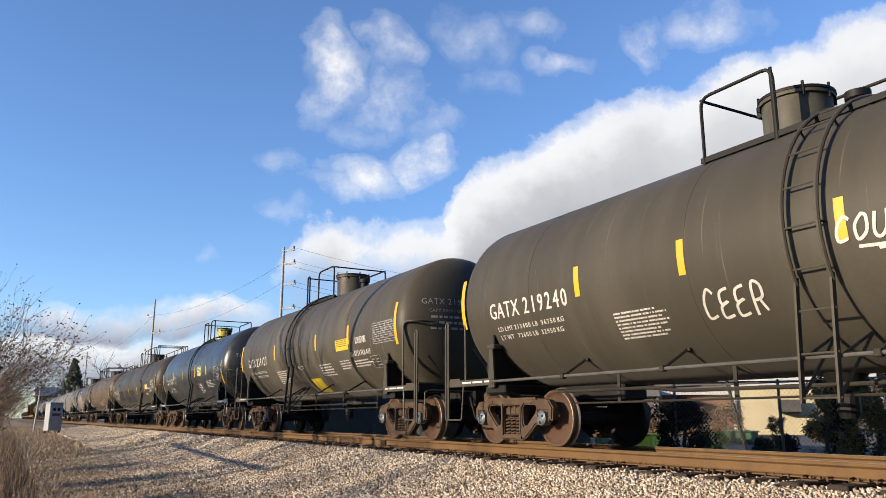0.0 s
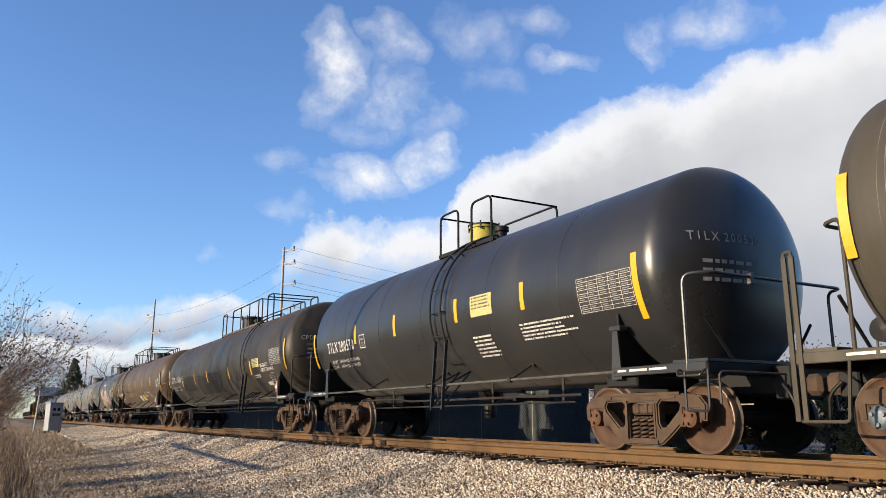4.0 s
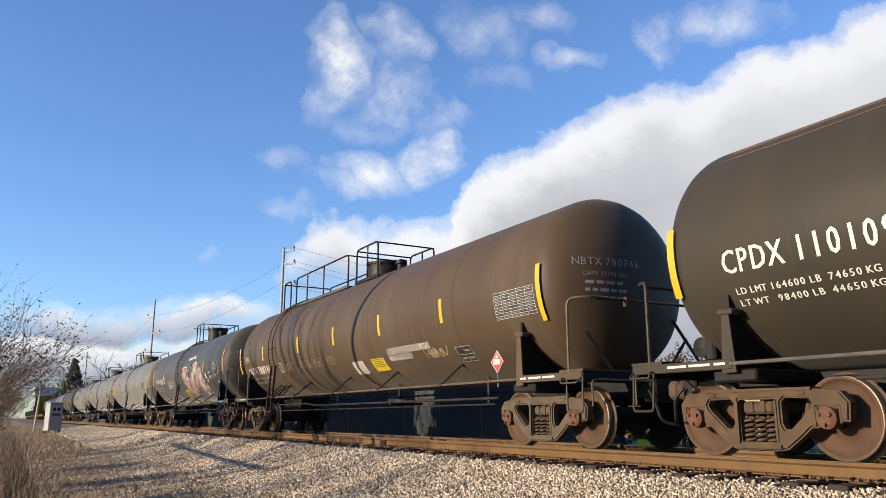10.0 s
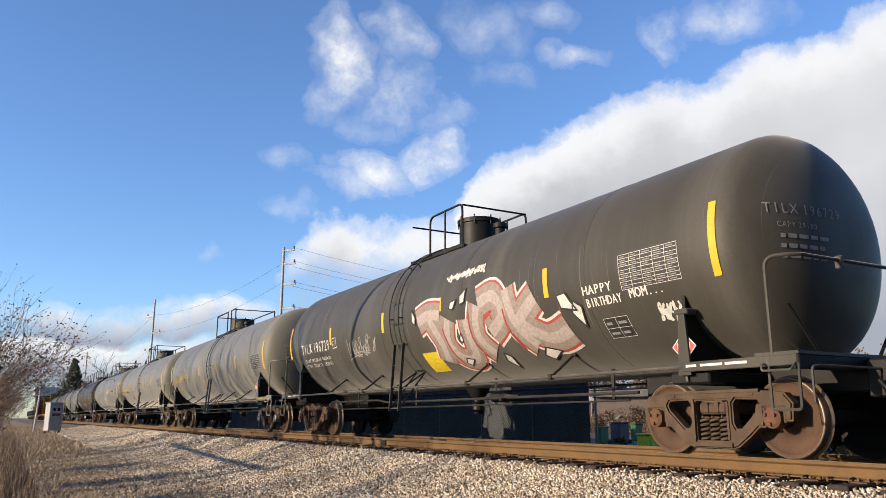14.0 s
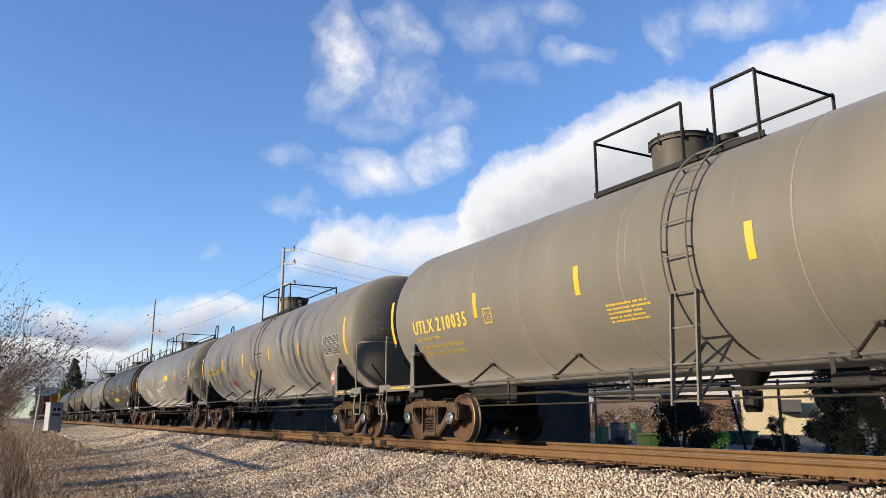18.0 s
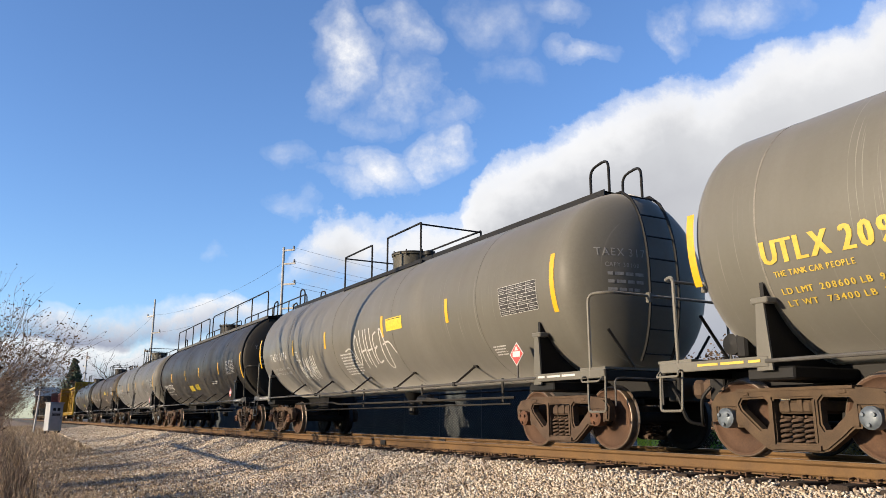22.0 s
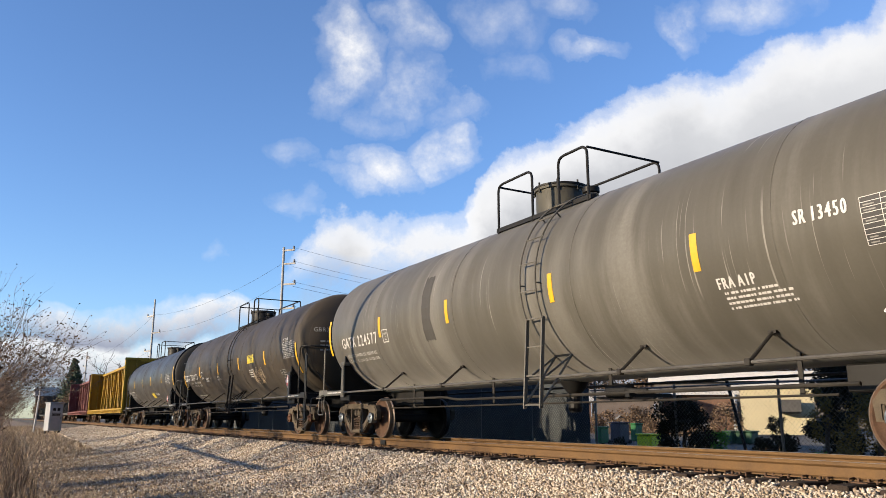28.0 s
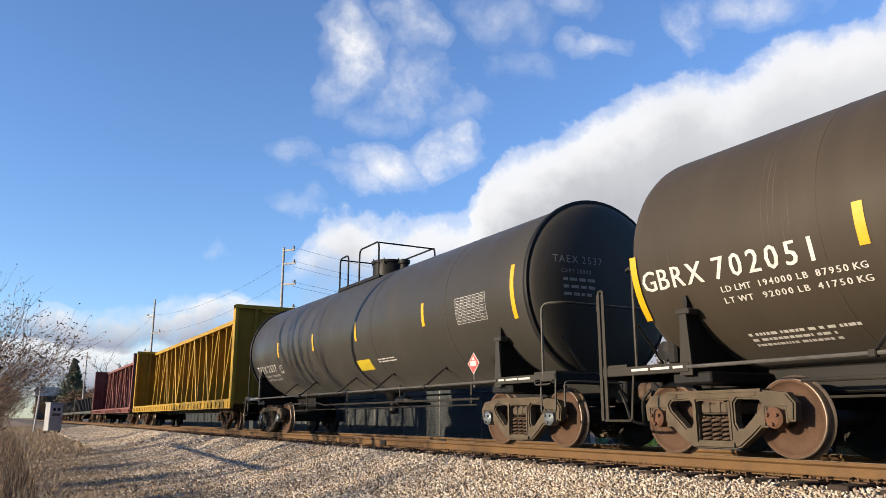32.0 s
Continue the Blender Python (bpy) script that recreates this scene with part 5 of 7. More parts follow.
    for k in range(26):
        a, e = rnd.uniform(0, 6.28), rnd.uniform(0.05, 1.0)
        rr = rnd.uniform(0.35, 1.0) * (1.0 - 0.45 * e)
        clumps.append((Vector((rx * rr * math.cos(a), rx * rr * math.sin(a), rz * (0.15 + 1.75 * e))), rnd.uniform(0.16, 0.34) * rx))
    tips = []
    for k in range(n):
        c, r = clumps[k % len(clumps)]
        v = Vector((rnd.gauss(0, 1), rnd.gauss(0, 1), rnd.gauss(0, 1))).normalized() * r * rnd.uniform(0.4, 1.15)
        tips.append((c + v, v))
    part("foliage", leaf_mesh(tips, seed, 1, size, 0.02, leaves), leaves, b)
    return b


def conifer(x, y, tall, wide, seed, label, group="trees along the horizon"):
    rnd = random.Random(seed)
    t = thing("conifer", Geo().lathe([(-1.0, tall * 0.018), (tall, 0.02)], "z", 8), BARK, label, "tree", at=Matrix.Translation((x, y, 0)), group=group)
    tips = []
    k = 0
    z = tall * 0.12
    while z < tall:
        r = wide * (1 - (z / tall)) ** 0.85 * rnd.uniform(0.75, 1.1) + 0.1
        for i in range(9):
            a = rnd.uniform(0, 6.28)
            for s in (0.35, 0.6, 0.8, 1.0):
                tips.append((Vector((r * s * math.cos(a), r * s * math.sin(a), z - r * s * 0.22)), Vector((0, 0, 1))))
        z += tall * 0.028
    part("needles", leaf_mesh(tips, seed, 5, tall * 0.035, tall * 0.012, CONIFER), CONIFER, t)
    return t


# bare shrubs on the near side, down the bank
for i, (bx, by, tall, sp, sd) in enumerate([(-13.5, -11.0, 4.3, 0.85, 5), (-16.5, -11.0, 5.0, 0.85, 6), (-20.0, -11.1, 5.7, 0.85, 8), (-26.0, -11.0, 6.2, 0.85, 7), (-38.0, -11.0, 6.6, 0.8, 9)]):
    bush(bx, by, float(slope_z(np.array([bx]), np.array([by]))[0]), sd, tall, sp, "bare reddish-brown shrub with a few withered leaves", DRYLEAF, 1, 0.048 if i < 3 else 0.06, 4, 0.030, 0.04, lean=(-0.64, 0.05), stems=5, clear=(2.5, 2.5))


for i, (bx, by, tall, sd) in enumerate([(-17.0, -9.75, 1.5, 51), (-22.0, -9.6, 1.7, 52), (-28.0, -9.6, 1.9, 53), (-36.0, -9.4, 2.3, 54), (-47.0, -9.2, 3.2, 55), (-60.0, -8.9, 4.4, 56), (-72.0, -8.6, 4.8, 58), (-88.0, -8.2, 5.2, 57), (-105.0, -7.6, 5.6, 59)]):
    bush(bx, by, float(slope_z(np.array([bx]), np.array([by]))[0]), sd, tall, 0.7, "low tangled bare brush beside the track", DRYLEAF, 2, 0.06, 4, 0.03, 0.05, stems=5, name="brush")

# bare thicket beyond the path, whose twigs dapple bank and train
THICK = []
for i, (bx, by) in enumerate([(-22.5, -14.0), (-27.0, -15.5), (-31.0, -14.2), (-35.0, -15.6), (-39.5, -14.4)]):
    if i < 2:
        THICK.append(bush(bx, by, -1.4, 81 + i, 9.5, 0.36, "tall bare thicket of upright stems beyond the path", None, levels=3, trunk=0.085, stems=5, name="thicket", group="bare thicket beyond the path", fork=(2, 3), wide=2.2))
    else:
        copy_thing(THICK[i % 2], pose(bx, by, -1.4, 0, 0, 70.0 * i))

# leaning bare tree beyond the camera whose limbs throw their shade over bank and train
def shade_tree():
    y0 = -10.4
    t = thing("leaning_tree", None, None, "bare tree with leaning trunk standing across the path", "tree", at=Matrix.Translation((0, 0, 0)))
    d = -to_sun
    def back(px, py, pz):
        k = (y0 - py) / d.y
        return Vector((px + d.x * k, y0, pz + d.z * k))
    line = [back(-17.9, -4.8, -1.04), back(-18.2, -3.9, -0.94), back(-17.8, -2.6, -0.64), back(-17.25, -1.45, -0.28), back(-17.2, -1.22, 1.66), back(-16.86, -1.51, 2.43), back(-16.33, -1.31, 3.30), back(-16.09, -1.05, 3.63)]
    foot = Vector((line[0].x - 0.25, y0, -1.5))
    top = line[-1] + (line[-1] - line[4]).normalized() * 2.5
    part("trunk", Geo().tube([foot] + line + [top], 0.075, 10), BARK, t)
    limb = [back(-33.0, -2.3, -0.58), back(-30.5, -2.54, -0.62), back(-22.6, -2.88, -0.72), back(-18.3, -2.95, -0.75)]
    part("limb", Geo().tube(limb + [line[2]], 0.055, 8), BARK, t)
    return t


shade_tree()

# far trees on the left
conifer(-262.0, 9.6, 18.0, 6.4, 3, "tall dark conifer far beyond the track")
conifer(-300.0, 26.0, 15.0, 4.0, 5, "dark conifer far beyond the track")
bush(-128.0, 8.5, -0.7, 14, 11.5, 0.9, "bare spreading tree far beyond the track", None, levels=5, trunk=0.24, name="bare_tree", stems=1, group="trees along the horizon", fork=(2, 3))
for i in range(26):
    rnd = random.Random(100 + i)
    x = -190.0 - rnd.uniform(0, 160)
    y = rnd.uniform(7, 75) + max(0, (-x - 200) * 0.1)
    if i % 4 == 0:
        conifer(x, y, rnd.uniform(8, 13), 3.0, 40 + i, "dark conifer in the far tree line")
    else:
        bush(x, y, -0.9, 60 + i, rnd.uniform(8, 12), 0.9, "bare tree in the far tree line", DRYLEAF, 2, 0.3, 4, 0.2, 0.5, name="bare_tree", stems=1, group="trees along the horizon", fork=(2, 3))

for i in range(16):
    rnd = random.Random(500 + i)
    x = -130.0 - 14.0 * i
    bush(x, rnd.uniform(-17, -6) if i % 2 else rnd.uniform(5, 12), -0.9, 700 + i, rnd.uniform(6.5, 9.5), 0.9, "bare tree in the far tree line", DRYLEAF, 3, 0.4, 4, 0.2, 0.5, name="bare_tree", stems=2, group="trees along the horizon", fork=(2, 4))
_pole = thing("marker_pole", Geo().tube([(0, 0, -0.5), (0, 0.35, 6.4)], 0.07, 8), plain("pale_grey_pole_paint", (0.55, 0.55, 0.55), 0.5), "thin pale pole beside the signal cabinet", "pole", at=Matrix.Translation((-67.5, -6.35, -0.8)), smooth=True)
part("pole_cap", Geo().lathe([(6.38, 0.09), (6.5, 0.09), (6.55, 0.03)], "z", 8, (0, 0.35, 0)), M["pipe"], _pole)

# added conifers, out of view, that keep low sky light off the tank heads
KINDS = []
for i in range(30):
    rnd = random.Random(900 + i)
    x = 26.0 + rnd.uniform(0, 9)
    y = -38.0 + 2.2 * i if i < 15 else 8.0 + 2.3 * (i - 15)
    if i < 3:
        KINDS.append(conifer(x, y, rnd.uniform(14, 19), rnd.uniform(3.6, 4.6), 930 + i, "added unseen conifer that blocks low sky light", "trees beside the line"))
    else:
        copy_thing(KINDS[i % 3], pose(x, y, 0, 0, 0, rnd.uniform(0, 360)))

# dry grass and weeds
rs = np.random.RandomState(21)
n = 46000
gx = -6.0 - 50.0 * rs.beta(1.0, 1.5, n)
gy = -4.1 - 7.4 * rs.beta(1.1, 1.5, n)
keep = np.array([noise.noise(Vector((a * 0.55, b * 0.9, 3.0))) for a, b in zip(gx, gy)]) + (-gy - 4.5) * 0.26 > 0.0
gx, gy = gx[keep], gy[keep]
blades("dry_grass", np.stack([gx, gy, slope_z(gx, gy) - 0.005], 1), 0.03, 0.12, STRAW, "short flattened straw-coloured grass on the bank", 5, 0.008, 2.6)
n = 16000
gx = -9.0 - 60.0 * rs.beta(1.0, 1.3, n)
gy = -7.75 - 3.5 * rs.beta(1.0, 1.0, n) + (-gx - 10.0) * 0.003
blades("dead_weeds", np.stack([gx, gy, slope_z(gx, gy) - 0.01], 1), 0.10, 0.38, DEADWEED, "tall brown dead weeds at the foot of the shrubs", 6, 0.006, 0.6)
n = 12000
gx = rs.uniform(-115, -34, n)
gy = -5.0 - 4.8 * rs.beta(1.1, 1.0, n)
blades("tall_dry_grass", np.stack([gx, gy, slope_z(gx, gy) - 0.01], 1), 0.08, 0.30, STRAW, "dry straw-coloured grass farther down the bank", 9, 0.012, 1.6)
n = 2500
gx = rs.uniform(-40, -6, n)
gy = rs.uniform(4.4, 5.8, n)
blades("fence_weeds", np.stack([gx, gy, np.full(n, -0.7)], 1), 0.15, 0.6, DEADWEED, "dry weeds along the foot of the fence", 8, 0.008, 0.7)


# ---------------------------------------------------------------- signal cabinet
def signal_cabinet(x, y, z):
    grey = dusty("pale_grey_cabinet_paint", (0.50, 0.51, 0.53), (0.38, 0.39, 0.41), 1.5, 0.5)
    w, d, h = 0.50, 0.36, 2.15
    c = thing("signal_cabinet", Geo().box(-d, d, -w, w, 0.14, h, 0.03), grey, "pale grey steel trackside signal cabinet on feet", "signal cabinet", at=pose(x, y, z, 0, 0, 24))
    part("roof", Geo().box(-d - 0.06, d + 0.06, -w - 0.06, w + 0.06, h, h + 0.07, 0.02), grey, c)
    for sx in (-1, 1):
        for sy in (-1, 1):
            part("foot", Geo().box(sx * (d - 0.12) - 0.06, sx * (d - 0.12) + 0.06, sy * (w - 0.12) - 0.06, sy * (w - 0.12) + 0.06, -0.15, 0.14), M["black"], c)
    part("door", Geo().box(d, d + 0.03, -w + 0.08, w - 0.08, 0.25, h - 0.1, 0.01), grey, c)
    for i in (0, 1):
        part("warning_label", Geo().box(d + 0.031, d + 0.036, -0.28 + 0.32 * i, -0.06 + 0.32 * i, 1.60, 1.82), M["black"], c)
    for i in range(3):
        part("notice_line", Geo().box(d + 0.031, d + 0.036, -0.33, 0.31, 1.22 + i * 0.09, 1.27 + i * 0.09), M["black"], c)
    part("door_handle", Geo().box(d + 0.03, d + 0.08, 0.34, 0.37, 1.0, 1.2, 0.005), M["pipe"], c)
    return c


signal_cabinet(-65.5, -5.15, -0.62)


# ---------------------------------------------------------------- fence, yard and building behind the train
FY = 6.0
LINK = plain("dull_galvanised_wire", (0.20, 0.20, 0.19), 0.5, 0.6)


def chain_geo(x0, x1, z0, z1, step=0.11, r=0.003):
    """Woven wire: two sets of slanting wires as thin flat strips."""
    g = Geo()
    h = z1 - z0
    for s in (1, -1):
        x = x0 - h
        while x < x1 + h:
            a, b = (x, z0), (x + s * h, z1)
            pts = []
            for t in (0.0, 1.0):
                pts.append((a[0] + (b[0] - a[0]) * t, a[1] + (b[1] - a[1]) * t))
            (xa, za), (xb, zb) = pts
            def clip(xl):
                return za + (zb - za) * (xl - xa) / (xb - xa)
            for xl in (x0, x1):
                if (xa < xl) != (xb < xl):
                    zz = clip(xl)
                    if (xa < x0) or (xa > x1):
                        xa, za = xl, zz
                    else:
                        xb, zb = xl, zz
            if x0 - 1e-6 <= min(xa, xb) and max(xa, xb) <= x1 + 1e-6:
                n = 0.707 * r
                o = 0.006 * s
                g.add([(xa - n, o, za + n * s), (xa + n, o, za - n * s), (xb + n, o, zb - n * s), (xb - n, o, zb + n * s)], [(0, 1, 2, 3)])
            x += step
    return g


fence = thing("chain_link_fence", None, None, "chain-link fence with dark privacy cloth on part of it", "fence", at=Matrix.Translation((0, FY, 0)))
FABRIC = dusty("dark_privacy_cloth", (0.072, 0.085, 0.092), (0.034, 0.041, 0.046), 1.2, 0.9)
for i in range(21):
    x = -62.0 + 3.0 * i
    part("fence_post", Geo().tube([(x, 0.04, -0.9), (x, 0.04, 1.85 if x < -16 else 1.28)], 0.032, 8), LINK, fence)
for x0, x1, zr in ((-110.0, -17.2, 1.80), (-17.2, 1.0, 1.22)):
    part("top_rail", Geo().tube([(x0, 0.04, zr), (x1, 0.04, zr)], 0.022, 6), LINK, fence)
part("wire_mesh", chain_geo(-38.0, 1.0, -0.66, 1.2), LINK, fence)


def cloth_geo(x0, x1):
    g = Geo()
    nx, nz = 160, 8
    for j in range(nz + 1):
        for i in range(nx + 1):
            x, z = x0 + (x1 - x0) * i / nx, -0.64 + 2.4 * j / nz
            g.v.append((x, 0.02 + 0.02 * noise.noise(Vector((x * 1.1, z * 1.3, 0))), z))
    g.f = [(j * (nx + 1) + i, j * (nx + 1) + i + 1, (j + 1) * (nx + 1) + i + 1, (j + 1) * (nx + 1) + i) for j in range(nz) for i in range(nx)]
    return g


part("privacy_cloth", cloth_geo(-110.0, -17.25), FABRIC, fence, "dark blue-grey cloth", smooth=True)
part("leaning_post", Geo().tube([(-12.25, 0.5, -0.7), (-12.75, 0.5, 1.35)], 0.04, 8), M["black"], fence)


def yard_bin(x, y, z, sx, sy, sz, mat, label, lid=True):
    g = Geo()
    b = thing("waste_bin", Geo().box(-sx / 2, sx / 2, -sy / 2, sy / 2, 0.05, sz, 0.04), mat, label, "bin", at=Matrix.Translation((x, y, z)), group="bins in the yard")
    part("lid", Geo().box(-sx / 2 - 0.03, sx / 2 + 0.03, -sy / 2 - 0.03, sy / 2 + 0.03, sz, sz + 0.06, 0.02), mat, b)
    for s in (-1, 1):
        part("bin_wheel", Geo().lathe([(-0.03, 0.0), (-0.03, 0.09), (0.03, 0.09), (0.03, 0.0)], "x", 12, (s * sx / 2, sy / 2, 0.09)), M["black"], b)
    part("bin_handle", Geo().tube([(-sx / 2, sy / 2 + 0.05, sz), (sx / 2, sy / 2 + 0.05, sz)], 0.015, 6), M["black"], b)
    return b


LIMEP = plain("lime_plastic", (0.95, 1.0, 0.02), 0.45)
GREENP = plain("green_plastic", (0.03, 0.20, 0.06), 0.45)
DGREEN = plain("dark_green_plastic", (0.015, 0.085, 0.035), 0.5)


GZ = -0.7
PURPLE = plain("purple_grey_plastic", (0.09, 0.07, 0.085), 0.5)
yard_bin(-22.52, 13.43, GZ, 0.78, 0.6, 0.50, LIMEP, "lime green wheeled bin behind the fence")
yard_bin(-27.13, 15.06, GZ, 0.42, 0.5, 0.72, GREENP, "green wheeled bin behind the fence")
yard_bin(-27.34, 16.33, GZ, 0.66, 0.6, 0.92, PURPLE, "dull purple-grey wheeled bin behind the fence")
yard_bin(-29.0, 18.95, GZ, 0.35, 0.5, 0.85, GREENP, "green wheeled bin behind the fence")
for bx, by in ((-23.88, 19.66), (-23.55, 19.94), (-23.24, 20.19)):
    yard_bin(bx, by, GZ, 0.46, 0.5, 0.55, DGREEN, "low dark green bin behind the fence")
dense_bush(-14.08, 6.3, GZ, 31, 0.78, 0.78, EVER, "dark evergreen shrub behind the fence", 12000, 0.055)
dense_bush(-19.25, 8.88, GZ, 36, 0.30, 0.26, EVER, "small dark evergreen shrub behind the fence", 900)
dense_bush(-15.78, 9.48, GZ, 32, 0.46, 0.36, LIME, "yellow-green leafy shrub behind the fence", 2400, 0.06, "leafy_shrub")
dense_bush(-11.38, 6.36, GZ, 33, 0.62, 0.36, EVER, "low dark evergreen shrub behind the fence", 8000, 0.05)
dense_bush(-11.73, 6.86, GZ, 43, 0.25, 0.62, EVER, "pointed dark evergreen shrub behind the fence", 1500, 0.045)
dense_bush(-10.33, 6.51, GZ, 34, 0.28, 0.20, LIME, "bright green leafy shrub behind the fence", 1600, 0.05, "leafy_shrub")
dense_bush(-11.07, 8.66, GZ, 35, 1.05, 1.25, EVER, "tall dark evergreen shrub behind the fence", 18000, 0.065)
dense_bush(-9.68, 7.28, GZ, 37, 0.85, 0.95, GOLD, "golden brown leafy shrub behind the fence", 6500, 0.05, "leafy_shrub")
dense_bush(-9.16, 8.05, GZ, 38, 1.0, 1.2, GOLD, "golden brown leafy shrub behind the fence", 6500, 0.055, "leafy_shrub")
dense_bush(-11.06, 7.58, GZ, 39, 0.42, 0.95, GOLD, "sparse yellowing shrub behind the fence", 1500, 0.045, "leafy_shrub")
for i in range(8):
    dense_bush(-45.3 + 1.75 * i, 29.6 + 0.5 * (i % 3), GZ, 70 + i, 1.45, 0.66 + 0.09 * (i % 4), DRYHEDGE, "brown leafless hedge at the back of the yard", 1500, 0.13, "dry_hedge")
for i in range(16):
    rnd = random.Random(300 + i)
    k, far = i / 15.0, 1.0 + rnd.uniform(0, 0.25)
    _p = ((-77.08 + 27.94 * k) * far, (55.1 + 23.39 * k) * far, GZ)
    bush(*_p, 80 + i, rnd.uniform(8.5, 11), 0.9, "bare brown tree behind the yard", DRYLEAF, 3, 0.35, 4, 0.2, 0.5, name="bare_tree", stems=1, group="trees behind the yard", fork=(3, 4))


def low_building(xa, ya, xb, yb, wall_h, roof_h, wall_mat, roof_mat, label, windows=2, depth=9.0):
    a, b = Vector((xa, ya, GZ)), Vector((xb, yb, GZ))
    w = (b - a).length
    ang = math.degrees(math.atan2(b.y - a.y, b.x - a.x))
    h = thing("low_building", None, None, label, "building", at=pose(a.x, a.y, GZ, 0, 0, ang))
    part("wall", Geo().box(0, w, 0, depth, 0, wall_h), wall_mat, h)
    part("roof", Geo().box(-0.5, w + 0.5, -0.5, depth + 0.5, wall_h, wall_h + roof_h, 0.05), roof_mat, h)
    part("gutter", Geo().box(-0.5, w + 0.5, -0.62, -0.5, wall_h - 0.02, wall_h + 0.12), roof_mat, h)
    for i in range(windows):
        x = w * (i + 0.5) / windows
        f = part("window", Geo().box(x - 0.55, x + 0.55, -0.05, 0.02, wall_h * 0.42, wall_h * 0.85), WTRIM, h)
        part("pane", Geo().box(x - 0.48, x + 0.48, -0.056, -0.051, wall_h * 0.45, wall_h * 0.82), plain("dark_glass", (0.03, 0.035, 0.04), 0.08), f)
    return h


WTRIM = dusty("grey_window_trim", (0.22, 0.21, 0.20), (0.14, 0.135, 0.13), 2.0, 0.8)
DROOF = dusty("grey_shingle_roof", (0.26, 0.25, 0.25), (0.17, 0.165, 0.165), 1.5, 0.85)
CREAM = dusty("cream_rendered_wall", (0.72, 0.64, 0.42), (0.60, 0.53, 0.35), 0.8, 0.85)
BRICK = dusty("brown_brick_wall", (0.28, 0.17, 0.12), (0.17, 0.10, 0.075), 2.0, 0.9)
WROOF = dusty("white_metal_roof", (0.70, 0.70, 0.70), (0.55, 0.55, 0.56), 0.8, 0.6)
GREYW = dusty("grey_block_wall", (0.20, 0.18, 0.165), (0.12, 0.108, 0.10), 1.2, 0.9)
PINKW = dusty("pale_pinkish_siding", (0.24, 0.20, 0.175), (0.16, 0.13, 0.115), 1.2, 0.85)
low_building(-38.07, 37.77, -34.23, 40.68, 3.35, 0.25, CREAM, WROOF, "low cream building with a white roof edge", 0)
low_building(-58.06, 49.31, -42.67, 61.43, 4.7, 0.85, GREYW, WROOF, "long grey building with a white roof edge", 12)
low_building(-49.96, 34.53, -46.79, 37.94, 2.9, 0.6, PINKW, DROOF, "low pale house with a light roof", 0)
low_building(-49.12, 41.28, -44.84, 45.16, 3.1, 0.3, BRICK, WROOF, "low brown brick building with a pale roof", 0)
low_building(-81.31, 40.53, -72.35, 52.97, 3.0, 1.0, BRICK, WROOF, "long low brick building behind the fence", 7)
_far = thing("low_building", Geo().box(-410, -396, 4.5, 19.0, -0.9, 10.2), dusty("dark_far_wall", (0.07, 0.06, 0.055), (0.045, 0.04, 0.035), 0.4, 0.9), "long dark building with a white upper band far down the line", "building")
part("roof", Geo().box(-412, -395.5, 3.6, 19.6, 10.2, 14.2), WROOF, _far, "white upper band")
_p = (-33.28, 31.35, GZ)
thing("bollard_post", Geo().lathe([(0, 0.16), (2.6, 0.16)], "z", 14), M["white"], "white round post in the yard", "post", at=Matrix.Translation(_p), smooth=True)
_p = (-34.92, 38.95, GZ + 1.55)
_ac = thing("wall_unit", Geo().box(-0.75, 0.75, -0.35, 0.35, 0.0, 0.85, 0.03), M["pipe"], "grey metal equipment box on the cream wall", "equipment box", at=pose(*_p, 0, 0, 35))
part("support_bracket", Geo().box(-0.6, 0.6, 0.0, 1.2, -0.1, 0.0), M["pipe"], _ac)


def parked_car(x, y, paint, label):
    z = GZ
    c = thing("parked_car", None, None, label, "car", at=pose(x, y, z, 0, 0, 35), group="cars parked in the yard")
    body = [(-2.2, 0.35), (-2.25, 0.7), (-1.6, 0.85), (-1.0, 1.38), (0.7, 1.42), (1.35, 0.92), (2.15, 0.78), (2.25, 0.4)]
    part("body", Geo().prism(body, -0.85, 0.85), paint, c)
    part("side_window", Geo().prism([(-1.35, 0.90), (-0.92, 1.30), (0.62, 1.33), (1.1, 0.93)], -0.86, -0.852), plain("car_glass", (0.02, 0.022, 0.025), 0.08), c)
    for wx in (-1.4, 1.4):
        for wy in (-0.86, 0.66):
            t = part("wheel", Geo().lathe([(0.0, 0.0), (0.0, 0.32), (0.2, 0.32), (0.2, 0.0)], "y", 20, (wx, wy, 0.32)), M["black"], c)
    return c


parked_car(-41.6, 35.4, plain("white_car_paint", (0.40, 0.40, 0.40), 0.25), "white car parked in the yard")
parked_car(-47.4, 36.2, plain("silver_car_paint", (0.35, 0.36, 0.38), 0.25), "silver car parked in the yard")


def guard_set(car, c, x0, xa, xb, x1, zp, high=0.88, y=0.78, mat=None, square=False, posts=()):
    """Guard rails round the top platform, open at the ladder between xa and xb on the near side."""
    mat = mat or M["black"]
    r = 0.024
    bent = 0.02 if square else 0.16
    for a, b in ((x0, xa), (xb, x1)):
        if b - a > 0.1:
            part("guard_rail", Geo().tube(rounded([(a, -y, zp - 0.08), (a, -y, zp + high), (b, -y, zp + high), (b, -y, zp - 0.08)], min(bent, (b - a) * 0.45)), r, 7), mat, car)
    part("guard_rail", Geo().tube(rounded([(x0, y, zp - 0.08), (x0, y, zp + high), (x1, y, zp + high), (x1, y, zp - 0.08)], bent), r, 7), mat, car)
    for x in (x0, x1):
        part("end_rail", Geo().tube([(x, -y, zp + high - 0.03), (x, y, zp + high - 0.03)], 0.02, 6), mat, car)
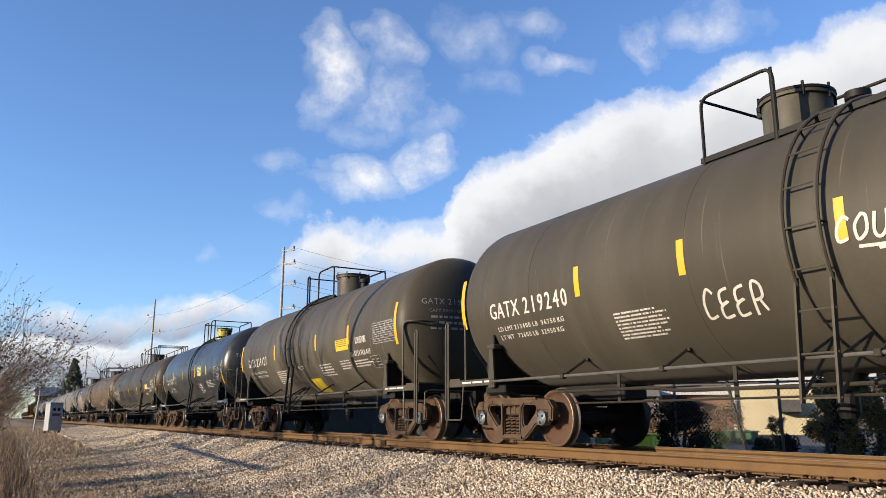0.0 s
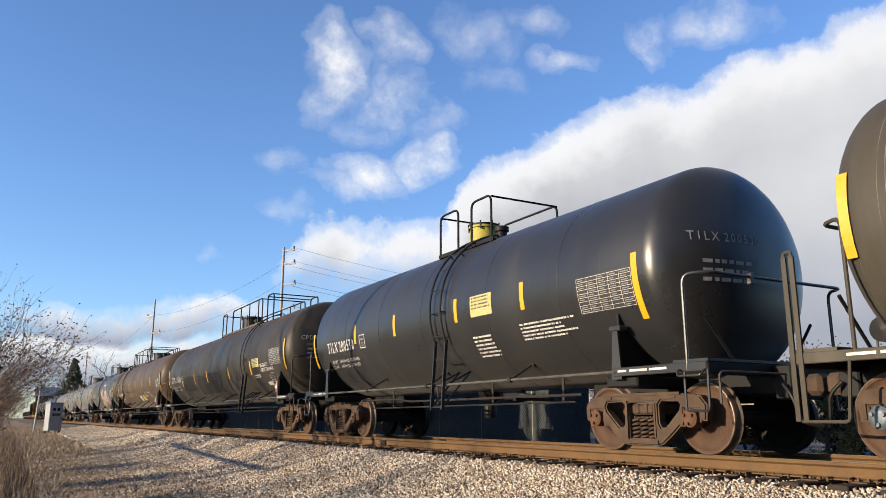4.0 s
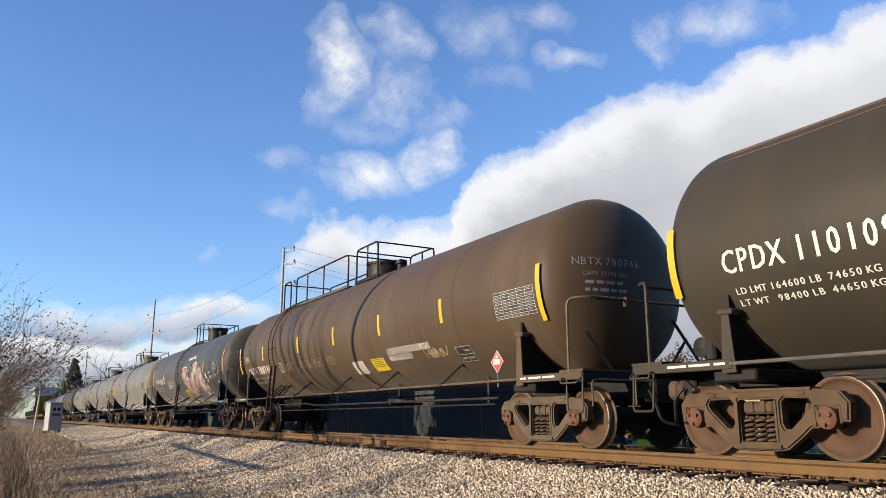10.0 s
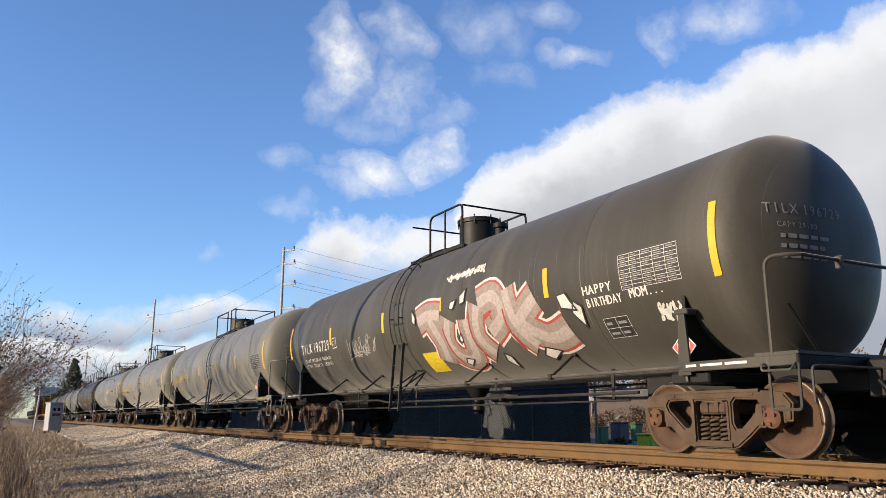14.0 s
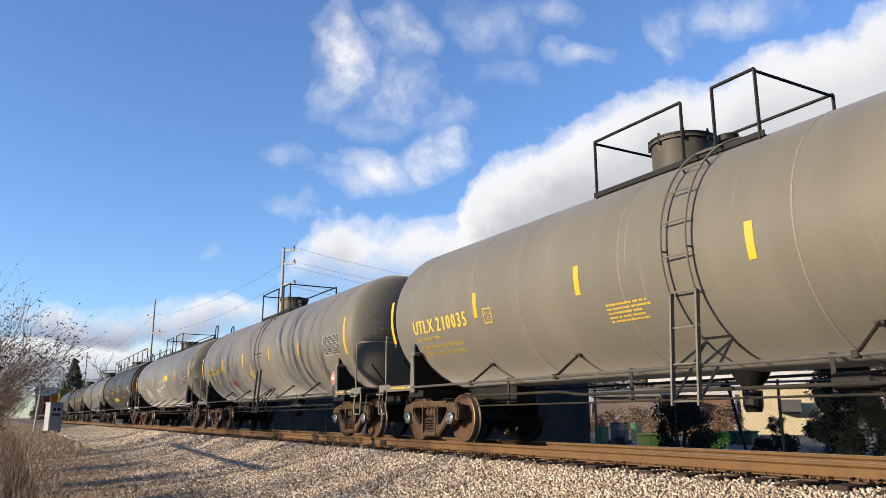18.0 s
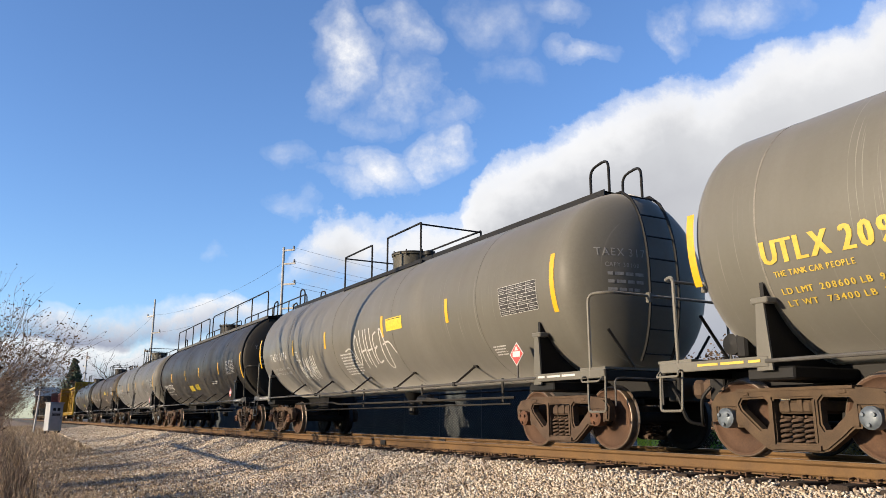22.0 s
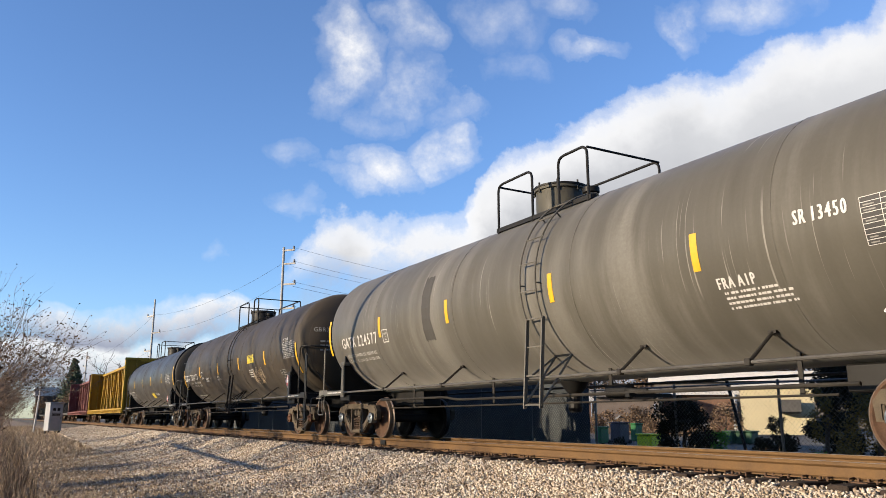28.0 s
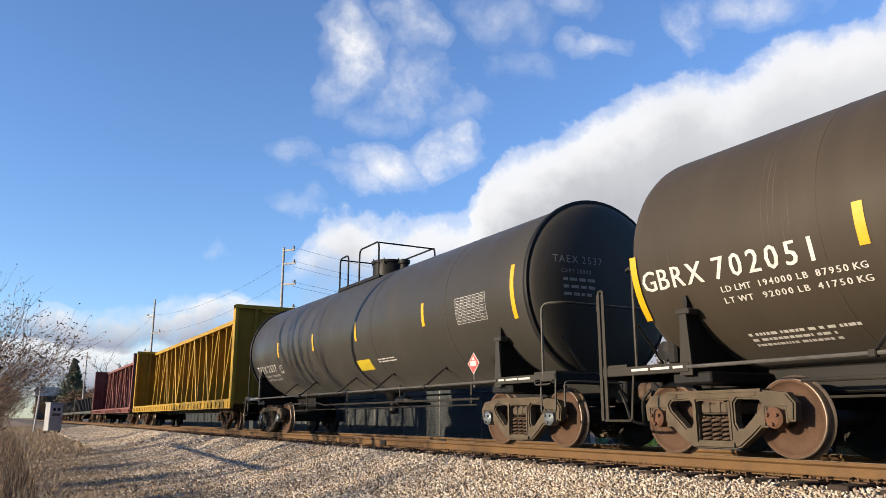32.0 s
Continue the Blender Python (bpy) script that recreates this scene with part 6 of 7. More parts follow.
    for x in posts:
        for sy in (-1, 1):
            part("guard_post", Geo().tube([(x, sy * y, zp - 0.08), (x, sy * y, zp + high)], 0.023, 6), mat, car)


def ragged_geo(R, zc, x0, p0, w, h, seed, lift=0.0055):
    """A patch of rolled-on paint with uneven edges."""
    g = Geo()
    nx, ny = 16, 6
    vs, fs = [], []
    for j in range(ny + 1):
        for i in range(nx + 1):
            u, v = w * i / nx, h * j / ny
            e = 0.07 if i in (0, nx) or j in (0, ny) else 0.0
            u += e * noise.noise(Vector((i * 0.9, j * 1.3, seed)))
            v += 0.9 * e * noise.noise(Vector((i * 0.7, j * 1.1, seed + 9.0)))
            vs += bend([(u, v)], R, zc, x0, p0, lift)
    for j in range(ny):
        for i in range(nx):
            a = j * (nx + 1) + i
            fs.append((a, a + 1, a + nx + 2, a + nx + 1))
    return g.add(vs, fs)


def top_set(x0, xa, xb, x1, high=0.88, square=False, posts=(), walk=None, dome=None, mat=None, bench=True):
    """Platform, rails and dome on top, as an extra of a car's table."""
    def build(car, c):
        R, zc = c["R"], c["zc"]
        zp = zc + 1.34
        m = mat or M["black"]
        if bench:
            for sy in (-1, 1):
                g = Geo()
                lo, hi = (0.46, 0.80)
                n = max(3, int((x1 - x0) / 0.07))
                for i in range(n):
                    x = x0 + (x1 - x0) * i / n
                    g.box(x, x + 0.028, min(sy * lo, sy * hi), max(sy * lo, sy * hi), zp, zp + 0.03)
                for yy in (lo, hi):
                    g.box(x0 - 0.06, x1 + 0.06, sy * yy - 0.012, sy * yy + 0.012, zp - 0.035, zp + 0.04)
                part("walkway", g, walk or m, car, "grated steel walkway")
                k = max(2, int((x1 - x0) / 0.9))
                for i in range(k + 1):
                    x = x0 + (x1 - x0) * i / k
                    zt = zc + math.sqrt(R * R - 0.74 ** 2)
                    part("walkway_bracket", Geo().box(x - 0.03, x + 0.03, sy * 0.74 - 0.03, sy * 0.74 + 0.03, zt - 0.06, zp), m, car)
        guard_set(car, c, x0, xa, xb, x1, zp, high, 0.80, m, square, posts)
        if dome:
            dx, dr, dh, dm = dome
            manway(car, dx, R, zc, dr, dh, dm)
    return build


def end_walk(x0, x1, rails, posts_every=1.7, ladder_front=True, guard=True, mat=None, plank=None):
    """A running board along the whole top, rails beside it and ladders that follow the heads down."""
    def build(car, c):
        R, zc, L, head = c["R"], c["zc"], c["L"], c.get("head", 0.62)
        m = mat or M["black"]
        zp = zc + R + (-0.05 if not guard else -0.10)
        yy = 0.50 if not guard else 0.70
        for sy in (-1, 1):
            g = Geo().box(x0, x1, min(sy * 0.26, sy * yy), max(sy * 0.26, sy * yy), zp, zp + 0.03)
            g.box(x0, x1, min(sy * yy, sy * (yy + 0.025)), max(sy * yy, sy * (yy + 0.025)), zp - 0.05, zp + 0.055)
            part("running_board", g, plank or m, car)
            n = int((x1 - x0) / 1.1)
            for i in range(n + 1):
                x = x0 + 0.1 + (x1 - x0 - 0.2) * i / n
                zt = zc + math.sqrt(max(0.1, R * R - (yy - 0.05) ** 2))
                part("board_bracket", Geo().box(x - 0.035, x + 0.035, sy * (yy - 0.05) - 0.02, sy * (yy - 0.05) + 0.02, zt - 0.16, zp), m, car)
            if guard:
                for a, b in rails:
                    part("guard_rail", Geo().tube(rounded([(a, sy * (yy + 0.02), zp), (a, sy * (yy + 0.02), zp + 0.95), (b, sy * (yy + 0.02), zp + 0.95), (b, sy * (yy + 0.02), zp)], 0.2), 0.024, 7), m, car)
                    k = max(1, int((b - a) / posts_every))
                    for i in range(1, k):
                        x = a + (b - a) * i / k
                        part("guard_post", Geo().tube([(x, sy * (yy + 0.02), zp), (x, sy * (yy + 0.02), zp + 0.95)], 0.026, 6), m, car)
        for x, s in ((x0 + 0.15, -1), (x1 - 0.15, 1)):
            for y in (-0.36, 0.36):
                part("grab_hoop", Geo().tube(rounded([(x - 0.35 * s, y, zp), (x - 0.35 * s, y, zp + 0.55), (x + 0.1 * s, y, zp + 0.62), (x + 0.1 * s, y, zp - 0.1)], 0.16), 0.024, 7), m, car)
        for s, xe in ((1, x1), (-1, x0)):
            part("board_end", Geo().box(min(xe, xe - 0.3 * s), max(xe, xe - 0.3 * s), -yy, yy, zp - 0.01, zp + 0.03), m, car)
            if ladder_front:
                hl = L / 2 - head
                def on_head(y, z):
                    sa = min(0.999, math.hypot(y, z) / R) ** (1 / 0.86)
                    return (s * (hl + head * math.sqrt(1 - sa * sa) + 0.10), y, zc + z)
                zs = [R * 0.965 - (R * 0.965 + 1.25) * i / 16 for i in range(17)]
                for y in (-0.30, 0.30):
                    part("end_ladder_rail", Geo().tube([(xe - 0.05 * s, y, zp)] + [on_head(y, z) for z in zs], 0.024, 6), m, car)
                for k in range(8):
                    z = R * 0.9 - (R * 0.9 + 1.15) * k / 7
                    part("end_ladder_rung", Geo().tube([on_head(-0.30, z), on_head(0.30, z)], 0.013, 6), m, car)
    return build


def head_words(lines, front=True):
    """Small writing on the near half of the leading head: the mark, and lines below it as bars."""
    def build(car, c):
        R, zc, L, head = c["R"], c["zc"], c["L"], c.get("head", 0.62)
        hl = L / 2 - head
        def on_head(y, zz):
            sa = min(0.999, math.hypot(y, zz) / R) ** (1 / 0.86)
            return (hl + head * math.sqrt(max(0.0, 1 - sa * sa)) + 0.008, y, zc + zz)
        z0 = lines[0][2]
        for i, (text, _, z, _, mat) in enumerate(lines):
            high = 0.12 if i == 0 else 0.065
            vs, fs, w = letters(text)
            y0 = -1.12 + (0.14 if i else 0.0)
            g = Geo().add([on_head(y0 + x * high * 0.95, z0 - 0.17 * i + v * high) for x, v in vs], fs)
            part("lettering", g, mat, car)
        g = Geo()
        rnd = random.Random(len(lines[0][0]) + int(L * 10))
        for r in range(3):
            z, y = z0 - 0.30 - 0.12 * r, -0.95
            end = -0.95 + rnd.uniform(0.45, 0.75)
            while y < end:
                w = rnd.uniform(0.06, 0.16)
                g.add([on_head(y, z), on_head(y + w, z), on_head(y + w, z + 0.05), on_head(y, z + 0.05)], [(0, 1, 2, 3)])
                y += w + 0.035
        tagged(part("stencil_block", g, lines[0][4], car), kind="stuff")
    return build


def rust_top(x0, x1, mat):
    """A rusty crown along the top of a shell."""
    def build(car, c):
        g = Geo()
        R, zc = c["R"], c["zc"]
        g = ragged_geo(R, zc, x0, 48, x1 - x0, radians(70) * R, 3.0, 0.004)
        part("rusty_crown", g, mat, car)
    return build




def piece(x, phi, w, h):
    """A large painted piece of swollen letter shapes: white halo, dark red edge, dusty pink fill with a pale core, and white shards round it."""
    ends = [[(0.03, 0.78), (0.11, 0.86), (0.20, 0.82)], [(0.12, 0.80), (0.17, 0.40), (0.15, 0.06)],
            [(0.25, 0.74), (0.22, 0.38), (0.27, 0.08), (0.35, 0.12), (0.37, 0.68)],
            [(0.45, 0.84), (0.42, 0.42), (0.47, 0.10)], [(0.46, 0.86), (0.55, 0.92), (0.59, 0.64), (0.50, 0.42)],
            [(0.62, 0.97), (0.65, 0.50), (0.71, 0.14)], [(0.66, 0.50), (0.77, 0.78)], [(0.68, 0.46), (0.79, 0.22), (0.89, 0.30)]]
    lines = [[(u * w, v * h) for u, v in ln] for ln in ends]
    def build(car, c):
        R, zc = c["R"], c["zc"]
        for i, (wide, mat) in enumerate(((0.66, M["tag_white"]), (0.57, M["tag_red"]), (0.48, M["tag_pink"]), (0.20, M["tag_pale"]))):
            part("painted_letters", stroke_geo(lines, wide, R, zc, x, phi, 0.007 + 0.0016 * i), mat, car)
        part("painted_outline", stroke_geo([[(0.205 * w, 0.62 * h), (0.215 * w, 0.25 * h), (0.24 * w, 0.0)], [(0.395 * w, 0.78 * h), (0.385 * w, 0.35 * h), (0.42 * w, 0.05 * h)], [(0.60 * w, 0.72 * h), (0.605 * w, 0.42 * h), (0.64 * w, 0.10 * h)], [(0.52 * w, 0.72 * h), (0.53 * w, 0.60 * h)]], 0.045, R, zc, x, phi, 0.0145), M["tag_red"], car)
        for u, v, s, a in ((0.0, 0.84, 0.22, 1.9), (0.29, 0.92, 0.20, 0.5), (0.36, 0.98, 0.24, 0.9), (0.90, 0.66, 0.32, -0.6), (0.95, 0.52, 0.30, -1.3), (0.52, 0.0, 0.26, -1.2), (0.74, 0.0, 0.32, 0.1), (0.28, 0.02, 0.22, 0.2), (0.31, 0.40, 0.14, 1.2)):
            p = Vector((u * w, v * h))
            d, n = Vector((math.cos(a), math.sin(a))), Vector((-math.sin(a), math.cos(a)))
            tip = [tuple(p + d * s), tuple(p + n * s * 0.42), tuple(p - d * s * 0.5), tuple(p - n * s * 0.42)]
            part("painted_shard", Geo().add(bend(tip, R, zc, x, phi, 0.016), [(0, 1, 2, 3)]), M["tag_white"], car)
            part("shard_outline", stroke_geo([[tip[i], tip[(i + 1) % 4]] for i in range(4)], 0.03, R, zc, x, phi, 0.018), M["tag_black"], car)
    return build


STROKES = {
    "C": [[(0.85, 0.85), (0.45, 1.0), (0.1, 0.6), (0.2, 0.1), (0.8, 0.15)]],
    "E": [[(0.8, 0.95), (0.25, 0.85), (0.2, 0.5), (0.7, 0.55), (0.15, 0.4), (0.2, 0.05), (0.85, 0.1)]],
    "P": [[(0.2, 0.0), (0.25, 0.95), (0.75, 0.9), (0.8, 0.55), (0.3, 0.45)], [(0.6, 0.45), (0.9, 0.1)]],
    "O": [[(0.5, 1.0), (0.1, 0.6), (0.3, 0.05), (0.8, 0.3), (0.75, 0.85), (0.45, 0.98)]],
    "U": [[(0.15, 0.95), (0.15, 0.2), (0.5, 0.0), (0.85, 0.3), (0.85, 0.95)]],
    "S": [[(0.85, 0.9), (0.4, 1.0), (0.2, 0.7), (0.75, 0.4), (0.6, 0.05), (0.1, 0.1)]],
    "H": [[(0.15, 1.1), (0.2, -0.1)], [(0.0, 0.45), (1.0, 0.5)], [(0.8, 1.1), (0.9, 0.0)]],
    "D": [[(0.2, 1.0), (0.3, 0.0), (0.9, -0.15), (1.0, 0.4), (0.5, 0.95), (0.1, 1.0)]],
    "A": [[(0.0, 0.0), (0.45, 1.1), (0.6, 0.5), (0.95, -0.1)], [(0.1, 0.35), (0.9, 0.4)]],
    "N": [[(0.1, 0.0), (0.2, 1.0), (0.7, 0.1), (0.85, 1.1)]],
    "T": [[(0.0, 0.9), (1.0, 1.0)], [(0.5, 1.0), (0.45, 0.0)]],
    "I": [[(0.4, 1.0), (0.45, 0.0)]],
    "R": [[(0.2, 0.0), (0.25, 0.95), (0.75, 0.85), (0.7, 0.5), (0.3, 0.45), (0.9, 0.0)]],
    "M": [[(0.0, 0.0), (0.2, 1.0), (0.5, 0.3), (0.75, 1.05), (1.0, 0.0)]],
    "W": [[(0.0, 1.0), (0.25, 0.0), (0.5, 0.7), (0.75, 0.0), (1.0, 1.0)]],
    "L": [[(0.2, 1.0), (0.15, 0.05), (0.85, 0.08)]],
    "K": [[(0.15, 1.0), (0.15, 0.0)], [(0.85, 0.95), (0.2, 0.5), (0.9, 0.0)]],
    "Y": [[(0.05, 1.0), (0.5, 0.5), (0.45, 0.0)], [(0.5, 0.5), (0.95, 1.0)]],
    "/": [[(-0.6, 0.55), (0.4, 0.6), (1.1, 0.25)]],
    "_": [[(0.0, -0.2), (1.0, -0.12)]],
}


def hand(text, x, phi, w, h, wide, mat, slant=0.2, underline=False):
    """Loose hand-drawn capitals in spray paint or paint pen."""
    def build(car, c):
        n = len(text)
        lines = []
        for i, ch in enumerate(text):
            if ch != " ":
                lines += [[((i + 0.05 + 0.9 * u) * w / n + v * slant * h, v * h) for u, v in ln] for ln in STROKES[ch]]
        if underline:
            lines += [[(0.25 * w, -0.22 * h), (0.6 * w, -0.30 * h), (0.95 * w, -0.22 * h)], [(0.45 * w, -0.40 * h), (0.9 * w, -0.36 * h)]]
        part("painted_tag", stroke_geo(lines, wide, c["R"], c["zc"], x, phi), mat, car)
    return build


M["yel_sheet"] = plain("yellow_sign_paint", (0.80, 0.62, 0.03), 0.5)
M["pale_sheet"] = plain("faded_yellow_sign", (0.66, 0.60, 0.24), 0.6)
M["white_sheet"] = plain("white_label", (0.62, 0.59, 0.53), 0.6)
M["dark_patch"] = tank_paint("fresh_dark_paint_patch", (0.017, 0.0155, 0.0135), (0.034, 0.031, 0.027), (0.02, 0.018, 0.015), 0.5, 0.7, 0.3)
M["grey_patch"] = tank_paint("grey_overpaint_patch", (0.075, 0.072, 0.066), (0.12, 0.115, 0.105), (0.06, 0.055, 0.05), 0.5, 0.3, 0.3)
M["tag_white"] = plain("white_spray_paint", (0.72, 0.71, 0.66), 0.6)
M["tag_cream"] = plain("cream_paint_pen", (0.48, 0.37, 0.245), 0.6)
M["tag_red"] = plain("red_spray_paint", (0.42, 0.06, 0.05), 0.6)
M["tag_pink"] = plain("dusty_pink_spray_paint", (0.32, 0.255, 0.222), 0.6)
M["tag_pale"] = plain("pale_pink_spray_paint", (0.46, 0.39, 0.36), 0.6)
M["tag_black"] = plain("black_spray_paint", (0.02, 0.02, 0.02), 0.6)
M["rusty_crown"] = tank_paint("rust_stained_dark_paint", (0.27, 0.135, 0.055), (0.16, 0.09, 0.05), (0.09, 0.066, 0.045), 0.7, 0.7, 0.7)
M["dome_yellow"] = dusty("yellow_dome_paint", (0.62, 0.55, 0.08), (0.40, 0.36, 0.10), 4.0, 0.6)
M["dome_grey"] = dusty("grey_green_dome_paint", (0.115, 0.11, 0.088), (0.06, 0.057, 0.046), 4.0, 0.6)
M["sign_ink"] = plain("black_sign_ink", (0.02, 0.02, 0.018), 0.6)
WHT, YS = M["white_sheet"], M["yel_sheet"]


def sign(x, p0, w, h, mat, rows=4, seed=5):
    """A coloured notice with dark unreadable lines on it."""
    def build(car, c):
        R, zc = c["R"], c["zc"]
        part("notice", patch_geo(R, zc, x, x + w, p0, p0 + math.degrees(h / R), 0.0055), mat, car)
        if rows:
            hh = h / (max(rows, 4) * 2.3 + 1.2)
            bars(car, R, zc, x + w * 0.07, p0 + math.degrees((h - 1.5 * hh) / R), w * 0.86, rows, hh, M["sign_ink"], 0.7, seed, "notice_text", 0.9)
    return build


def tag(seed, n, x, phi, w, h, wide, mat, slant=0.3):
    def build(car, c):
        part("painted_tag", stroke_geo(scrawl(seed, n, w, h, slant), wide, c["R"], c["zc"], x, phi), mat, car)
    return build


def patch(x, p0, w, h, mat, seed):
    def build(car, c):
        part("overpainted_patch", ragged_geo(c["R"], c["zc"], x, p0, w, h, seed), mat, car)
    return build


# head lettering: duller white than the flanks, the head's shade put into the colour
SHADE_WHITE = M["dullwhite"]
TANK = dict(R=1.51)

tank_car("tank_car", 85.79, dict(TANK, struts=(-3.45, -1.46, 1.3, 3.4), zc=2.47, tc=10.77, ladder_bar=0.026, corner_posts=True, L=13.25, paint=GREY, label="weathered grey tank car with white graffiti and yellow strips", cap=M["cap_blue"], cast=M["truck_rust"],
    strips=[(-6.2, -17.5, 16.5), (-3.01, -10.9, 5.8), (-1.01, -11.2, 5.7), (1.1, -10.5, 6.0), (3.3, -10.5, 6.5), (5.94, -18, 16)],
    words=[("GATX 219240", -5.33, -14.4, 0.3, {"width": 2.08, "bold": 0.008}), ("LD LMT 213400 LB  96750 KG", -5.21, -22.9, 0.085, {"width": 1.76}), ("LT WT   72600 LB  32950 KG", -5.21, -28.6, 0.085, {"width": 1.67})],
    bars=[(-2.4, -24.5, 0.97, 8, 0.035)], ladders=[0.72], seams=[-4.2, -0.95, 2.2],
    extras=[top_set(-1.12, 0.0, 1.45, 2.3, dome=(-0.25, 0.43, 0.57, M["dome_grey"]), posts=(-0.02,)), hand("CEEP", -0.87, -35, 0.90, 0.40, 0.036, M["tag_white"], 0.1), hand("COUSE", 1.0, -12, 0.95, 0.26, 0.034, M["tag_white"], 0.15, True)]))

tank_car("tank_car", 70.83, dict(TANK, struts=(-3.26, -1.0, 1.18, 3.27), zc=2.47, tc=10.78, ladder_bar=0.026, corner_posts=True, L=13.25, paint=tank_paint("streaked_grey_tank_paint", (0.080, 0.072, 0.056), (0.175, 0.158, 0.125), (0.049, 0.039, 0.028), 0.38, 0.65, 0.5), label="streaked grey tank car with yellow notices and strips", cap=M["cap_blue"], cast=M["truck_rust"],
    strips=[(-6.15, -18.1, 15.4), (-2.46, -10.6, 6.3), (1.11, -10.0, 6.2), (3.34, -10.4, 6.8), (5.94, -18.5, 16.0)],
    words=[("GATX 219127", -5.3, -14.5, 0.3, {"width": 2.02, "bold": 0.008}), ("LD LMT 213000 LB  96600 KG", -5.15, -23.8, 0.085, {"width": 1.66}), ("LT WT   73000 LB  33100 KG", -5.13, -29.1, 0.085, {"width": 1.65}), ("ULQ 50", -0.58, -26.3, 0.1, {"width": 0.46}), ("SOLUTION", 3.76, -11.5, 0.17, {"width": 0.6}), ("SR-8754 FRA AIP", 3.34, -22.2, 0.14, {"width": 1.19})],
    bars=[(-2.54, -25.9, 0.99, 7, 0.042), (1.1, -26.2, 1.01, 5, 0.049), (3.45, -27.5, 1.02, 3, 0.045), (2.55, -25.5, 0.69, 4, 0.043)],
    tables=[(4.78, -14.7, 1.09, 0.45), (4.41, -36.0, 0.47, 0.3, 2, 2)], ladders=[-0.92], seams=[-4.2, -0.45, 3.2],
    extras=[top_set(-1.66, -1.48, -0.70, 0.52, dome=(0.0, 0.46, 0.58, M["dome_grey"])), sign(-0.04, -59.8, 0.75, 0.55, YS, 0), sign(2.51, -14.9, 0.79, 0.27, YS, 4),
            head_words([("GATX 219127", -0.35, 0.35, 0.2, SHADE_WHITE), ("CAPY 20450 GAL", -0.2, 0.15, 0.1, SHADE_WHITE)])]))

tank_car("tank_car", 55.87, dict(TANK, struts=(-2.81, 0.0, 2.85), zc=2.47, tc=10.73, ladder_bar=0.026, L=13.25, paint=BLACK, label="glossy black tank car with a yellow dome and yellow strips", cast=M["truck_rust"], cap=M["cap_rust"],
    strips=[(-6.24, -28.6, 5.9), (-3.51, -11.4, 5.5), (-1.4, -11.8, 5.2), (1.18, -11.3, 5.2), (3.28, -11.9, 5.1), (5.85, -29.0, 5.4)],
    words=[("TILX 200530", -5.29, -15.9, 0.3, {"width": 1.66, "bold": 0.008}), ("LD LMT   194300 LBS  88150 KGS", -5.19, -26.4, 0.09, {"width": 1.69}), ("LT WT     68700 LBS  31150 KGS", -5.21, -31.5, 0.09, {"width": 1.64})],
    plates=[(-3.26, -16.0, 0.36, "C")], ladders=[0.58], tables=[(4.66, -20.8, 1.12, 0.5)], bars=[(1.61, -24.6, 0.74, 6, 0.049), (3.08, -21.4, 1.4, 5, 0.041)], seams=[-4.1, -2.2, -0.2, 2.2, 4.2],
    extras=[top_set(-0.62, 0.12, 0.64, 1.36, dome=(-0.15, 0.30, 0.53, M["dome_yellow"])), sign(1.7, -10.1, 0.69, 0.37, M["pale_sheet"], 4), head_words([("TILX 200530", 0.0, 0.25, 0.17, SHADE_WHITE)])]))

tank_car("tank_car", 38.05, dict(TANK, struts=(-5.82, -3.21, -0.66, 1.91, 4.2, 6.6), zc=2.48, tc=16.76, L=19.2, outlet=False, paint=tank_paint("rust_streaked_dark_tank_paint", (0.048, 0.0435, 0.035), (0.072, 0.058, 0.040), (0.052, 0.039, 0.027), 0.40, 0.4, 0.5), label="long dark grey tank car with rusty crown and painted-over patches", cast=M["truck"], cap=M["cap_rust"], head=0.72,
    strips=[(-9.09, -22.2, 10.9), (-5.98, -23.2, -7.6), (-3.38, -23.9, -6.6), (-1.07, -23.8, -5.9), (2.39, -23.7, -6.3), (5.31, -23.1, -5.9), (8.96, -23.5, 11.2)],
    words=[("CPDX 110109", -8.33, -15.2, 0.31, {"width": 2.05, "bold": 0.008}), ("LD LMT 164600 LB  74650 KG", -8.25, -25.0, 0.085, {"width": 1.7}), ("LT WT   98400 LB  44650 KG", -8.25, -30.5, 0.085, {"width": 1.7}), ("NON-ODORIZED", 6.42, -16.0, 0.13, {"width": 0.84}), ("LIQUEFIED PETROLEUM GAS", 6.4, -21.8, 0.13, {"width": 1.35})],
    plates=[(-5.96, -15.7, 0.32, "C")], tables=[(7.46, -15.3, 1.1, 0.48), (7.18, -36.3, 0.46, 0.3, 2, 2)], bars=[(5.56, -25.8, 0.73, 2, 0.044)], placards=[(8.1, -1.40, 1.38)], ladders=[4.72],
    extras=[top_set(-1.60, -1.0, 0.0, 4.1, dome=(-0.05, 0.39, 0.53, M["black"]), posts=(1.2, 2.4, 3.6), walk=M["pipe"]), top_set(4.7, 4.72, 4.74, 5.45, bench=False), patch(-5.81, -33.5, 2.25, 0.64, M["dark_patch"], 2.0), patch(-2.84, -43.0, 3.85, 0.86, M["dark_patch"], 6.0),
            sign(5.54, -14.6, 0.76, 0.28, M["pale_sheet"], 4), sign(6.64, -40.7, 0.45, 0.13, WHT, 0), rust_top(-8.6, 8.7, M["rusty_crown"]), head_words([("CPDX 110109", 0.0, 0.25, 0.17, SHADE_WHITE), ("CAPY 33740", 0.05, 0.05, 0.09, SHADE_WHITE)])]))

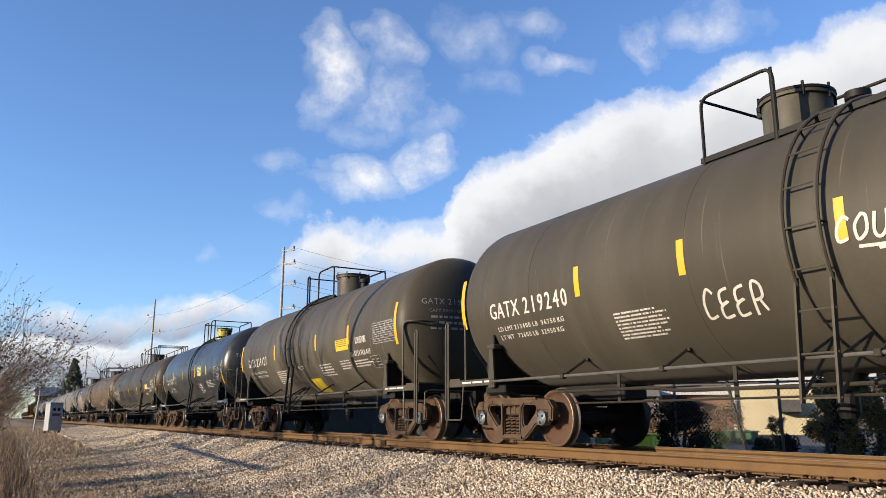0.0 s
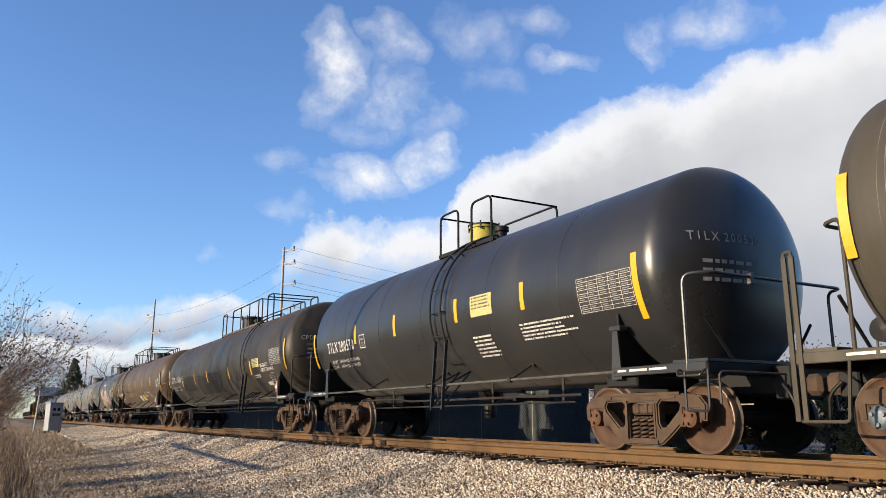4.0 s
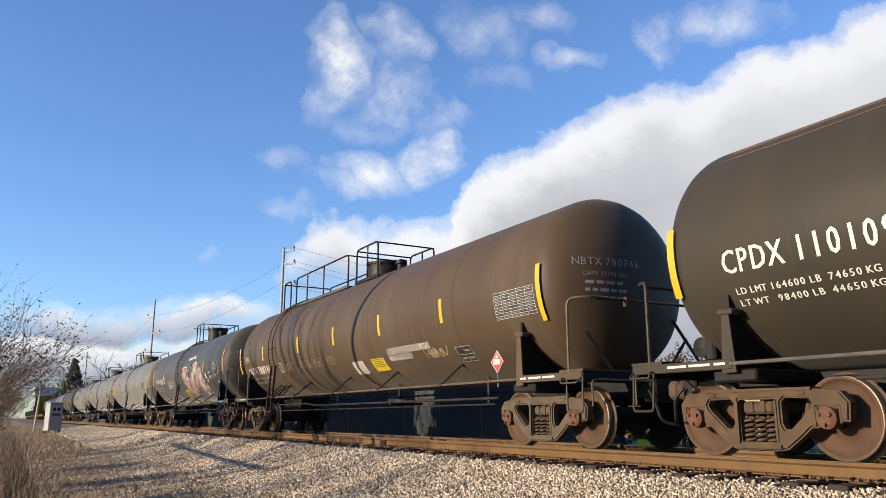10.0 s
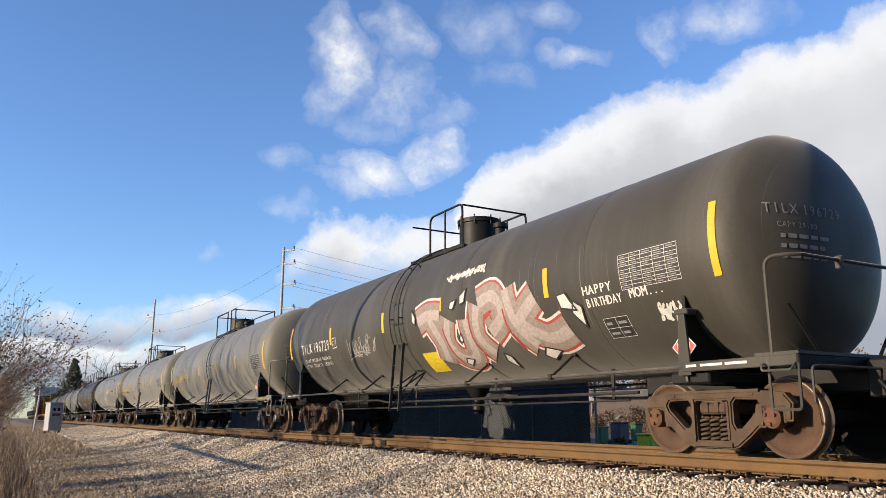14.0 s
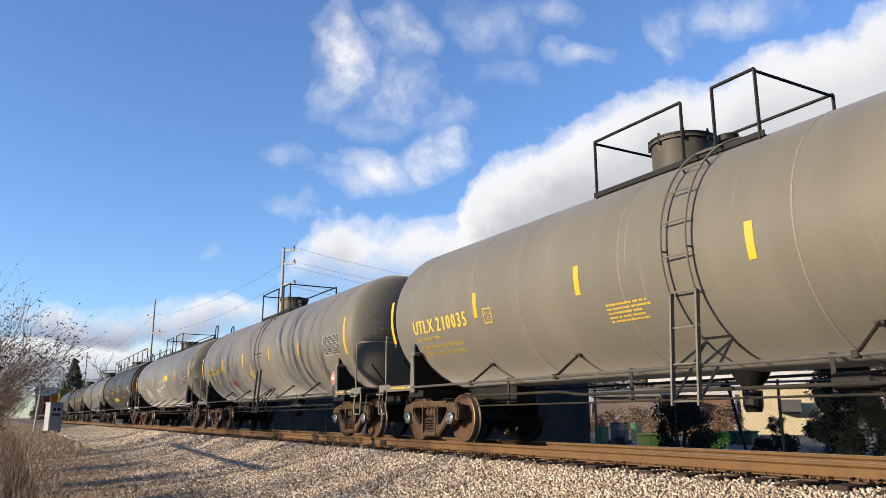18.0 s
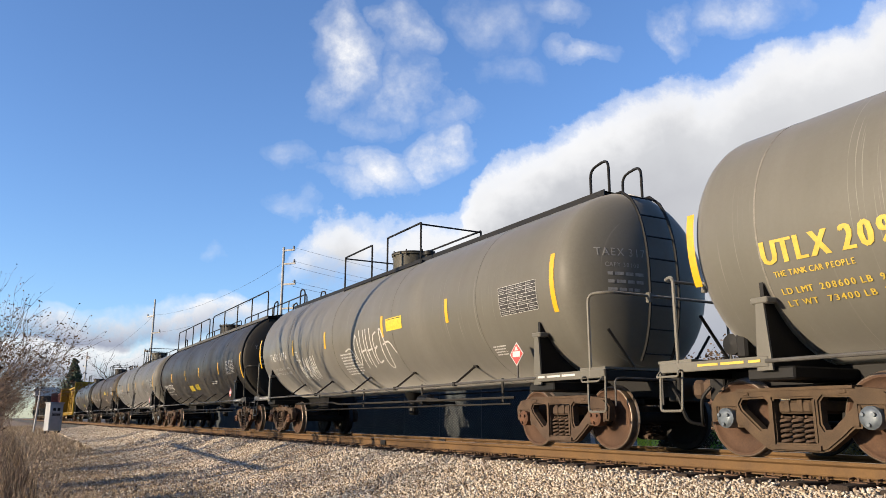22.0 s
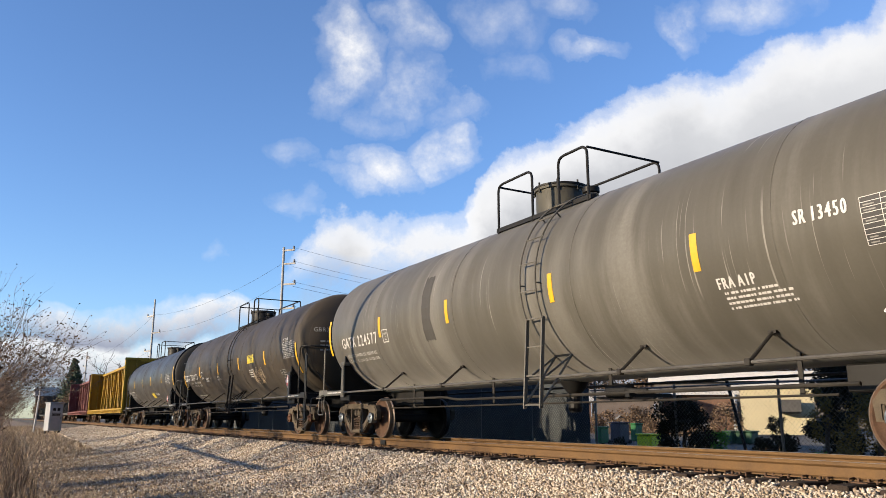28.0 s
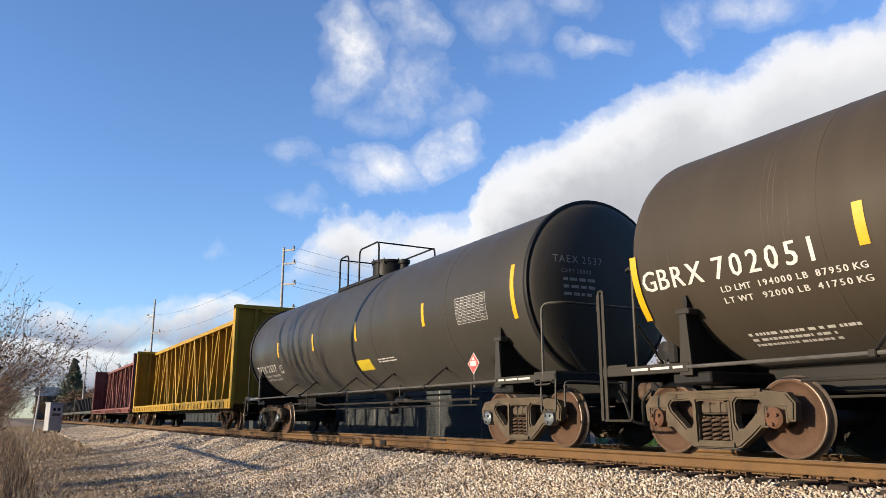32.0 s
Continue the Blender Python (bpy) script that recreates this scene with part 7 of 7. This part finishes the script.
tank_car("tank_car", 17.65, dict(TANK, struts=(-5.7, -3.0, -0.13, 2.56, 5.36), zc=2.60, tc=15.82, L=18.25, outlet=False, paint=BROWN, label="long brown tank car with painted words along the flank", cast=M["truck_grey"], cap=M["cap_rust"], trim=BROWN, rail_mat=dusty("brown_pipe", (0.16, 0.12, 0.09), (0.09, 0.065, 0.05), 4.0, 0.7), ladder_mat=dusty("brown_ladder_steel", (0.10, 0.07, 0.05), (0.05, 0.035, 0.026), 4.0, 0.7), head=0.72,
    strips=[(-8.91, -25.4, 8.6), (-6.22, -13.0, 4.2), (-2.85, -13.2, 4.0), (-0.14, -13.3, 3.8), (2.6, -13.4, 3.8), (5.41, -14.2, 3.3), (8.52, -25.7, 9.0)],
    words=[("NBTX", -8.05, -28.4, 0.24, {"width": 0.91}), ("780746", -7.0, -29.6, 0.3, {"bold": 0.02, "width": 1.29}), ("LD LMT 162900 LB  73900 KG", -7.99, -36.6, 0.08, {"width": 2.07}), ("LT WT  100100 LB  45400 KG", -8.01, -42.8, 0.08, {"width": 1.95}), ("LIQUEFIED PETROLEUM GAS", 2.7, -31.1, 0.16, {"width": 1.96}), ("NON-ODORIZED", 2.69, -37.2, 0.14, {"width": 1.07})],
    plates=[(-4.77, -30.8, 0.33, "C")], ladders=[-5.1], tables=[(7.26, -20.1, 1.13, 0.45), (5.54, -46.5, 0.52, 0.34, 2, 2)], placards=[(7.22, -1.42, 1.38)],
    extras=[top_set(-6.4, -5.75, -5.2, -0.93, posts=(-4.2, -2.8), walk=M["pipe"]), top_set(-0.36, -0.355, -0.35, 0.98, posts=(0.33,), dome=(-0.2, 0.51, 0.40, M["black"])), sign(0.58, -46.7, 0.66, 0.37, WHT, 0), sign(1.68, -45.8, 0.7, 0.35, YS, 5), hand("EAST COAST WALKERS", -4.1, -32, 2.9, 0.25, 0.013, M["tag_cream"], 0.1), hand("YOU", -0.95, -31.5, 0.55, 0.23, 0.012, M["tag_cream"], 0.1),
            tag(22, 3, 4.4, -40, 0.8, 0.25, 0.02, M["tag_cream"]), head_words([("NBTX 780746", -0.1, 0.2, 0.17, SHADE_WHITE), ("CAPY 33728 GAL", 0.1, 0.02, 0.08, SHADE_WHITE)]), tag(23, 4, -8.2, -12, 0.5, 0.2, 0.02, M["tag_cream"])]))

tank_car("tank_car", -1.39, dict(TANK, struts=(-4.74, -2.6, 1.94, 4.37), zc=2.56, tc=13.99, L=16.45, paint=tank_paint("dark_olive_grey_tank_paint", (0.068, 0.064, 0.054), (0.14, 0.133, 0.118), (0.041, 0.036, 0.028), 0.36, 0.6, 0.45, sheen=0.2), label="dark grey tank car with a large pink graffiti piece", cast=M["truck_rust"], cap=M["cap_rust"],
    strips=[(-7.77, -17.7, 16.7), (-4.66, -10.7, 5.4), (-1.54, -10.5, 6.1), (1.04, -4.2, 5.9), (4.35, -11.2, 6.2), (7.6, -18.1, 16.8)],
    words=[("TILX 196729", -6.84, -15.1, 0.3, {"width": 2.05, "bold": 0.008}), ("LD LMT  207300 LB  94030 KG", -6.76, -24.4, 0.1, {"width": 1.9}), ("LT WT   79000 LB  35830 KG", -6.77, -30.1, 0.1, {"width": 1.9}), ("HAPPY", 5.19, -14.5, 0.14, {"width": 0.6}), ("BIRTHDAY", 5.22, -21.5, 0.14, {"width": 0.72}), ("MOM...", 6.1, -20.5, 0.14, {"width": 0.62})],
    plates=[(-4.55, -14.5, 0.3, "C")], ladders=[-0.78], tables=[(5.99, -15.8, 1.06, 0.47), (5.43, -41.2, 0.48, 0.32, 2, 2)], placards=[(6.98, -1.42, 1.31)],
    extras=[top_set(-1.5, -1.42, -0.65, 0.72, dome=(0.1, 0.43, 0.58, M["black"]), posts=(0.0,)), piece(-0.05, -46, 5.3, 1.25), tag(32, 7, 1.25, 16, 1.3, 0.16, 0.03, M["tag_white"]), sign(-0.11, -52, 0.63, 0.5, YS, 0), tag(33, 5, -3.7, -28, 1.7, 0.5, 0.025, M["dullwhite"]), tag(34, 3, 6.5, -36, 0.4, 0.28, 0.03, M["tag_white"]),
            head_words([("TILX 196729", 0.0, 0.25, 0.17, SHADE_WHITE), ("CAPY 29180", 0.05, 0.07, 0.08, SHADE_WHITE)])]))

YINK = M["stencil_yellow"]
for _x, _num, _bars in ((-19.49, "UTLX 210035", True), (-37.55, "UTLX 209629", False)):
    tank_car("tank_car", _x, dict(TANK, zc=2.55, tc=13.95, L=16.4, paint=OLIVE, label="olive grey tank car with yellow stencilled lettering", cast=M["truck"], cap=M["cap_blue"], ink=YINK, stripe=YINK, seam_mat=M["seam_pale"], table_ink=M["white"],
        trim=OLIVE,
        strips=[(-7.83, -21.1, 13.1), (-4.5, -13.7, 3.0), (-1.69, -13.2, 3.1), (1.34, -13.6, 2.9), (4.15, -14.0, 3.2), (7.52, -21.6, 13.3)],
        words=[(_num, -6.87, -17.4, 0.3, {"bold": 0.017, "width": 2.05}), ("THE TANK CAR PEOPLE", -6.79, -23.1, 0.07, {"width": 0.93})] + ([("LD LMT  208100 LB  93450 KG", -6.78, -30.0, 0.08, {"width": 1.6}), ("LT WT   79900 LB  36250 KG", -6.77, -35.6, 0.08, {"width": 1.6})] if _bars else [("LD LMT  208600 LB  94600 KG", -6.78, -31.0, 0.08, {"width": 1.6}), ("LT WT   73400 LB  33300 KG", -6.77, -36.6, 0.08, {"width": 1.6})]),
        plates=[(-4.25, -18.5, 0.3, "C")], ladders=[0.3], tables=[(6.08, -19.6, 1.05, 0.47, 4, 8)], placards=[(6.69, -1.42, 1.43)], bars=[(-1.19, -22.4, 0.85, 5, 0.04), (5.33, -39.2, 0.3, 4, 0.045)], seams=[-6.9, -4.6, -3.2, -0.8, 1.9, 3.6, 5.9, 7.0],
        # yellow head mark darker than the flank's, with the shade in its colour
        extras=[top_set(-1.95, -0.15, 0.40, 1.08, square=True, dome=(-0.88, 0.46, 0.53, M["dome_grey"])), head_words([(_num, -0.15, 0.3, 0.19, plain("shaded_yellow_stencil", (0.33, 0.25, 0.07), 0.7)), ("CAPY 30150", 0.05, 0.1, 0.08, SHADE_WHITE)])] + ([] if _bars else [tag(41, 3, -3.7, -40, 0.6, 0.28, 0.02, M["tag_red"])])))

tank_car("tank_car", -55.57, dict(TANK, struts=(-4.96, -2.8, -0.32, 1.96, 4.42), zc=2.55, tc=13.87, L=16.35, paint=tank_paint("smooth_olive_grey_tank_paint", (0.165, 0.157, 0.132), (0.25, 0.24, 0.21), (0.11, 0.098, 0.075), 0.30, 0.35, 0.35, sheen=0.3), label="olive grey tank car with running boards on top and white graffiti", cast=M["truck_rust"], cap=M["cap_rust"],
    strips=[(-7.94, -20.5, 14.1), (-4.7, -13.1, 3.4), (-2.16, -13.3, 3.0), (1.32, -13.5, 3.9), (4.18, -13.0, 4.1), (7.43, -20.1, 14.6)],
    words=[("TAEX 3176", -6.83, -15.8, 0.26, {"width": 1.52}), ("LD LMT 203800 LB 92440 KG", -6.77, -27.0, 0.08, {"width": 1.5}), ("LT WT  82200 LB 37290 KG", -6.77, -32.5, 0.08, {"width": 1.5})], plates=[(-4.59, -19.3, 0.3, "C")], tables=[(5.97, -16.2, 1.05, 0.47, 4, 8)], placards=[(6.34, -1.42, 1.47)], bars=[(-1.28, -23, 1.0, 8, 0.05), (5.37, -36.2, 0.4, 4, 0.036)],
    extras=[top_set(-2.6, -0.83, 0.08, 1.82, square=True, high=0.88, dome=(-0.13, 0.49, 0.43, M["dome_grey"])), end_walk(-7.6, 7.6, [], guard=False), sign(1.53, -9.6, 0.77, 0.27, YS, 1), hand("SAMNH", -4.4, -40, 1.25, 0.55, 0.04, M["tag_white"], 0.05), hand("NNANN", -4.3, -44, 1.2, 0.45, 0.03, M["tag_white"], -0.3), hand("/OHHED/", -0.75, -36, 2.5, 0.78, 0.04, M["tag_white"], 0.05),
            head_words([("TAEX 3176", 0.0, 0.3, 0.2, SHADE_WHITE), ("CAPY 30100", 0.05, 0.1, 0.08, SHADE_WHITE)])]))

tank_car("tank_car", -73.54, dict(TANK, struts=(-4.85, -2.6, -0.5, 2.1, 4.35), zc=2.56, tc=13.8, L=16.3, head=0.28, paint=DARK, label="dark grey tank car with railed running boards along its top", cast=M["truck_rust"], cap=M["cap_rust"], collars=(-7.86, 7.86), collar_mat=M["black"], trim=DARK,
    strips=[(-8.0, -28.5, 4.4), (-4.98, -16.7, 0.4), (-1.8, -16.6, -0.1), (0.98, -16.7, -0.4), (4.35, -17.2, -0.2), (7.56, -28.6, 6.8)],
    words=[("TAEX 3775", -7.13, -27.9, 0.26, {"width": 1.88}), ("LD LMT 186100 LB 84400 KG", -6.94, -35.0, 0.08, {"width": 1.7}), ("LT WT  99900 LB 45300 KG", -6.94, -40.5, 0.08, {"width": 1.7})], plates=[(-5.19, -29.7, 0.28, "C")], tables=[(5.55, -19.2, 1.12, 0.46)], placards=[(6.2, -1.42, 1.36)], bars=[(2.93, -27.7, 1.08, 2, 0.049)],
    extras=[end_walk(-8.1, 8.05, [(-8.05, -0.97), (-0.34, 8.0)], plank=M["pipe"]), sign(-1.43, -38.2, 0.72, 0.28, YS, 0), sign(-0.3, -37.0, 0.72, 0.27, YS, 3), (lambda car, c: manway(car, 0.4, c["R"], c["zc"], 0.55, 0.42, M["black"])), head_words([("TAEX 3775", 0.3, 0.25, 0.2, SHADE_WHITE)])]))

tank_car("tank_car", -91.58, dict(TANK, struts=(-4.65, -2.1, 2.74, 4.8), zc=2.57, tc=14.06, L=16.5, paint=PALE, label="pale grey tank car streaked with white runs", cast=M["truck_grey"], cap=M["cap_blue"], trim=PALE,
    strips=[(-7.82, -22.4, 11.4), (-4.86, -14.0, 3.0), (-1.87, -14.1, 2.7), (1.33, -14.9, 2.1), (4.18, -14.8, 3.0), (7.43, -22.2, 12.4)],
    words=[("GATX 224577", -7.04, -17.9, 0.29, {"width": 2.0, "bold": 0.008}), ("LD LMT  194800 LB  88350 KG", -6.92, -26.9, 0.08, {"width": 1.67}), ("LT WT   91200 LB  41350 KG", -6.93, -32.2, 0.08, {"width": 1.7}), ("SR 13450", 5.54, -4.5, 0.17, {"width": 0.62}), ("FRA AIP", 4.4, -24.8, 0.15, {"width": 0.54})],
    plates=[(-4.73, -18.7, 0.33, "C")], ladders=[0.89], tables=[(6.29, -18.4, 1.04, 0.48)], placards=[(6.53, -1.42, 1.45)], bars=[(4.46, -27.6, 0.93, 4, 0.042), (7.09, -30.9, 0.4, 5, 0.036)],
    extras=[top_set(-1.08, 0.0, 0.75, 1.5, dome=(-0.2, 0.46, 0.55, M["dome_grey"])), patch(-2.85, -24, 0.36, 1.3, M["grey_patch"], 4.0), head_words([("GATX 224577", -0.2, 0.3, 0.19, SHADE_WHITE), ("CAPY 26450", 0.0, 0.1, 0.08, SHADE_WHITE)])]))

tank_car("tank_car", -109.74, dict(TANK, struts=(-4.73, -2.3, 2.15, 4.57), zc=2.56, tc=14.12, corner_posts=True, L=16.55, paint=UMBER, label="brown-grey tank car with white stencils and a yellow notice", cast=M["truck_grey"], cap=M["cap_rust"], trim=DARK,
    strips=[(-7.81, -34.2, -0.8), (-4.69, -17.3, -0.7), (-1.57, -17.6, -1.0), (1.48, -17.7, -1.1), (4.59, -17.4, -0.6), (7.66, -34.2, -0.1)],
    words=[("GBRX 702051", -7.69, -19.5, 0.3, {"width": 2.53, "bold": 0.008}), ("LD LMT  194000 LB  87950 KG", -6.52, -25.8, 0.08, {"width": 1.79}), ("LT WT   92000 LB  41750 KG", -6.53, -31.2, 0.08, {"width": 1.8}), ("THERMAL PROTECTION", -3.85, -21.9, 0.07, {"width": 0.79}), ("SYSTEM EQUIPPED", -3.85, -25.6, 0.07, {"width": 0.63}), ("VENT TANK", -1.89, -22.4, 0.07, {"width": 0.4}), ("WHEN UNLOADING", -1.9, -25.8, 0.07, {"width": 0.6}), ("DOT 117J100W", 6.49, 5.0, 0.09, {"width": 0.45})],
    plates=[(-4.4, -19.5, 0.33, "C")], ladders=[0.59], tables=[(6.49, -14.3, 1.05, 0.47), (5.89, -39.2, 0.47, 0.33, 2, 2)], placards=[(6.83, -1.42, 1.51)], bars=[(2.65, -20.9, 0.66, 4, 0.049), (-6.49, -50.0, 1.41, 3, 0.06)],
    extras=[top_set(-1.38, -0.05, 0.65, 1.22, dome=(-0.85, 0.45, 0.50, M["black"])), sign(2.64, -11.4, 0.75, 0.27, YS, 3), tag(61, 6, 2.97, -40, 1.2, 0.6, 0.02, M["tag_cream"]), head_words([("GBRX 702051", -0.1, 0.3, 0.19, SHADE_WHITE)])]))

tank_car("tank_car", -127.82, dict(TANK, struts=(-4.6, -2.95, -0.14, 1.98, 4.35), zc=2.58, tc=13.84, L=16.3, head=0.28, paint=tank_paint("smooth_dark_grey_tank_paint", (0.058, 0.055, 0.048), (0.095, 0.09, 0.08), (0.042, 0.038, 0.032), 0.3, 0.2, 0.3), label="dark grey tank car with black collars at its ends", cast=M["truck_grey"], cap=M["cap_blue"], collars=(-7.86, 7.86), collar_mat=M["black"],
    strips=[(-7.9, -20, 14), (-4.99, -13.3, 3.8), (-1.98, -13.8, 3.5), (0.92, -13.3, 4.1), (4.32, -13.1, 4.3), (7.45, -20.5, 14.1)],
    words=[("TAEX 2537", -7.36, -28.5, 0.26, {"width": 1.9}), ("LD LMT 186300 LB 84500 KG", -7.17, -35.0, 0.08, {"width": 1.8}), ("LT WT  99700 LB 45200 KG", -7.17, -40.0, 0.08, {"width": 1.8})], plates=[(-5.12, -31.2, 0.28, "C")], tables=[(5.61, -17.0, 1.02, 0.47)], placards=[(6.1, -1.42, 1.4)], bars=[(1.74, -33.6, 1.11, 2, 0.041)],
    extras=[top_set(-1.9, -1.3, -0.55, 0.66, dome=(-0.35, 0.46, 0.43, M["black"])), sign(0.55, -42.1, 0.76, 0.29, YS, 0), head_words([("TAEX 2537", 0.0, 0.35, 0.2, SHADE_WHITE), ("CAPY 28000", 0.05, 0.1, 0.08, SHADE_WHITE)])]))


# ---------------------------------------------------------------- centre-beam flat cars and the stake car behind the tank cars
def beam_car(centre, length, paint, label, trim):
    car = thing("centre_beam_car", None, None, label, "freight car", at=Matrix.Translation((centre, 0, 0)), group="lumber cars of the train")
    ROLLING.append((car, centre))
    h, L = 4.55, length - 1.1
    tc = L - 4.6
    for sg in (1, -1):
        truck(car, sg * tc / 2, M["truck"], M["cap_rust"])
        part("coupler", Geo().box(sg * (length / 2 - 0.6) - 0.6, sg * (length / 2 - 0.6) + 0.6, -0.12, 0.12, 0.74, 0.96, 0.04), M["truck_rust"], car)
        x = sg * (L / 2 - 0.12)
        part("bulkhead", Geo().box(x - 0.06, x + 0.06, -1.42, 1.42, 1.05, h - 0.12), paint, car)
        for y in (-1.42, -0.7, 0.7, 1.42):
            part("bulkhead_post", Geo().box(x - 0.16, x + 0.16, y - 0.06, y + 0.06, 0.95, h), trim if abs(y) > 1 else paint, car)
        part("bulkhead_cap", Geo().box(x - 0.17, x + 0.17, -1.48, 1.48, h - 0.12, h + 0.02), trim, car)
    part("deck", Geo().box(-L / 2, L / 2, -1.40, 1.40, 0.98, 1.10), paint, car)
    for sy in (-1, 1):
        part("side_sill", Geo().box(-L / 2, L / 2, sy * 1.44 - 0.05, sy * 1.44 + 0.05, 0.80, 1.14), trim, car)
    part("centre_sill", Geo().box(-L / 2, L / 2, -0.28, 0.28, 0.70, 0.98), M["black"], car)
    part("top_chord", Geo().box(-L / 2, L / 2, -0.48, 0.48, h - 0.22, h - 0.05), trim, car)
    n = 19
    for i in range(n):
        x = -L / 2 + L * (i + 0.5) / n
        part("beam_post", Geo().box(x - 0.06, x + 0.06, -0.40, 0.40, 1.10, h - 0.2), paint, car)
    rnd = random.Random(int(abs(centre)))
    for i in range(0, n - 1):
        x, x2 = -L / 2 + L * (i + 0.5) / n, -L / 2 + L * (i + 1.5) / n
        if i % 3 != 1:
            x, x2 = (x2, x) if i % 2 else (x, x2)
            for sy in (-1, 1):
                part("beam_brace", Geo().tube([(x, sy * 0.42, 1.15), (x2, sy * 0.42, h - 0.25)], 0.045, 6), trim, car)
    part("centre_panel", Geo().box(-L / 2 + 0.2, L / 2 - 0.2, -0.03, 0.03, 2.2, h - 0.2), paint, car)
    for i in range(n * 2):
        x = -L / 2 + L * (i + 0.5) / (n * 2)
        part("stake_pocket", Geo().box(x - 0.07, x + 0.07, -1.53, -1.49, 0.84, 1.05, 0.01), trim, car)
    return car


YPAINT = tank_paint("weathered_yellow_car_paint", (0.40, 0.225, 0.016), (0.25, 0.14, 0.03), (0.13, 0.07, 0.025), 0.6, 0.7, 0.5)
YTRIM = dusty("bright_yellow_car_paint", (0.58, 0.36, 0.02), (0.34, 0.20, 0.03), 2.0, 0.55)
RPAINT = tank_paint("faded_maroon_car_paint", (0.20, 0.062, 0.058), (0.28, 0.14, 0.12), (0.10, 0.04, 0.035), 0.7, 0.5, 0.4)
RTRIM = dusty("faded_red_car_paint", (0.30, 0.12, 0.105), (0.16, 0.06, 0.05), 2.0, 0.7)
beam_car(-150.1, 24.9, YPAINT, "weathered yellow centre-beam lumber flat car, empty", YTRIM)
beam_car(-175.3, 24.9, RPAINT, "faded maroon centre-beam lumber flat car, empty", RTRIM)


def stake_car(centre, length):
    car = thing("stake_flat_car", None, None, "low flat car with dark upright stakes along its deck", "freight car", at=Matrix.Translation((centre, 0, 0)), group="flat cars of the train")
    ROLLING.append((car, centre))
    L = length - 1.1
    for sg in (1, -1):
        truck(car, sg * (L / 2 - 2.2), M["truck"], M["cap_rust"])
        part("coupler", Geo().box(sg * (length / 2 - 0.6) - 0.6, sg * (length / 2 - 0.6) + 0.6, -0.12, 0.12, 0.74, 0.96, 0.04), M["truck_rust"], car)
        part("end_bulkhead", Geo().box(sg * L / 2 - 0.08, sg * L / 2 + 0.08, -1.4, 1.4, 1.05, 2.5, 0.02), M["dome_grey"], car)
    part("deck", Geo().box(-L / 2, L / 2, -1.42, 1.42, 0.85, 1.10, 0.02), M["dome_grey"], car)
    for i in range(12):
        x = -L / 2 + L * (i + 0.5) / 12
        for sy in (-1, 1):
            part("stake", Geo().box(x - 0.08, x + 0.08, sy * 1.38 - 0.06, sy * 1.38 + 0.06, 1.10, 2.35, 0.01), M["black"], car)
    return car


for _x in (-198.5, -219.0, -239.5, -260.0):
    stake_car(_x, 20.3)


# ---------------------------------------------------------------- the motion of the train
def motions():
    times = [float(t) for t in range(0, 33)]
    for car, place in ROLLING:
        walk(car, [(t, Matrix.Translation((place + run(t), 0, 0))) for t in times])
    walk(clouds, [(t, Matrix.Translation(DRIFT * (t / 32.0)) @ CLOUD_REST) for t in (0.0, 8.0, 16.0, 24.0, 32.0)])
    fine = [k / 15.0 for k in range(0, 481)]
    spins = [run(t) / RW for t in fine]
    turns = [Matrix.Rotation(a, 4, "Y") for a in spins]
    for ws, x in TURNING:
        at = Matrix.Translation((x, 0, RW))
        walk(ws, [(t, at @ q) for t, q in zip(fine, turns)])


motions()
